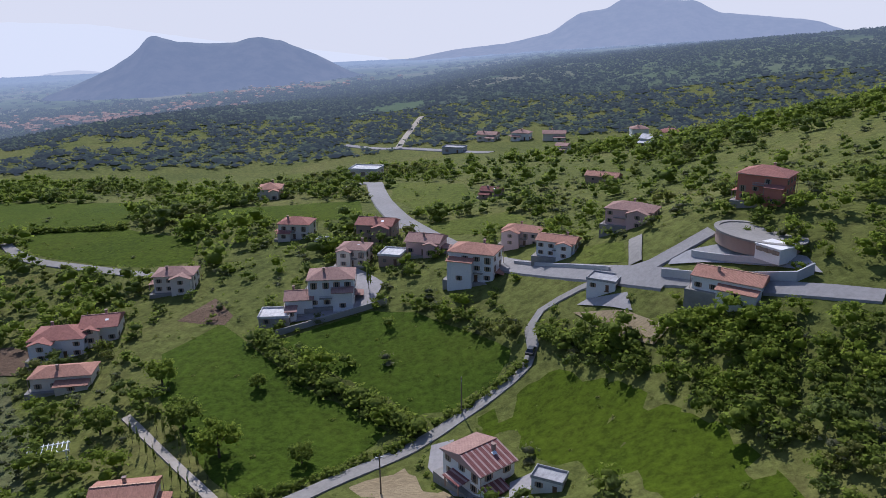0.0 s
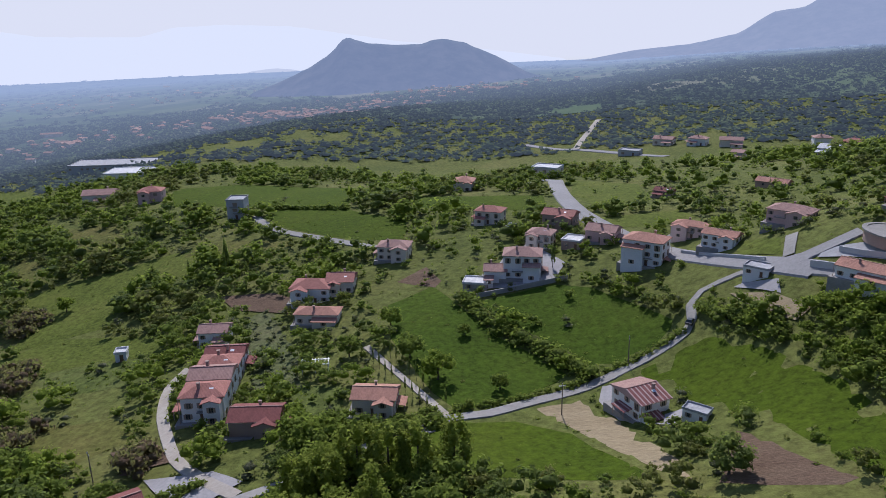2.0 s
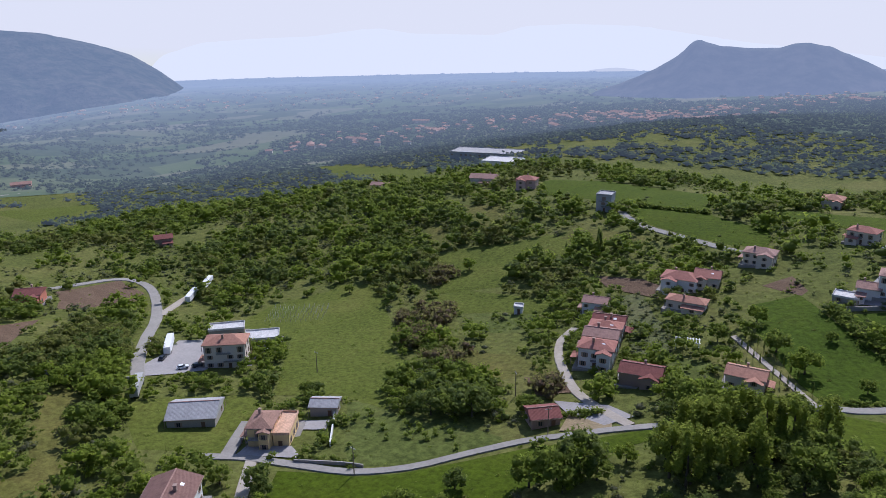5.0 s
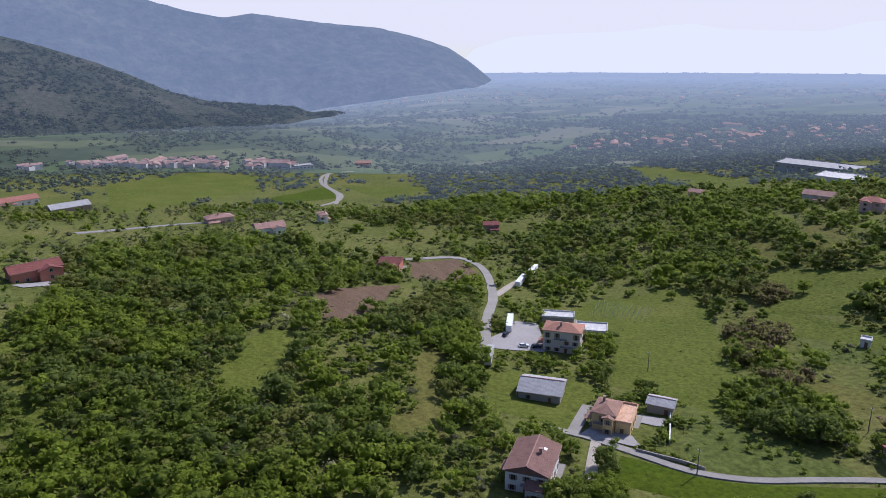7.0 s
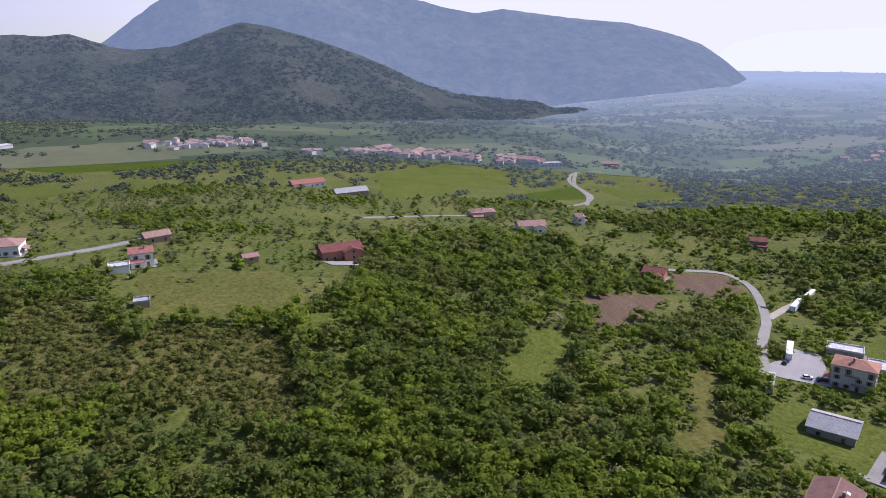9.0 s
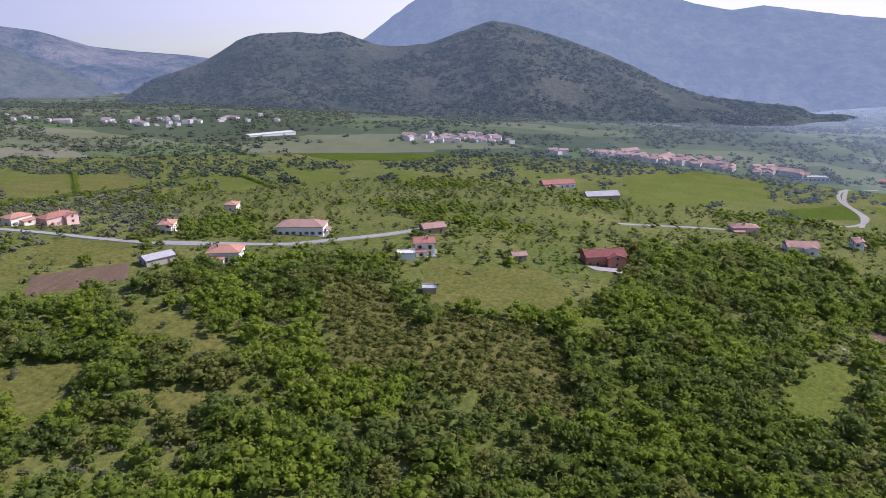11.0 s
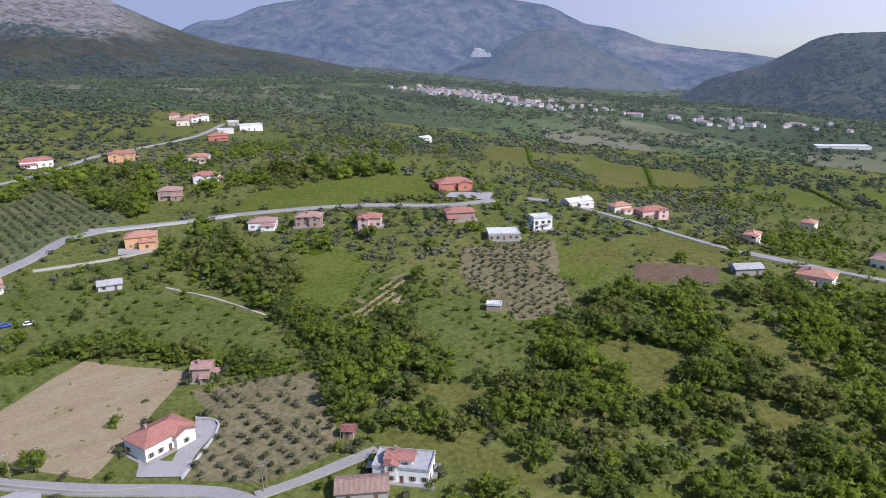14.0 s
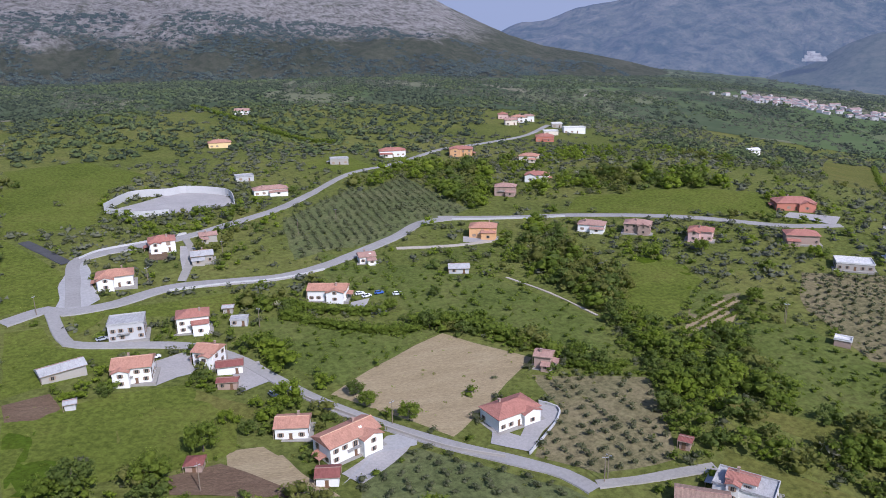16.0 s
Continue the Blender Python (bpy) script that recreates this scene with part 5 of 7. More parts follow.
# woods
wood([(22, 142), (40, 133), (48, 124), (60, 116), (69, 104), (54, 77), (48, 89), (42, 104), (33, 122)])
wood([(22, 149), (29, 137), (42, 124), (48, 117), (62, 109), (49, 74), (43, 98), (37, 115), (26, 133)])
wood([(-8, 183), (5, 173), (17, 154), (15, 148), (1, 163), (-8, 173)])
wood([(-49, 146), (-42, 142), (-41, 128), (-46, 125), (-54, 136)])
wood([(-103, 282), (-88, 255), (-72, 230), (-61, 205), (-77, 226), (-104, 275)])
wood([(-234, 291), (-190, 278), (-177, 298), (-168, 274), (-188, 250), (-223, 245), (-238, 266)])
wood([(-127, 296), (-95, 282), (-66, 266), (-75, 245), (-91, 260), (-126, 285)])
wood([(-906, 299), (-688, 407), (-439, 339), (-271, 247), (-216, 181), (-239, 159), (-286, 142), (-284, 97), (-319, 95), (-393, 151), (-392, 209), (-563, 199)])
wood([(-69, 83), (-57, 94), (-32, 106), (-24, 60), (-56, 42)])
wood([(-92, 49), (-71, 62), (-59, 41), (-80, 30)])
wood([(-103, 21), (-103, 30), (-86, 30), (-85, 28), (-101, 19)])
wood([(-398, -112), (-443, -40), (-419, 19), (-371, 42), (-350, 43), (-312, -17), (-259, -39), (-269, -59), (-233, -81), (-218, -83), (-231, -54), (-216, -32), (-201, -28), (-178, -51), (-160, -75), (-172, -156), (-177, -193), (-262, -212), (-278, -158), (-303, -124)])
wood([(-255, 19), (-270, 43), (-209, 5), (-184, -13), (-192, -20)])
wood([(-183, -48), (-178, -15), (-170, -10), (-149, -22), (-160, -75)])
wood([(-312, -255), (-325, -228), (-294, -220), (-290, -248)])
wood([(-270, -314), (-274, -274), (-289, -257), (-267, -240), (-239, -233), (-224, -223), (-209, -208), (-208, -182), (-216, -150), (-217, -138), (-202, -130), (-207, -119), (-166, -120), (-155, -256)])
wood([(-219, -357), (-257, -319), (-222, -294), (-198, -307), (-188, -331)])
wood([(-250, -307), (-319, -236), (-262, -206), (-220, -235), (-193, -246), (-210, -272), (-224, -290)])
wood([(-203, -291), (-206, -271), (-205, -246), (-194, -244), (-186, -282)])
wood([(-128, -412), (-150, -386), (-128, -349), (-111, -376)])
wood([(-100, -387), (-122, -341), (-147, -325), (-148, -317), (-184, -243), (-220, -235), (-258, -205), (-284, -154), (-191, -157), (-72, -343)])
wood([(-133, -546), (-149, -531), (-125, -478), (-137, -459), (-118, -413), (-100, -403), (-105, -452), (-104, -486)])
wood([(-126, -403), (-132, -377), (-131, -352), (-113, -347), (-106, -353), (-111, -383)])
wood([(-175, -347), (-188, -341), (-159, -315), (-143, -319)])
wood([(-204, -352), (-261, -325), (-220, -302), (-191, -333)])
wood([(-99, -323), (-139, -307), (-217, -261), (-163, -241), (-108, -284)])
wood([(-102, -676), (-143, -644), (-126, -579), (-105, -609)])
wood([(21, -432), (13, -421), (17, -400), (25, -398)])
wood([(87, -380), (57, -379), (58, -363), (86, -369)])
wood([(126, -903), (47, -945), (27, -752), (109, -747)])
wood([(-197, -1297), (-312, -1029), (-237, -855), (-140, -819), (-129, -942)])
wood([(-349, -108), (-389, -81), (-402, 14), (-368, 43), (-330, 34), (-306, -19), (-278, 10), (-320, 71), (-252, 31), (-203, -1), (-169, -15), (-148, -26), (-180, -185), (-206, -190), (-201, -149), (-260, -149), (-288, -131)])
wood([(-122, -421), (-142, -390), (-192, -342), (-221, -353), (-278, -301), (-319, -236), (-252, -203), (-273, -155), (-191, -157), (-73, -343)])
wood([(457, -2468), (290, -1859), (158, -1116), (146, -849), (174, -861)])
wood([(138, -892), (95, -907), (53, -848), (50, -756), (93, -725), (125, -771)])
wood([(100, -1272), (-1, -2038), (-118, -1332), (-77, -1017), (4, -972), (62, -1023)])
wood([(-168, -1204), (-293, -1164), (-279, -936), (-230, -839), (-182, -882), (-134, -1020)])
wood([(-22, -906), (-110, -863), (-152, -792), (-133, -751), (-83, -793), (-21, -811)])
wood([(-53, -663), (-103, -697), (-136, -746), (-171, -689), (-145, -612), (-120, -582), (-80, -621)])
wood([(-224, -618), (-281, -579), (-270, -540), (-218, -552), (-200, -587)])
wood([(-65, -574), (-86, -575), (-80, -560), (-62, -544)])
wood([(-441, 293), (-307, 267), (-247, 202), (-235, 174), (-270, 148)])
wood([(-276, 262), (-214, 237), (-201, 257), (-184, 241), (-209, 228), (-226, 212), (-256, 233)])
wood([(-203, 211), (-195, 222), (-171, 198), (-157, 171), (-170, 172), (-194, 194)])
wood([(-240, 148), (-221, 159), (-205, 144), (-225, 134)])
wood([(-199, 122), (-193, 126), (-147, 93), (-171, 94)])
wood([(-167, 80), (-136, 90), (-107, 75), (-95, 58), (-141, 53)])
wood([(-151, 202), (-138, 218), (-176, 227), (-165, 208)])
wood([(-152, -601), (-202, -626), (-238, -580), (-254, -541), (-237, -530), (-208, -566), (-183, -593), (-151, -577)])
wood([(-115, -709), (-139, -702), (-139, -608), (-119, -580), (-106, -611), (-103, -658)])
wood([(-41, -886), (-94, -841), (-153, -794), (-151, -759), (-104, -801), (-40, -814)])
wood([(180, -939), (76, -925), (27, -830), (50, -736), (123, -750), (146, -704), (165, -824)])
wood([(218, -1591), (39, -1734), (-106, -1252), (-58, -1007), (46, -999), (95, -1151)])
wood([(-164, -1151), (-326, -1061), (-269, -945), (-140, -990)])
wood([(-164, -499), (-183, -497), (-164, -468), (-138, -451), (-116, -422), (-114, -402), (-102, -386), (-106, -408), (-105, -426), (-105, -448), (-115, -452), (-135, -460)])
wood([(-38, -457), (-53, -453), (-68, -433), (-76, -407), (-59, -422), (-34, -440)])
wood([(31, -448), (19, -450), (22, -428), (31, -434)])
wood([(-76, -402), (-92, -391), (-80, -390), (-72, -394)])
wood([(24, -489), (4, -481), (6, -459), (29, -471)])
# hedges: height, line
hedge(3.2, [(-45.9, 170.7), (-33.4, 153.0), (-18.3, 142.3), (-5.5, 129.7)])
hedge(1.6, [(-6.8, 127.5), (-20.3, 120.3), (-36.8, 110.2)])
hedge(1.6, [(16.7, 140.1), (8.7, 136.0), (-2.2, 131.2)])
hedge(1.8, [(-59.2, 96.2), (-49.9, 101.8), (-41.6, 108.4)])
hedge(1.2, [(-144.1, 18.0), (-132.5, 23.8), (-126.8, 22.4)])
hedge(2.2, [(-100.1, 64.7), (-85.1, 75.2)])
hedge(2.5, [(-168.0, 290.9), (-127.9, 282.9)])
hedge(1.5, [(-77.1, -388.3), (-98.2, -379.4)])

hedge(3.2, [(-57, 94), (-48, 96), (-40, 103)])
hedge(3.0, [(21, 147), (25, 140), (31, 132), (36, 126)])
hedge(2.4, [(-383, -469), (-478, -490), (-543, -473), (-653, -474)])
hedge(2.4, [(-584, -703), (-406, -539), (-376, -469)])
hedge(2.4, [(-629, -584), (-490, -492)])
hedge(2.4, [(-674, -451), (-567, -369)])
hedge(4.5, [(-34, -445), (-48, -443), (-60, -425), (-67, -415), (-73, -403)])
hedge(3.2, [(23, -450), (21, -440), (20, -429)])
hedge(3.5, [(27, -484), (12, -478), (0, -468), (-25, -459)])
hedge(3.0, [(-73, -397), (-82, -389), (-92, -388)])
hedge(3.2, [(23, -1030), (-43, -832), (-83, -793)])
hedge(3.5, [(14, -467), (-9, -448), (-31, -439)])


def inside(poly, x, y):
    hit = np.zeros(len(x), bool)
    n = len(poly)
    for i in range(n):
        (x1, y1), (x2, y2) = poly[i], poly[(i + 1) % n]
        cross = ((y1 > y) != (y2 > y)) & (x < (x2 - x1) * (y - y1) / (y2 - y1 + 1e-9) + x1)
        hit ^= cross
    return hit


def near_line(line, x, y, d):
    hit = np.zeros(len(x), bool)
    box = (x > line[:, 0].min() - d) & (x < line[:, 0].max() + d) & (y > line[:, 1].min() - d) & (y < line[:, 1].max() + d)
    idx = np.where(box)[0]
    for p in line:
        hit[idx] |= (x[idx] - p[0]) ** 2 + (y[idx] - p[1]) ** 2 < d * d
    return hit


def ball(level):
    bm = bmesh.new()
    bmesh.ops.create_icosphere(bm, subdivisions=level, radius=1.0)
    v = np.array([tuple(q.co) for q in bm.verts])
    f = np.array([[q.index for q in g.verts] for g in bm.faces])
    bm.free()
    return v, f


BALLS = {1: ball(1)}


OCTA = (np.array([(1, 0, 0), (0, 1, 0), (-1, 0, 0), (0, -1, 0), (0, 0, 1), (0, 0, -1)], float), np.array([(0, 1, 4), (1, 2, 4), (2, 3, 4), (3, 0, 4), (1, 0, 5), (2, 1, 5), (3, 2, 5), (0, 3, 5)]))


def crown(seed, lobes, leaves, size, flat=0.8, narrow=1.0, leaf_size=0.16, core=None):
    """A crown one unit high standing on the ground plane: uneven lobes under a shell of leaf sprays that face outwards."""
    r = np.random.RandomState(seed)
    V, F, n = [], [], 0
    bv, bf = core or BALLS[1]
    centres = []
    for k in range(lobes):
        h = 0.34 + 0.42 * (k / max(1, lobes - 1)) + r.uniform(-0.06, 0.06)
        out = (0.27 if k < lobes - 1 else 0.05) * (1.15 - abs(h - 0.5)) * narrow
        a = k * 2.4 + r.uniform(-0.5, 0.5)
        c = np.array([out * math.cos(a), out * math.sin(a), h])
        rad = size * r.uniform(0.7, 1.2) * (1.15 - 0.5 * abs(h - 0.5))
        centres.append((c, rad))
        d = bv * (1 + r.uniform(-0.25, 0.25, (len(bv), 1)))
        V.append(c + d * rad * 0.7 * np.array([narrow, narrow, flat]))
        F.append(bf + n)
        n += len(bv)
    L = []
    for k in range(leaves):
        c, rad = centres[r.randint(lobes)]
        u = r.normal(size=3)
        u /= np.linalg.norm(u)
        if u[2] < -0.4:
            u[2] *= -1
        p = c + u * rad * np.array([narrow, narrow, flat]) * r.uniform(0.75, 1.32)
        facing = u + r.normal(size=3) * 0.8 + np.array([0, 0, 0.25])
        e1 = np.cross(facing, r.normal(size=3))
        e1 /= np.linalg.norm(e1)
        e2 = np.cross(facing, e1)
        e2 /= np.linalg.norm(e2)
        s = leaf_size * r.uniform(0.55, 1.2)
        L.append([p - e1 * s * 0.6 - e2 * s * 0.3, p + e1 * s * 0.6 - e2 * s * 0.3, p + e2 * s * 0.6])
    if L:
        L = np.array(L).reshape(-1, 3)
        F.append(np.arange(len(L)).reshape(-1, 3) + n)
        V.append(L)
    return np.concatenate(V), np.concatenate(F)


NEAR = [crown(10 + k, 16, 560, 0.155, 0.9, 1.1, 0.075) for k in range(4)]
MIDDLE = [crown(30 + k, 6, 128, 0.19, 0.9, 1.12, 0.11) for k in range(6)]
BUSH = [crown(50 + k, 2, 44, 0.34, 0.75, 1.5, 0.2) for k in range(4)]
FARTREE = [crown(60 + k, 3, 48, 0.28, 0.85, 1.05, 0.16) for k in range(5)]
FARAWAY = [crown(70 + k, 1, 12, 0.40, 0.8, 1.3, 0.32, OCTA) for k in range(4)]
LOWBUSH = [crown(56 + k, 2, 22, 0.34, 0.75, 1.5, 0.28, OCTA) for k in range(4)]
TUFT = [(v[12:], f[20:] - 12) for v, f in (crown(110 + k, 1, 15, 0.42, 0.6, 1.4, 0.5) for k in range(3))]
POPLAR = [crown(90 + k, 9, 900, 0.12, 1.5, 0.55, 0.04) for k in range(2)]


def scatter(name, kinds, mat, x, y, tall, wide, label, category, seed, lift=-0.12, z=None):
    """Many plants joined into one mesh of stuff."""
    if not len(x):
        return None
    r = np.random.RandomState(seed)
    z = land(x, y) if z is None else z
    pick = r.randint(0, len(kinds), len(x))
    V, F, n = [], [], 0
    for k, (kv, kf) in enumerate(kinds):
        sel = np.where(pick == k)[0]
        if not len(sel):
            continue
        a = r.uniform(0, 2 * math.pi, len(sel))
        ca, sa = np.cos(a), np.sin(a)
        t, w = tall[sel][:, None], wide[sel][:, None]
        vx = (kv[None, :, 0] * ca[:, None] - kv[None, :, 1] * sa[:, None]) * w + x[sel][:, None]
        vy = (kv[None, :, 0] * sa[:, None] + kv[None, :, 1] * ca[:, None]) * w + y[sel][:, None]
        vz = (kv[None, :, 2] + lift) * t + z[sel][:, None]
        V.append(np.stack([vx, vy, vz], -1).reshape(-1, 3))
        F.append((kf[None] + (np.arange(len(sel)) * len(kv))[:, None, None]).reshape(-1, 3) + n)
        n += len(sel) * len(kv)
    ob = new(name, mesh_from(name, np.concatenate(V), np.concatenate(F), mat, True))
    return tagged(ob, label, category, kind="stuff")


def seen_side(x, y):
    """The side of the village that the flight looks over."""
    b = np.degrees(np.arctan2(x + 10, y + 130))
    return (b < 46) | (b > 158)


PR = np.random.RandomState(5)


def jitter(x0, x1, y0, y1, step):
    X, Y = np.meshgrid(np.arange(x0, x1, step), np.arange(y0, y1, step))
    X, Y = X.ravel() + PR.uniform(-0.42, 0.42, X.size) * step, Y.ravel() + PR.uniform(-0.42, 0.42, X.size) * step
    return X, Y


def clumps(x, y, scale, seed):
    return np.array([noise.fractal((a * scale, b * scale, seed), 1.0, 2.0, 3) for a, b in zip(x, y)])


def sort_places(x, y, clear=1.0):
    """For each place: 0 rough land, 1 wood, 2 field, 3 grove, 4 scrub, 5 orchard, -1 road, yard or house."""
    kind = np.zeros(len(x), int)
    for k, poly in FIELDS:
        code = {"grove": 3, "olives": 3, "scrub": 4, "yard": -1, "orchard": 5}.get(k, 2)
        kind[inside(poly, x, y)] = code
    field_kind = kind.copy()
    for poly in WOODS:
        kind[inside(poly, x, y) & (field_kind == 0)] = 1
    for line, wd in ROADS:
        kind[near_line(line, x, y, wd / 2 + 2.0 * clear)] = -1
    for hx, hy, hr in HOUSES:
        kind[(x - hx) ** 2 + (y - hy) ** 2 < (hr + 2.5 * clear) ** 2] = -1
    return kind


# near land
x, y = jitter(-640, 330, -700, 430, 5.0)
thick_x, thick_y = jitter(-5, 300, 20, 230, 4.4)
extra = sort_places(thick_x, thick_y) == 1
x, y = np.concatenate([x, thick_x[extra]]), np.concatenate([y, thick_y[extra]])
far_r = np.hypot(x + 5, y + 120)
keep = seen_side(x, y) & (far_r < 640) & (far_r > 45)
x, y, far_r = x[keep], y[keep], far_r[keep]
kind = sort_places(x, y)
cl = clumps(x, y, 0.011, 1.0)
rnd = PR.uniform(size=len(x))
open_west = (y < 60) & (far_r > 250)
rnd_tree = np.where(open_west & (kind == 0) & (cl < 0.34), 0.9, rnd)
tree = ((kind == 1) & (rnd < np.where(cl > -0.12, 0.86, 0.42) * np.where(far_r > 380, 0.72, 1.0))) | ((kind == 0) & (cl > np.where((y > 150) & (far_r > 430), -0.04, 0.13)) & (rnd_tree < 0.66)) | ((kind == 0) & (rnd < np.where(open_west, 0.05, 0.10)))
bush = ~tree & (((kind == 0) & (rnd < np.where(cl > 0.02, 0.62, 0.24))) | ((kind == 1) & (rnd > 0.5)) | ((kind == 2) & (rnd < 0.012)) | ((kind == 4) & (rnd < 0.75)))
tall = (3.6 + 6.4 * PR.uniform(size=len(x)) ** 1.2) * np.where(kind == 1, 1.0, 0.8)
tall *= np.where(open_west & (kind == 0), 0.75, 1.0)
tall *= np.where((x > -5) & (y > 30) & (y < 230), 0.68, 1.0)
tx, ty, tt, tr = x[tree], y[tree], tall[tree], far_r[tree]
order = np.argsort(np.hypot(tx + 70, ty - 10))
single = np.zeros(len(tx), bool)
single[order[:280]] = True

# trees that stand nearest to the flight, each a thing of its own
TREE_MESH = []
for k, (kv, kf) in enumerate(NEAR):
    c = mesh_from("crown", kv, kf, LEAF[("green", "fresh", "dark", "green")[k]], True)
    bm = bmesh.new()
    bmesh.ops.create_cone(bm, cap_ends=True, segments=8, radius1=0.035, radius2=0.012, depth=0.6, matrix=Matrix.Translation((0, 0, 0.25)))
    for j in range(4):
        ra = j * 1.6 + k
        bmesh.ops.create_cone(bm, cap_ends=True, segments=5, radius1=0.014, radius2=0.004, depth=0.36, matrix=pose(0.1 * math.cos(ra), 0.1 * math.sin(ra), 0.42, 0, 38, math.degrees(ra)))
    tm = bpy.data.meshes.new("trunk")
    bm.to_mesh(tm)
    bm.free()
    tm.materials.append(BARK)
    TREE_MESH.append((c, tm))
for i in np.where(single)[0]:
    k = int(PR.randint(4))
    h = float(tt[i])
    m = pose(tx[i], ty[i], height(tx[i], ty[i]) - 0.1, 0, 0, float(PR.uniform(0, 360)))
    top = new("tree")
    top.matrix_basis = m @ Matrix.Diagonal((h * 1.2, h * 1.2, h, 1))
    part("crown", TREE_MESH[k][0], top)
    part("trunk", TREE_MESH[k][1], top)
    tagged(top, ("leafy green deciduous tree on rough grass", "fresh light green tree at the wood's edge", "dark green oak among bushes", "leafy green deciduous tree on rough grass")[k], "tree", "trees near the lanes")

rest = ~single
col = clumps(tx, ty, 0.02, 7.0) + PR.uniform(-0.35, 0.35, len(tx))
for name, key, lo, hi in (("woodland_fresh", "fresh", 0.2, 9), ("woodland_green", "green", -0.16, 0.2), ("woodland_dark", "dark", -0.4, -0.16), ("woodland_olive", "brown", -9, -0.4)):
    s = rest & (col > lo) & (col <= hi)
    for near_by, kinds in ((tr < 330, MIDDLE), (tr >= 330, FARTREE)):
        q = s & near_by
        scatter(name, kinds, LEAF[key], tx[q], ty[q], tt[q], tt[q] * PR.uniform(1.0, 1.4, q.sum()), {"fresh": "light green spring trees of the wood", "green": "dense green deciduous wood", "dark": "dark green oak wood", "brown": "olive brown budding oak trees"}[key], "trees", 11)
bx, by = x[bush], y[bush]
in_scrub = kind[bush] == 4
bt = PR.uniform(1.2, 3.4, len(bx))
half = PR.uniform(size=len(bx)) < np.where(open_west[bush], 0.2, 0.5)
white = (kind[bush] == 1) & (PR.uniform(size=len(bx)) < 0.03) & (by < 20)
scatter("blossom_bushes", BUSH, LEAF["blossom"], bx[white], by[white], bt[white] * 1.3, bt[white] * 1.2, "white flowering hawthorn bushes at the wood's edge", "bushes", 13, -0.1)
in_scrub |= white
for name, key, s, words in (("bushes_green", "green", half & ~in_scrub, "low green bushes on rough land"), ("bushes_grey", "olive", ~half & ~in_scrub, "grey green scrub and young olive bushes"), ("bushes_brown", "brown", in_scrub & ~white, "brownish olive scrub on the slope")):
    close = np.hypot(bx + 5, by + 120) < 300
    for q, shapes in ((s & close, BUSH), (s & ~close, LOWBUSH)):
        scatter(name, shapes, LEAF[key], bx[q], by[q], bt[q], bt[q] * 1.15, words, "bushes", 12, -0.18)

# dense scrub on the dry slopes, and tufts over the near meadows
sx, sy = jitter(-560, 150, -560, 330, 3.0)
sk = seen_side(sx, sy) & (np.hypot(sx + 5, sy + 120) < 480)
sx, sy = sx[sk], sy[sk]
sk = sort_places(sx, sy, 0.4)
s = (sk == 4) & (PR.uniform(size=len(sx)) < 0.95)
st = PR.uniform(1.1, 2.9, s.sum())
scatter("scrub_low", BUSH, LEAF["brown"], sx[s], sy[s], st, st * 1.3, "low olive brown scrub on the slope", "scrub", 41, -0.2)
pick = PR.uniform(size=len(sx))
s = ((sk == 2) & (pick < 0.12)) | ((sk == 0) & (pick < 0.15)) | ((sk == 5) & (pick < 0.22)) | ((sk == 3) & (pick < 0.15))
st = PR.uniform(0.25, 0.75, s.sum())
h = PR.uniform(size=s.sum()) < 0.6
for name, key, m in (("tufts_green", "green", h), ("tufts_dry", "brown", ~h)):
    scatter(name, TUFT, LEAF[key], sx[s][m], sy[s][m], st[m], st[m] * 1.6, {"green": "green grass tufts and weeds", "brown": "dry grass tufts and weeds"}[key], "grass tufts", 42, -0.1)

# olive groves in rows
gx, gy = np.meshgrid(np.arange(-640, 330, 5.2), np.arange(-700, 430, 4.2))
gx, gy = gx.ravel() + PR.uniform(-0.45, 0.45, gx.size), gy.ravel() + PR.uniform(-0.45, 0.45, gx.size)
ok = seen_side(gx, gy)
gx, gy = gx[ok], gy[ok]
kinds = sort_places(gx, gy)
ok = (kinds == 3) & (PR.uniform(size=len(gx)) < 0.88)
fruit = (kinds == 5) & (PR.uniform(size=len(gx)) < 0.45)
ft = PR.uniform(1.2, 2.8, fruit.sum())
scatter("orchard_trees", BUSH, LEAF["green"], gx[fruit], gy[fruit], ft, ft, "small fruit trees in rows on grass", "fruit trees", 24, -0.02)
gx, gy = gx[ok], gy[ok]
gt = PR.uniform(1.6, 2.7, len(gx))
scatter("olive_grove", BUSH, LEAF["olive"], gx, gy, gt, gt * 0.95, "grey green olive trees planted in rows", "olive trees", 14, -0.02)

# vine rows on a terraced plot
VINEYARD = [(-126, -402), (-158, -426), (-168, -415), (-151, -403), (-130, -395)]
row_way = Vector((-18.2, -6.2)).normalized()
across = Vector((-row_way.y, row_way.x))
vx, vy = [], []
for k in range(-14, 15):
    for m in range(-40, 41):
        p = Vector((-146.2, -408.0)) + across * (k * 3.6) + row_way * (m * 1.1)
        vx.append(p.x + PR.uniform(-0.2, 0.2))
        vy.append(p.y + PR.uniform(-0.2, 0.2))
vx, vy = np.array(vx), np.array(vy)
ok = inside(np.array(VINEYARD, float), vx, vy)
vt = PR.uniform(1.1, 1.9, ok.sum())
scatter("vine_rows", BUSH, LEAF["green"], vx[ok], vy[ok], vt, vt * 0.9, "green vines in rows on pale soil", "vines", 62, -0.05)

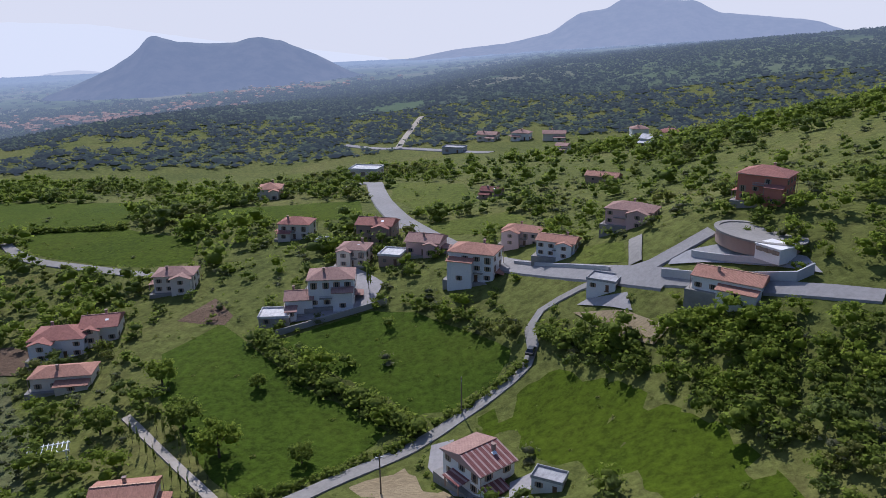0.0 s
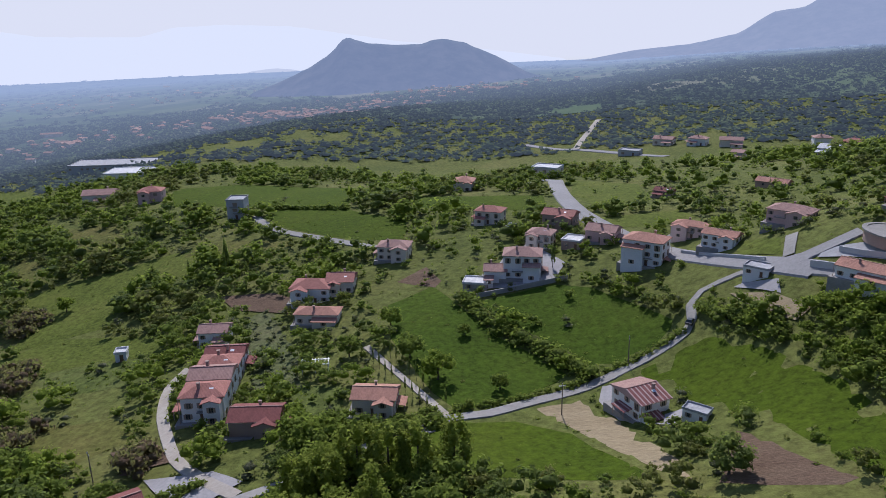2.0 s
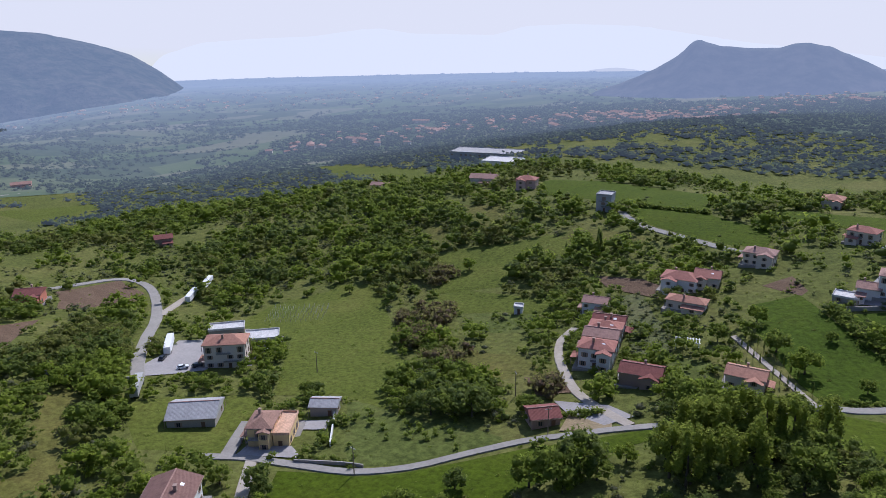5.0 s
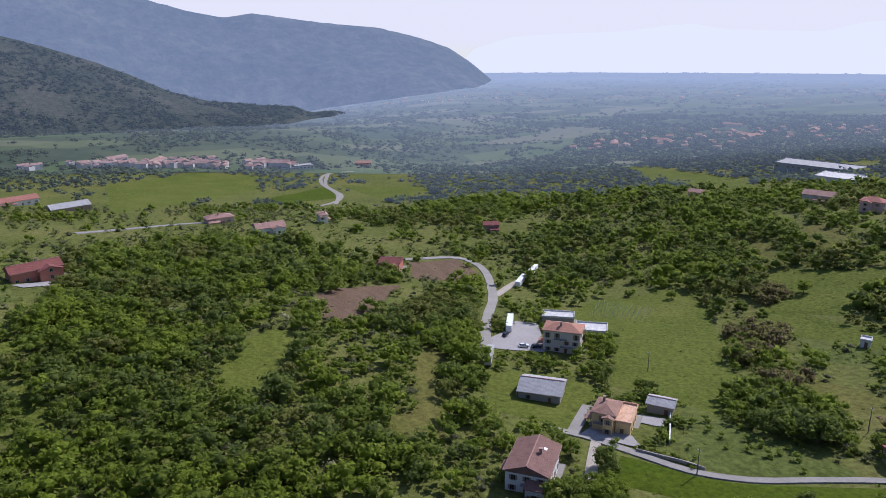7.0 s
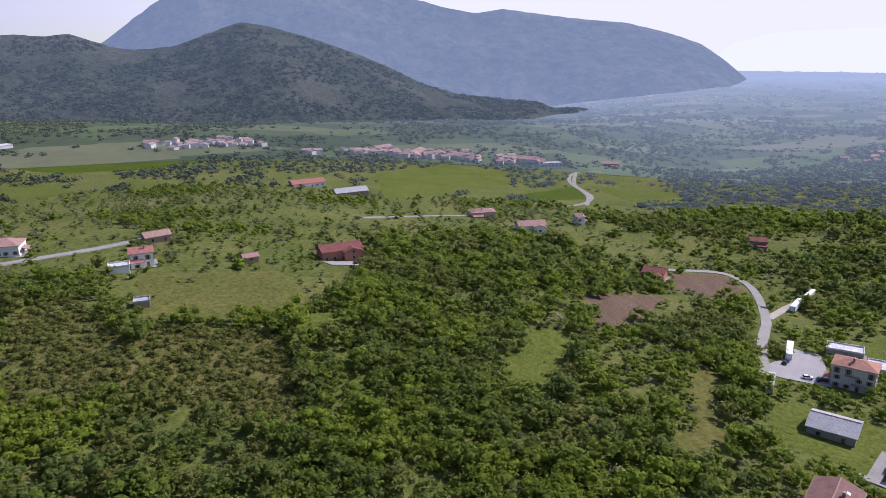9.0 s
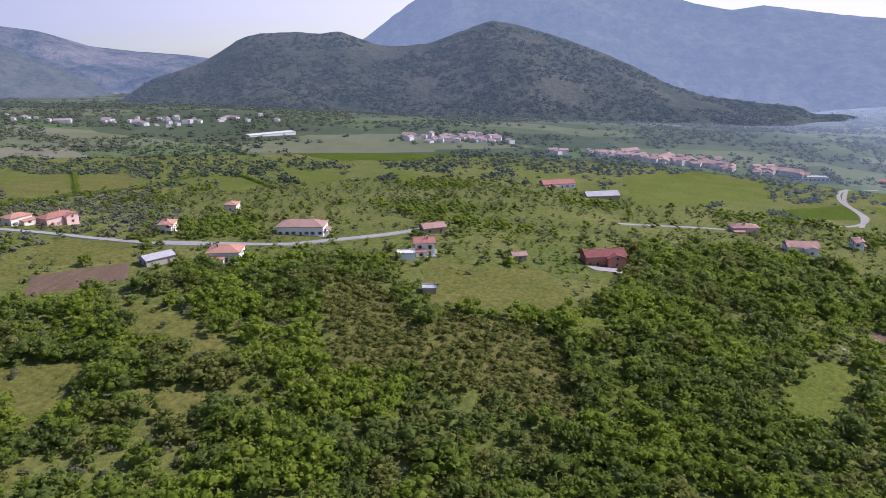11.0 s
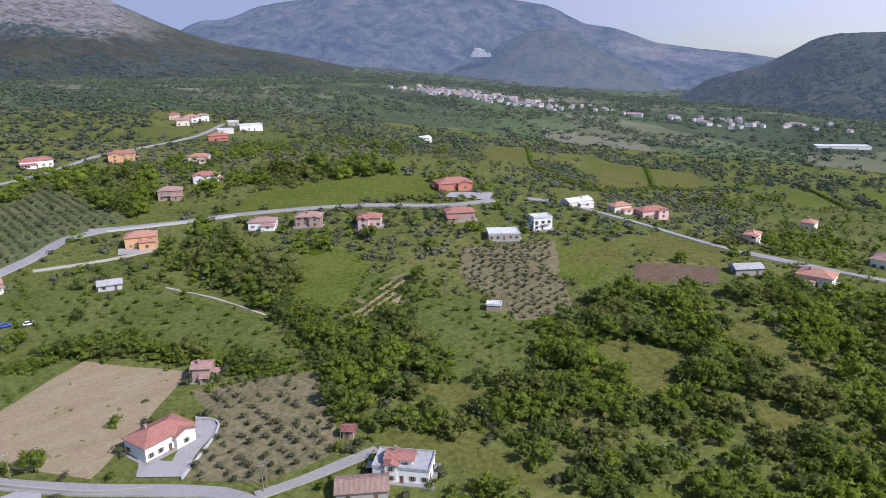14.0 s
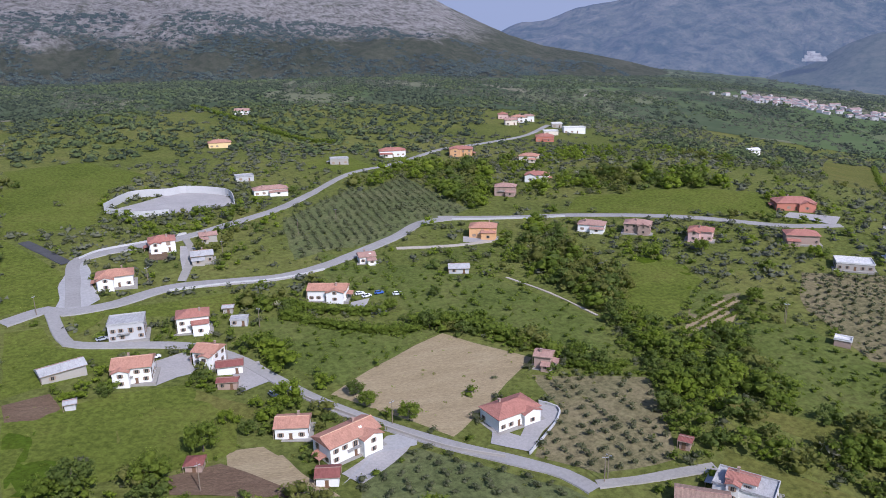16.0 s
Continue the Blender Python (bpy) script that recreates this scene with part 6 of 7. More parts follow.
# leafless reddish thickets in the hollow
for cx, cy, rr, count in THICKETS:
    a, d = PR.uniform(0, 6.28, count), rr * np.sqrt(PR.uniform(size=count))
    hx, hy = cx + d * np.cos(a), cy + d * np.sin(a)
    ht = PR.uniform(3.5, 6.5, count)
    scatter("bare_thicket", BUSH, LEAF["bare"], hx, hy, ht, ht * 0.75, "leafless reddish brown thicket in the hollow", "thicket", 31)

# shrubs and small trees in the gardens
sx, sy = [], []
for hx, hy, hr in HOUSES:
    if math.hypot(hx + 20, hy + 120) < 560:
        for k in range(9):
            a, d = PR.uniform(0, 6.28), hr + 3.0 + 6.0 * PR.uniform() ** 0.7
            sx.append(hx + d * math.cos(a))
            sy.append(hy + d * math.sin(a))
sx, sy = np.array(sx), np.array(sy)
ok = ~np.isin(sort_places(sx, sy, 0.6), (-1, 2))
sx, sy = sx[ok], sy[ok]
st = PR.uniform(1.0, 3.6, len(sx))
for key, lo, hi in (("green", 0.0, 0.45), ("dark", 0.45, 0.7), ("olive", 0.7, 0.88), ("fresh", 0.88, 1.01)):
    p = np.arange(len(sx)) * 0.618 % 1.0
    q = (p >= lo) & (p < hi)
    scatter("garden_shrubs", BUSH, LEAF[key], sx[q], sy[q], st[q], st[q] * 1.05, {"green": "green garden shrubs round the houses", "dark": "dark evergreen shrubs round the houses", "olive": "grey green olive trees in the gardens", "fresh": "light green garden bushes"}[key], "shrubs", 61, -0.1)

# hedges
for tall_h, pts in HEDGES:
    line = dense(pts, 1.1)
    hx = np.array([p.x for p in line]) + PR.uniform(-0.6, 0.6, len(line))
    hy = np.array([p.y for p in line]) + PR.uniform(-0.6, 0.6, len(line))
    ht = tall_h * PR.uniform(0.75, 1.35, len(line))
    kv = BUSH
    ob = scatter("hedge", kv, LEAF["green"], hx, hy, ht, ht * 1.25, "overgrown green field hedge", "hedge", 15, -0.2)
    if ob:
        ob["kind"] = "thing"

# the hazy plain and its trees and roofs; these materials emit their own haze
NORTH_HAZE_GLOW, SOUTH_HAZE_GLOW = (0.33, 0.41, 0.55), ((0.165, 0.19, 0.225), 0.45)
VEIL = distance_mat("haze_plain", ((0.035, 0.055, 0.027), (0.06, 0.085, 0.04), (0.12, 0.135, 0.075)), NORTH_HAZE_GLOW, 0.10, 0.84, (640, 3700), 0.006, 0.03, SOUTH_HAZE_GLOW, plots=0.011)
VEIL_TREES = distance_mat("haze_trees", ((0.032, 0.046, 0.02), (0.055, 0.072, 0.03), (0.085, 0.1, 0.045)), NORTH_HAZE_GLOW, 0.10, 0.84, (640, 3700), 0.02, 0.2, SOUTH_HAZE_GLOW)
VEIL_GREEN = distance_mat("haze_green", ((0.04, 0.06, 0.018), (0.072, 0.095, 0.03), (0.115, 0.138, 0.045)), NORTH_HAZE_GLOW, 0.10, 0.84, (640, 3700), 0.02, 0.2, SOUTH_HAZE_GLOW)
VEIL_OLIVE = distance_mat("haze_olive", ((0.055, 0.062, 0.036), (0.092, 0.098, 0.056), (0.14, 0.14, 0.085)), NORTH_HAZE_GLOW, 0.10, 0.84, (640, 3700), 0.01, 0.2, SOUTH_HAZE_GLOW)
# town walls and roofs pale with distance through emitted haze
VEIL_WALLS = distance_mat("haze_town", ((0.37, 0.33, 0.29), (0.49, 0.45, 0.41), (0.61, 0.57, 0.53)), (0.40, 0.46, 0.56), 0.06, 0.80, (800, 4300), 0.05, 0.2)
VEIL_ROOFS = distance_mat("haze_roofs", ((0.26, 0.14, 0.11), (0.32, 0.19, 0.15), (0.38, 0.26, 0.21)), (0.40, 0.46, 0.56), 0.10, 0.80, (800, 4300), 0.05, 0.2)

# the land beyond
def is_south(x, y):
    deg = np.degrees(np.arctan2(x + 5, y + 120))
    return (deg < -122) | (deg > 140)


x, y = jitter(-2000, 1500, -2100, 1850, 10.5)
far_r = np.hypot(x + 5, y + 120)
keep = seen_side(x, y) & (far_r >= 640) & (far_r < 1900)
x, y, far_r = x[keep], y[keep], far_r[keep]
kind = sort_places(x, y)
cl = clumps(x, y, 0.0065, 4.0)
belt = np.abs(clumps(x, y, 0.0045, 9.0))
rnd = PR.uniform(size=len(x))
thin = np.clip(1500 / far_r, 0.5, 1.0)
north = (y > 150) & (x > -0.75 * y - 500)
cover = ((cl > np.where(north, -0.42, 0.04)) & (rnd < np.where(north, 0.8, 0.72))) | ((belt < 0.06) & (rnd < 0.7)) | (rnd < 0.05)
t = (((kind == 1) & (rnd < 0.7)) | ((kind == 0) & cover)) & (PR.uniform(size=len(x)) < thin)
x, y, cl, north = x[t], y[t], cl[t] + PR.uniform(-0.3, 0.3, t.sum()), north[t]
ft = PR.uniform(3.0, 8.5, len(x))
fw = ft * np.where(north, 1.6, 1.3)
a = cl > 0.15
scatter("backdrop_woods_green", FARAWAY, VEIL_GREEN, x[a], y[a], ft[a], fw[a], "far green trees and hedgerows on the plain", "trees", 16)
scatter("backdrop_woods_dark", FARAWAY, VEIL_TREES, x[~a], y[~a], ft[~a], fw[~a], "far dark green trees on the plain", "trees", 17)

# olive groves over the southern slopes, rows of small grey crowns
x, y = jitter(-1300, 620, -1700, -350, 8.2)
far_r = np.hypot(x + 5, y + 120)
keep = seen_side(x, y) & is_south(x, y) & (far_r > 300) & (far_r < 1450)
x, y, far_r = x[keep], y[keep], far_r[keep]
kind = sort_places(x, y)
cl = clumps(x, y, 0.006, 12.0)
t = (kind == 0) & (PR.uniform(size=len(x)) < np.where(cl > -0.03, 0.85, 0.10) * np.clip(1000 / far_r, 0.6, 1))
ft = PR.uniform(2.6, 4.6, t.sum())
scatter("far_olive_groves", FARAWAY, VEIL_OLIVE, x[t], y[t], ft, ft * 1.35, "grey green olive groves over the southern slope", "olive trees", 19, -0.15)

rads = np.concatenate([np.arange(900, 2400, 60), np.arange(2400, 4800, 180)])


def far_plain(name, lo, hi, mat):
    angs = np.radians(np.arange(lo, hi + 0.1, 1.5))
    A, R = np.meshgrid(angs, rads)
    px, py = (-5 + R * np.sin(A)).ravel(), (-120 + R * np.cos(A)).ravel()
    i = np.arange(len(px)).reshape(len(rads), len(angs))
    q = np.stack([i[:-1, :-1], i[:-1, 1:], i[1:, 1:], i[1:, :-1]], -1).reshape(-1, 4)
    ob = new(name, mesh_from(name, np.stack([px, py, land(px, py) + 0.4], 1), q, mat, True))
    return tagged(ob, "hazy green land far across the valley", "plain", kind="structure")


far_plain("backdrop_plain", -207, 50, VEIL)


def slope_trees(name, slope, count, low, high, mat, seed, label, tall=(6, 11)):
    """Crowns set on a hill's face between two shares of its rise."""
    r = np.random.RandomState(seed)
    G = SLOPES[slope]
    u, v = r.uniform(0, G.shape[1] - 1.01, count), r.uniform(low, high, count) * (G.shape[0] - 1.01)
    i, j = u.astype(int), v.astype(int)
    fu, fv = (u - i)[:, None], (v - j)[:, None]
    p = (G[j, i] * (1 - fu) + G[j, i + 1] * fu) * (1 - fv) + (G[j + 1, i] * (1 - fu) + G[j + 1, i + 1] * fu) * fv
    keep = (p[:, 2] > land(p[:, 0], p[:, 1]) - 4) & (clumps(p[:, 0], p[:, 1], 0.006, seed) > -0.22)
    p = p[keep]
    t = r.uniform(*tall, len(p))
    return scatter(name, FARAWAY, mat, p[:, 0], p[:, 1], t, t * 1.5, label, "trees", seed, -0.15, p[:, 2])


# crowns glow with the same painted haze as the hill below
HILL_TREES = distance_mat("haze_hill_trees", ((0.028, 0.042, 0.018), (0.05, 0.066, 0.03), (0.085, 0.095, 0.05)), (0.15, 0.20, 0.28), 0.14, 0.30, (1200, 2400), 0.004, 0.1)
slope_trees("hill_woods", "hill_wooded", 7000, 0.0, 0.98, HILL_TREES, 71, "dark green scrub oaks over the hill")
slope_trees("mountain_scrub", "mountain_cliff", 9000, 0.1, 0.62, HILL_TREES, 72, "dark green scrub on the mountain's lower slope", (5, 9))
n = 9000
fr, fa = 1850 + 2700 * PR.uniform(size=n) ** 1.3, np.radians(PR.uniform(-210, 45, n))
x, y = -5 + fr * np.sin(fa), -120 + fr * np.cos(fa)
c = clumps(x, y, 0.003, 2.0) > -0.15
x, y, fr = x[c], y[c], fr[c]
ft = PR.uniform(6, 11, len(x))
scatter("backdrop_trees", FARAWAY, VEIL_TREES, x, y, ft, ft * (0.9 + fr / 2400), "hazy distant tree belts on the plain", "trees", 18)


def town(name, bearing, dist, spread, along, count, seed, label, size=0.62):
    """A far town of small houses joined into one mesh, walls and roofs apart."""
    r = np.random.RandomState(seed)
    V, F, RV, RF = [], [], [], []
    a0 = radians(bearing)
    for k in range(count):
        u, v = r.normal() * spread, r.normal() * along
        hx, hy = -5 + (dist + v) * math.sin(a0) + u * math.cos(a0), -120 + (dist + v) * math.cos(a0) - u * math.sin(a0)
        w, d, h = r.uniform(8, 15) * size, r.uniform(8, 12) * size, r.uniform(4, 8) * size
        if r.rand() < 0.08:
            w, d = w * 3, d * 1.6
        z, t = height(hx, hy), r.uniform(0, math.pi)
        ct, st = math.cos(t), math.sin(t)
        n, rn = len(V), len(RV)
        for zz in (z - 2, z + h):
            for sx, sy in ((-1, -1), (1, -1), (1, 1), (-1, 1)):
                V.append((hx + sx * w / 2 * ct - sy * d / 2 * st, hy + sx * w / 2 * st + sy * d / 2 * ct, zz))
        F += [(n + j, n + (j + 1) % 4, n + 4 + (j + 1) % 4, n + 4 + j) for j in range(4)]
        for sx, sy, zz in ((-1.1, -1.1, h), (1.1, -1.1, h), (1.1, 0, h + d * 0.2), (-1.1, 0, h + d * 0.2), (-1.1, 1.1, h), (1.1, 1.1, h)):
            RV.append((hx + sx * w / 2 * ct - sy * d / 2 * st, hy + sx * w / 2 * st + sy * d / 2 * ct, z + zz + 0.1))
        RF += [(rn, rn + 1, rn + 2, rn + 3), (rn + 3, rn + 2, rn + 5, rn + 4)]
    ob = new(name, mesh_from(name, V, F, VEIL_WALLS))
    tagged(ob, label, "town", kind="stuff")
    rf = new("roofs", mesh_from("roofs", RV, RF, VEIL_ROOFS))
    rf.parent = ob


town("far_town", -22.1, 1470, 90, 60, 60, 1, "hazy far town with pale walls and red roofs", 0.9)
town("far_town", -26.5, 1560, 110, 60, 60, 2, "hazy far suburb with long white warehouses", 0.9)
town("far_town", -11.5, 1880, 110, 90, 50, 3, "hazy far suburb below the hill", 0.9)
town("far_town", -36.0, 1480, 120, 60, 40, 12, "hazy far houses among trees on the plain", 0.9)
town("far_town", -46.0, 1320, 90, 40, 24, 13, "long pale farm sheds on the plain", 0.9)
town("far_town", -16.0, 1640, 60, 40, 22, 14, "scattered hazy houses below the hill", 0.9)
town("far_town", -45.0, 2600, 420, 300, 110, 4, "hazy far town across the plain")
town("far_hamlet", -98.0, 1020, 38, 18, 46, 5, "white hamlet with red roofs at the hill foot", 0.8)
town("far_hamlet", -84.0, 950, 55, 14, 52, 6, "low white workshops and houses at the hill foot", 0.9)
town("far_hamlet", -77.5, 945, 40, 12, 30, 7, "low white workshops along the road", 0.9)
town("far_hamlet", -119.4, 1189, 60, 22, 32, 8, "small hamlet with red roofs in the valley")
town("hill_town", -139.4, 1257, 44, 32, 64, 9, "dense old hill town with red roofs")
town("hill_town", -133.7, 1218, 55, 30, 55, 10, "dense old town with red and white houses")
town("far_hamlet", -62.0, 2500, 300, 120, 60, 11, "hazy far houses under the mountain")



# ---- single trees, poles, vehicles and walls ----
VINE = (-251.1, 92.9)
def lone_tree(x, y, tall):
    k = int(abs(x * 3 + y * 7)) % 4
    top = new("tree")
    top.matrix_basis = pose(x, y, height(x, y) - 0.1, 0, 0, (x * 37) % 360) @ Matrix.Diagonal((tall * 1.05, tall * 1.05, tall, 1))
    part("crown", TREE_MESH[k][0], top)
    part("trunk", TREE_MESH[k][1], top)
    return tagged(top, "single leafy green tree standing in grass", "tree", "trees near the lanes")


def slim_tree(name, x, y, tall, wide, mat, seed, label, category, group):
    key = (name, seed)
    if key not in SHARED:
        r = np.random.RandomState(seed)
        kv, kf = (POPLAR if name == "poplar" else [crown(200 + seed, 7, 170, 0.13, 1.5, 0.4, 0.07)])[seed % (2 if name == "poplar" else 1)]
        kv = kv.copy()
        if name != "poplar":
            kv[:, :2] *= np.clip(1.25 - kv[:, 2:3] * 0.95, 0.15, 1.2)
        bm = bmesh.new()
        bmesh.ops.create_cone(bm, cap_ends=True, segments=7, radius1=0.02, radius2=0.006, depth=0.8, matrix=Matrix.Translation((0, 0, 0.38)))
        tm = bpy.data.meshes.new("trunk")
        bm.to_mesh(tm)
        bm.free()
        tm.materials.append(BARK)
        SHARED[key] = (mesh_from("crown", kv, kf, mat, True), tm)
    top = new(name)
    top.matrix_basis = pose(x, y, height(x, y) - 0.1, 0, 0, (x * 53) % 360) @ Matrix.Diagonal((wide, wide, tall, 1))
    part("crown", SHARED[key][0], top)
    part("trunk", SHARED[key][1], top)
    return tagged(top, label, category, group)


def poplar(x, y, tall):
    return slim_tree("poplar", x, y, tall, tall * 1.2, LEAF["poplar"], int(abs(x)) % 2, "tall slender poplar with fresh green leaves", "poplar", "poplars by the lane")


def conifer(x, y, tall):
    return slim_tree("conifer", x, y, tall, tall * 0.7, LEAF["dark"], 4, "dark green conifer standing above the bushes", "conifer", "dark conifers")


def cypress_row(a, b):
    a, b = Vector(a), Vector(b)
    d = (b - a).normalized()
    s = Vector((-d.y, d.x))
    for k in range(11):
        for side in (-2.6, 2.6):
            if (k * 7 + int(side)) % 5 == 0:
                continue
            p = a.lerp(b, 0.14 + k * 0.078) + s * side
            slim_tree("cypress", p.x, p.y, 4.6 + (k * 37 % 10) * 0.18, 2.4, LEAF["dark"], 6, "slim dark cypress along the drive", "cypress", "cypresses along the drive")


def utility_pole(x, y):
    if "pole" not in SHARED:
        bm = bmesh.new()
        bmesh.ops.create_cone(bm, cap_ends=True, segments=8, radius1=0.16, radius2=0.10, depth=8.4, matrix=Matrix.Translation((0, 0, 3.9)))
        pm = bpy.data.meshes.new("pole")
        bm.to_mesh(pm)
        bm.free()
        pm.materials.append(WOODPOLE)
        SHARED["pole"] = (pm, join("crossarm", [((0, 0, 7.6), (1.7, 0.12, 0.14)), ((-0.7, 0, 7.78), (0.09, 0.09, 0.22)), ((0.7, 0, 7.78), (0.09, 0.09, 0.22)), ((0, 0, 8.2), (0.09, 0.09, 0.22))], METAL))
    top = new("utility_pole")
    top.matrix_basis = pose(x, y, height(x, y), 0, 0, (x * 29) % 180)
    part("pole", SHARED["pole"][0], top)
    part("crossarm", SHARED["pole"][1], top)
    return tagged(top, "weathered wooden power pole with a crossarm", "utility pole", "power poles")


CAR_PAINT = {"white": (0.75, 0.75, 0.75), "black": (0.02, 0.02, 0.025), "blue": (0.05, 0.12, 0.4), "grey": (0.35, 0.36, 0.38)}


def car(x, y, turn, colour):
    key = ("car", colour)
    if key not in SHARED:
        paint = plain("car_paint_" + colour, CAR_PAINT[colour], 0.3, spec=0.6)
        bm = bmesh.new()
        side = [(-2.05, 0.45), (-2.0, 0.85), (-1.75, 0.95), (1.05, 1.0), (1.95, 0.85), (2.1, 0.6), (2.05, 0.35), (-2.0, 0.32)]
        L = [bm.verts.new((u, -0.85, v)) for u, v in side]
        R = [bm.verts.new((u, 0.85, v)) for u, v in side]
        n = len(side)
        bm.faces.new(L)
        bm.faces.new(R[::-1])
        for k in range(n):
            bm.faces.new((L[k], R[k], R[(k + 1) % n], L[(k + 1) % n]))
        bmesh.ops.recalc_face_normals(bm, faces=bm.faces[:])
        body = bpy.data.meshes.new("body")
        bm.to_mesh(body)
        bm.free()
        body.materials.append(paint)
        cab = solid("cabin", [(-1.7, -0.8, 0.93), (0.95, -0.8, 0.97), (0.95, 0.8, 0.97), (-1.7, 0.8, 0.93), (-1.35, -0.62, 1.45), (0.2, -0.62, 1.47), (0.2, 0.62, 1.47), (-1.35, 0.62, 1.45)],
                    [(0, 1, 5, 4), (1, 2, 6, 5), (2, 3, 7, 6), (3, 0, 4, 7)], GLASS)
        roof = solid("roof", [(-1.38, -0.65, 1.45), (0.22, -0.65, 1.47), (0.22, 0.65, 1.47), (-1.38, 0.65, 1.45), (-1.3, -0.58, 1.52), (0.1, -0.58, 1.53), (0.1, 0.58, 1.53), (-1.3, 0.58, 1.52)],
                     [(4, 5, 6, 7), (0, 1, 5, 4), (1, 2, 6, 5), (2, 3, 7, 6), (3, 0, 4, 7)], paint)
        bm = bmesh.new()
        bmesh.ops.create_cone(bm, cap_ends=True, segments=14, radius1=0.32, radius2=0.32, depth=0.22, matrix=pose(0, 0, 0, 90))
        wheel = bpy.data.meshes.new("wheel")
        bm.to_mesh(wheel)
        bm.free()
        wheel.materials.append(TYRE)
        SHARED[key] = (body, cab, roof, wheel)
    body, cab, roof, wheel = SHARED[key]
    top = new("car")
    top.matrix_basis = pose(x, y, height(x, y) + 0.4, 0, 0, turn)
    part("body", body, top)
    part("cabin", cab, top)
    part("roof", roof, top)
    for u in (-1.3, 1.3):
        for v in (-0.76, 0.76):
            part("wheel", wheel, top, pose(u, v, 0.32))
    return tagged(top, "%s parked hatchback car beside the road" % colour, "car", "cars")


def trailer(x, y, turn, long, colour):
    paint = plain("tarpaulin_" + colour, {"white": (0.78, 0.78, 0.76), "grey": (0.42, 0.41, 0.39)}[colour], 0.6)
    top = new("lorry_trailer")
    top.matrix_basis = pose(x, y, height(x, y) + 0.3, 0, 0, turn)
    part("box", join("box", [((0, 0, 2.45), (long, 2.5, 2.6)), ((0, 0, 3.78), (long + 0.06, 2.54, 0.08)), ((-long / 2, 0, 2.4), (0.08, 2.3, 2.3))], paint), top)
    part("chassis", join("chassis", [((0, 0.5, 1.0), (long * 0.96, 0.18, 0.25)), ((0, -0.5, 1.0), (long * 0.96, 0.18, 0.25)), ((long * 0.3, 0, 0.6), (0.15, 1.4, 0.9))], METAL), top)
    if "lorry_wheel" not in SHARED:
        bm = bmesh.new()
        bmesh.ops.create_cone(bm, cap_ends=True, segments=14, radius1=0.5, radius2=0.5, depth=0.3, matrix=pose(0, 0, 0, 90))
        wm = bpy.data.meshes.new("wheel")
        bm.to_mesh(wm)
        bm.free()
        wm.materials.append(TYRE)
        SHARED["lorry_wheel"] = wm
    for u in (-long * 0.36, -long * 0.25, long * 0.38):
        for v in (-1.05, 1.05):
            part("wheel", SHARED["lorry_wheel"], top, pose(u, v, 0.5))
    return tagged(top, "%s box trailer of a lorry parked on gravel" % colour, "trailer", "lorry trailers")


WALL_LOOK = {"stone": ("stone", "grey-brown stone field wall"), "white": ("white", "low white-plastered garden wall"), "concrete": ("grey", "bare grey concrete retaining wall")}


def garden_wall(tall, look_key, points):
    line = dense(points, 3.0)
    verts, faces = [], []
    for i, p in enumerate(line):
        d = (line[min(i + 1, len(line) - 1)] - line[max(i - 1, 0)]).normalized()
        s = Vector((-d.y, d.x)) * 0.18
        z = height(p.x, p.y)
        for q, zz in ((p - s, z - 0.6), (p - s, z + tall), (p + s, z + tall), (p + s, z - 0.6)):
            verts.append((q.x, q.y, zz))
        if i:
            a, b = 4 * (i - 1), 4 * i
            faces += [(a + k, a + (k + 1) % 4, b + (k + 1) % 4, b + k) for k in range(4)]
    n = len(verts)
    faces += [(3, 2, 1, 0), (n - 4, n - 3, n - 2, n - 1)]
    ob = new("garden_wall", solid("garden_wall", verts, faces, plaster(WALL_LOOK[look_key][0])))
    return tagged(ob, WALL_LOOK[look_key][1] + " along the plot", "wall", "walls along plots")


def round_hall(x, y):
    top = new("round_hall")
    top.matrix_basis = pose(x, y, height(x, y) - 0.6, 0, 0, -62) @ Matrix.Diagonal((0.78, 0.78, 0.52, 1))
    n = 40
    ring = lambda a, b, z: [(a * math.cos(2 * math.pi * k / n), b * math.sin(2 * math.pi * k / n), z) for k in range(n)]
    v = ring(12, 8, -2) + ring(12, 8, 3.6)
    part("wall", solid("wall", v, [(k, (k + 1) % n, n + (k + 1) % n, n + k) for k in range(n)] + [tuple(range(n, 2 * n))], plaster("brown")), top)
    v = ring(12.6, 8.6, 3.4) + ring(12.6, 8.6, 4.1) + ring(11.2, 7.2, 4.1) + ring(11.2, 7.2, 3.7)
    part("rim", solid("rim", v, [(r * n + k, r * n + (k + 1) % n, (r + 1) * n + (k + 1) % n, (r + 1) * n + k) for r in range(3) for k in range(n)] + [tuple(range(3 * n, 4 * n))], CONCRETE), top, label="pale concrete roof rim")
    ann = part("annex", join("annex", [((9, -5, 0.8), (7, 6, 5.6)), ((9, -5, 3.7), (7.4, 6.4, 0.3))], plaster("white")), top, label="white annex with three windows")
    fm, pm = window_mesh(1.1, 1.35)
    for k in range(3):
        w = part("window", fm, ann, pose(6.8 + k * 2.2, -8.03, 2.2))
    return tagged(top, "round brown hall with a pale flat roof and white annex", "hall")


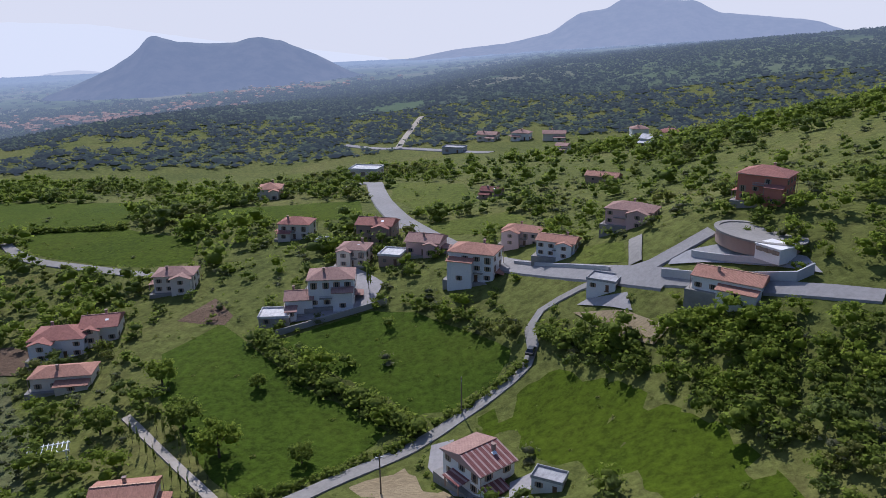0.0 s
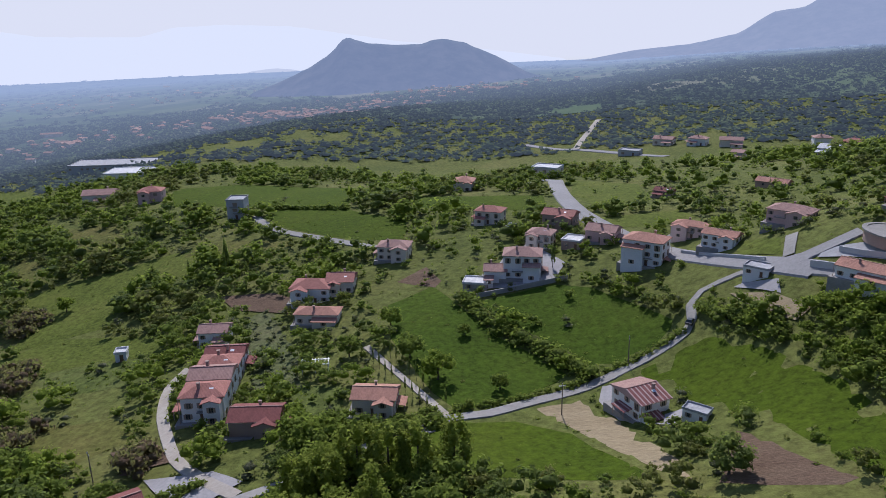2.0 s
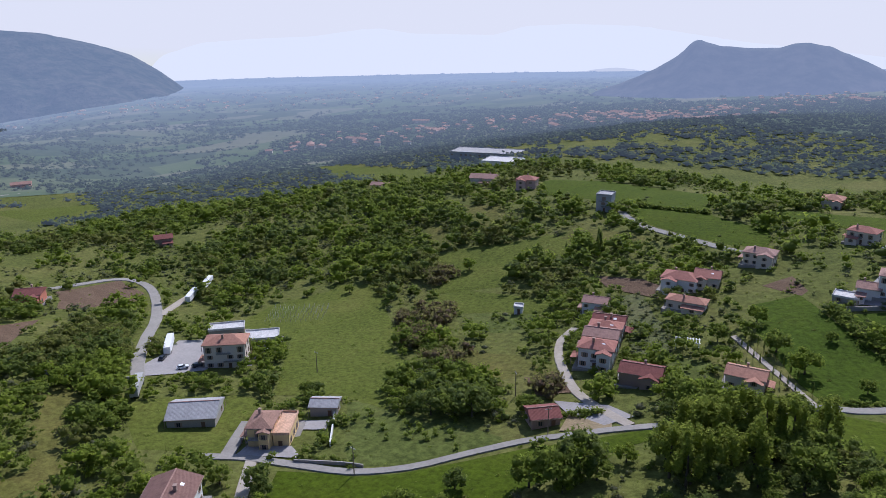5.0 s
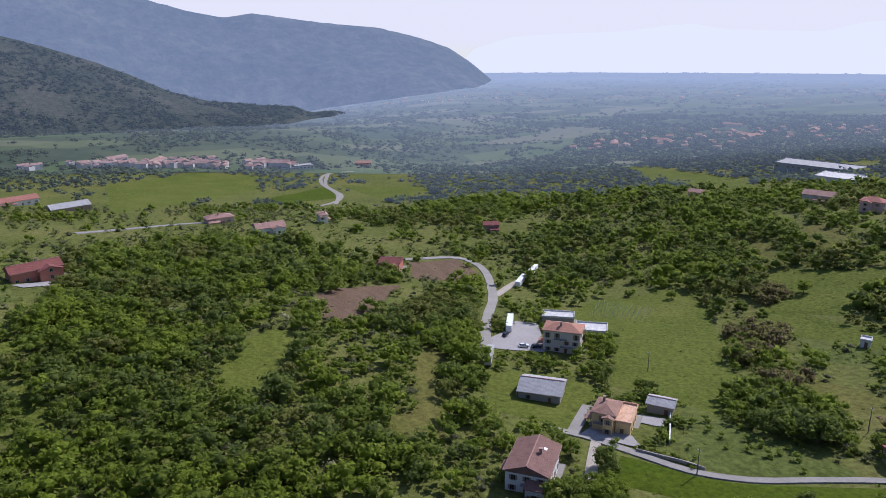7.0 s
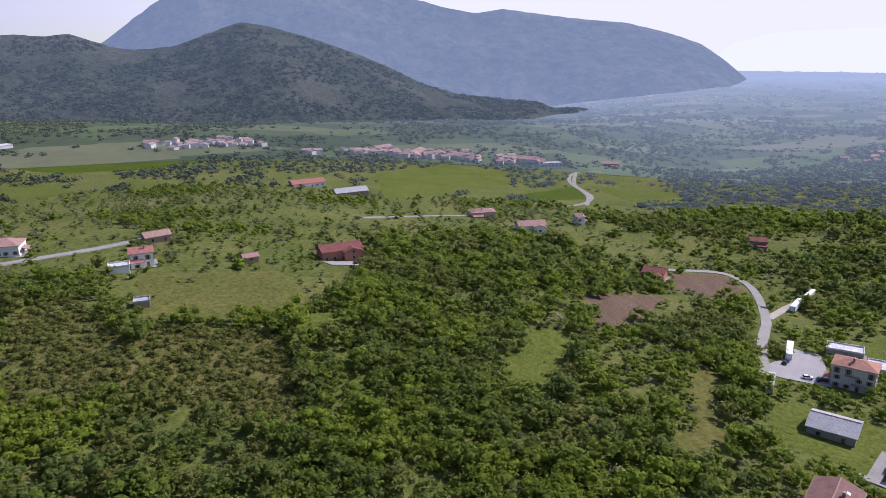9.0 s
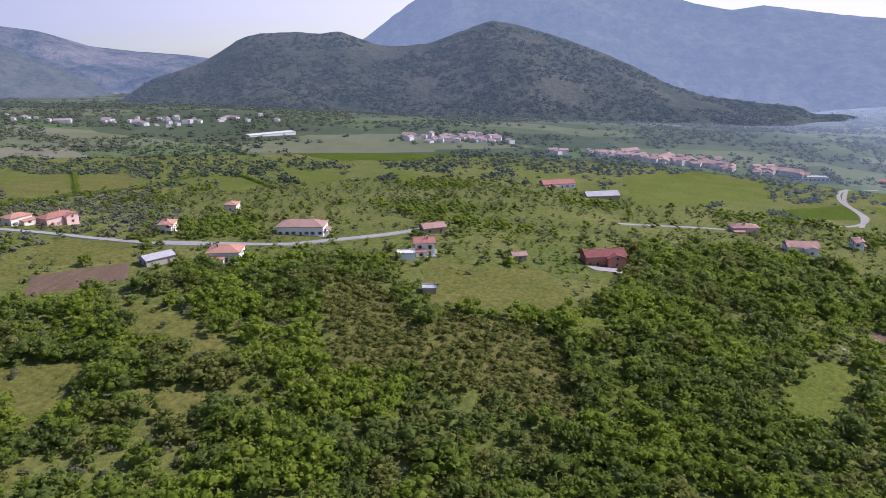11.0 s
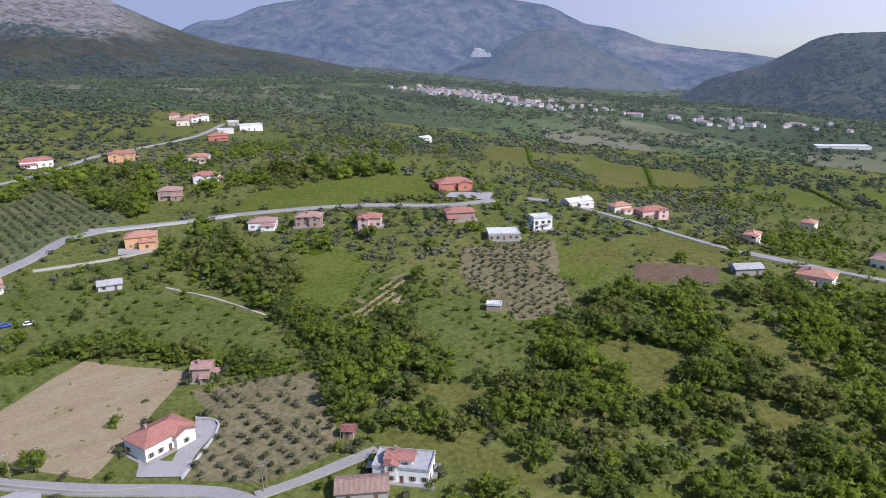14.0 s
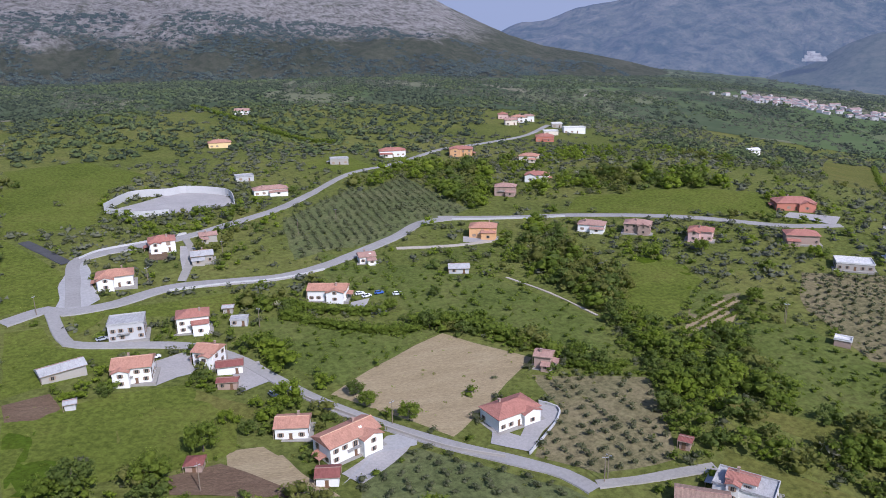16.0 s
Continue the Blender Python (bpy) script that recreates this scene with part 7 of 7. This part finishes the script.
def pergola(x, y):
    top = new("pergola")
    top.matrix_basis = pose(x, y, height(x, y), 0, 0, 20)
    for u in (-3.5, 0, 3.5):
        for v in (-1.6, 1.6):
            part("post", SHARED.setdefault("ppost", join("post", [((0, 0, 1.2), (0.22, 0.22, 2.6))], WHITEPAINT)), top, pose(u, v, 0))
    for v in (-1.6, 1.6):
        part("beam", SHARED.setdefault("pbeam", join("beam", [((0, 0, 2.55), (8.0, 0.2, 0.25))], WHITEPAINT)), top, pose(0, v, 0))
    for k in range(9):
        part("rafter", SHARED.setdefault("praft", join("rafter", [((0, 0, 2.75), (0.14, 4.0, 0.18))], WHITEPAINT)), top, pose(-3.6 + k * 0.9, 0, 0))
    return tagged(top, "white-painted garden pergola on a lawn", "pergola")


# single trees: place, height
lone_tree(-42.6, 149.6, 4)
lone_tree(-44.6, 125.1, 9)
lone_tree(-55.1, 135.6, 8)
lone_tree(-66.3, 154.4, 7)
lone_tree(-28.0, 122.9, 5)
lone_tree(-73.2, 136.5, 7)
lone_tree(19.0, 75.1, 8)
lone_tree(-67.5, 89.5, 9)
lone_tree(-61.7, 93.2, 8)
lone_tree(-63.2, 85.4, 9)
lone_tree(-208.3, 184.3, 7)
lone_tree(-266.9, 131.0, 4)
lone_tree(-250.0, 143.0, 5)
lone_tree(-76.4, 37.9, 11)
lone_tree(-74.2, 44.7, 12)
lone_tree(-82.0, 35.1, 9)
lone_tree(-97.2, 27.0, 6)
lone_tree(-139.7, 2.9, 7)
lone_tree(-149.5, -1.2, 6)
lone_tree(-184.5, 40.8, 4)
lone_tree(-174.0, 48.9, 5)
lone_tree(48.5, -382.5, 10)
lone_tree(-1.1, -393.8, 6)
lone_tree(0.6, -401.7, 6)
lone_tree(-11.1, -381.6, 7)
lone_tree(22.1, -402.9, 9)
lone_tree(61.5, -369.3, 10)
lone_tree(79.6, -371.0, 10)
lone_tree(41.4, -396.3, 5)
lone_tree(-78.0, -397.4, 8)
lone_tree(-111.5, -424.0, 8)
lone_tree(-38.4, -441.0, 8)
lone_tree(-28.3, -460.5, 6)
lone_tree(-87.6, -358.8, 8)
lone_tree(35.8, -388.3, 5)
lone_tree(-50.5, -467.9, 5)
lone_tree(-58.9, -438.8, 6)
lone_tree(-160.0, -324.6, 12)
lone_tree(-183.3, -287.1, 11)
lone_tree(-162.0, -308.2, 9)
lone_tree(-217.4, -300.9, 10)
lone_tree(-272.8, -347.8, 6)
lone_tree(-227.7, -437.5, 7)
lone_tree(-171.2, -413.4, 7)
lone_tree(-186.3, -466.0, 8)
poplar(-50.8, 48.1, 16)
poplar(-51.9, 65.2, 16)
poplar(-48.3, 74.1, 16)
poplar(-42.2, 74.6, 15)
poplar(-36.4, 75.1, 15)
poplar(-55.1, 63.4, 16)
poplar(-30.4, 79.7, 14)
poplar(-55.6, 51.1, 15)
poplar(-45.6, 53.5, 15)
poplar(-40.4, 59.3, 15)
conifer(-179.0, 199.9, 11)
conifer(-170.2, 211.3, 7)
conifer(-151.2, 208.8, 15)
conifer(-139.9, 203.7, 8)
conifer(-178.9, 196.3, 9)
conifer(-174.0, 48.9, 5)
conifer(-182.9, 39.1, 7)
conifer(-183.6, 41.6, 7)
conifer(-156.5, 217.6, 13)
conifer(-179.7, 201.5, 9)
conifer(-20.8, 190.5, 9)
# poles, cars, lorries and walls
utility_pole(-186.1, 64.3)
utility_pole(-124.1, 20.6)
utility_pole(-91.2, 59.4)
utility_pole(-113.0, 77.8)
utility_pole(-161.9, 21.6)
utility_pole(50.2, -363.7)
utility_pole(-51.7, -335.9)
utility_pole(23.6, -459.7)
utility_pole(63.0, -507.7)
utility_pole(30.7, -534.9)
utility_pole(-8.8, -560.6)
utility_pole(-168.5, -393.8)
utility_pole(101.6, -483.4)
utility_pole(-32.1, -576.0)
utility_pole(-168.5, -394.6)
utility_pole(-5.6, -381.2)
utility_pole(-50.3, -335.3)
utility_pole(-11.8, 111.6)
utility_pole(3.2, 132.9)
car(18.4, 142.2, 69, "black")
car(-226.3, 37.4, 65, "white")
car(-224.2, 42.0, 75, "black")
car(-240.0, 37.9, 125, "black")
car(-20.4, -478.6, -170, "white")
car(-22.6, -475.6, -170, "white")
car(-28.4, -477.1, 177, "blue")
car(-35.5, -473.8, 176, "white")
car(78.2, -459.6, -164, "grey")
car(61.0, -442.9, -169, "white")
car(-217.3, 67.8, 82, "white")
car(-107.0, 200.6, -1, "white")
car(25.9, -408.4, 110, "grey")
trailer(-248.9, 46.1, 142, 13.6, "white")
trailer(-313.2, 97.4, 130, 13.6, "white")
trailer(-328.0, 116.1, 128, 13.6, "white")
trailer(-218.0, 15.8, 141, 12.3, "grey")
trailer(-249.1, 71.9, 50, 10.3, "white")
garden_wall(1.6, "stone", [(-43.2, 172.1), (-30.0, 176.7), (-15.2, 181.4)])
garden_wall(1.2, "concrete", [(91.8, -540.8), (83.2, -550.7), (63.9, -559.7), (45.5, -569.6)])
garden_wall(1.0, "concrete", [(55.0, -500.0), (32.2, -502.8), (8.1, -503.9), (-12.0, -509.9)])
garden_wall(1.2, "stone", [(16.5, -404.5), (8.1, -393.2), (-5.2, -377.0), (-17.7, -363.0), (-30.2, -353.9)])
garden_wall(4.5, "concrete", [(85.4, -616.2), (72.0, -641.9), (52.0, -645.2), (42.4, -650.4), (20.4, -640.6), (17.3, -621.0)])
garden_wall(3.0, "concrete", [(52.8, -605.5), (69.7, -603.9), (85.3, -614.0)])
garden_wall(1.2, "concrete", [(18.8, 184.0), (28.2, 169.9), (37.2, 155.0)])
garden_wall(2.0, "concrete", [(44.9, 142.3), (52.1, 133.1), (63.4, 123.8), (66.6, 124.2)])
garden_wall(1.5, "concrete", [(51.2, 143.5), (55.4, 137.2), (62.2, 130.0)])
garden_wall(1.2, "concrete", [(-257.3, -0.5), (-238.7, 10.5), (-227.9, 21.2)])
garden_wall(1.0, "stone", [(-142.6, 16.8), (-131.1, 22.5), (-124.7, 24.4)])
garden_wall(1.0, "concrete", [(-37.4, -353.3), (-53.5, -366.6), (-56.7, -372.6), (-52.9, -377.7)])
garden_wall(1.5, "white", [(-164.4, 50.0), (-161.2, 49.5), (-141.0, 28.2)])
garden_wall(1.0, "concrete", [(-96.1, -566.0), (-127.0, -557.1), (-157.0, -545.9)])
cypress_row((-36.8, 105.6), (-70.5, 142.2))
round_hall(62.8, 139.3)
pergola(-80.2, 128.6)
# a hatched row of vine posts on the meadow
posts = [((u * 2.2 + 0.2 * v, v * 3.0, 0.8), (0.12, 0.12, 1.9)) for u in range(12) for v in range(7)]
vines = new("vine_posts", join("vine_posts", posts, WHITEPAINT))
vines.matrix_basis = pose(VINE[0], VINE[1], height(*VINE), 0, 0, 40)
tagged(vines, "rows of pale vine posts on the meadow", "vine posts", kind="stuff")
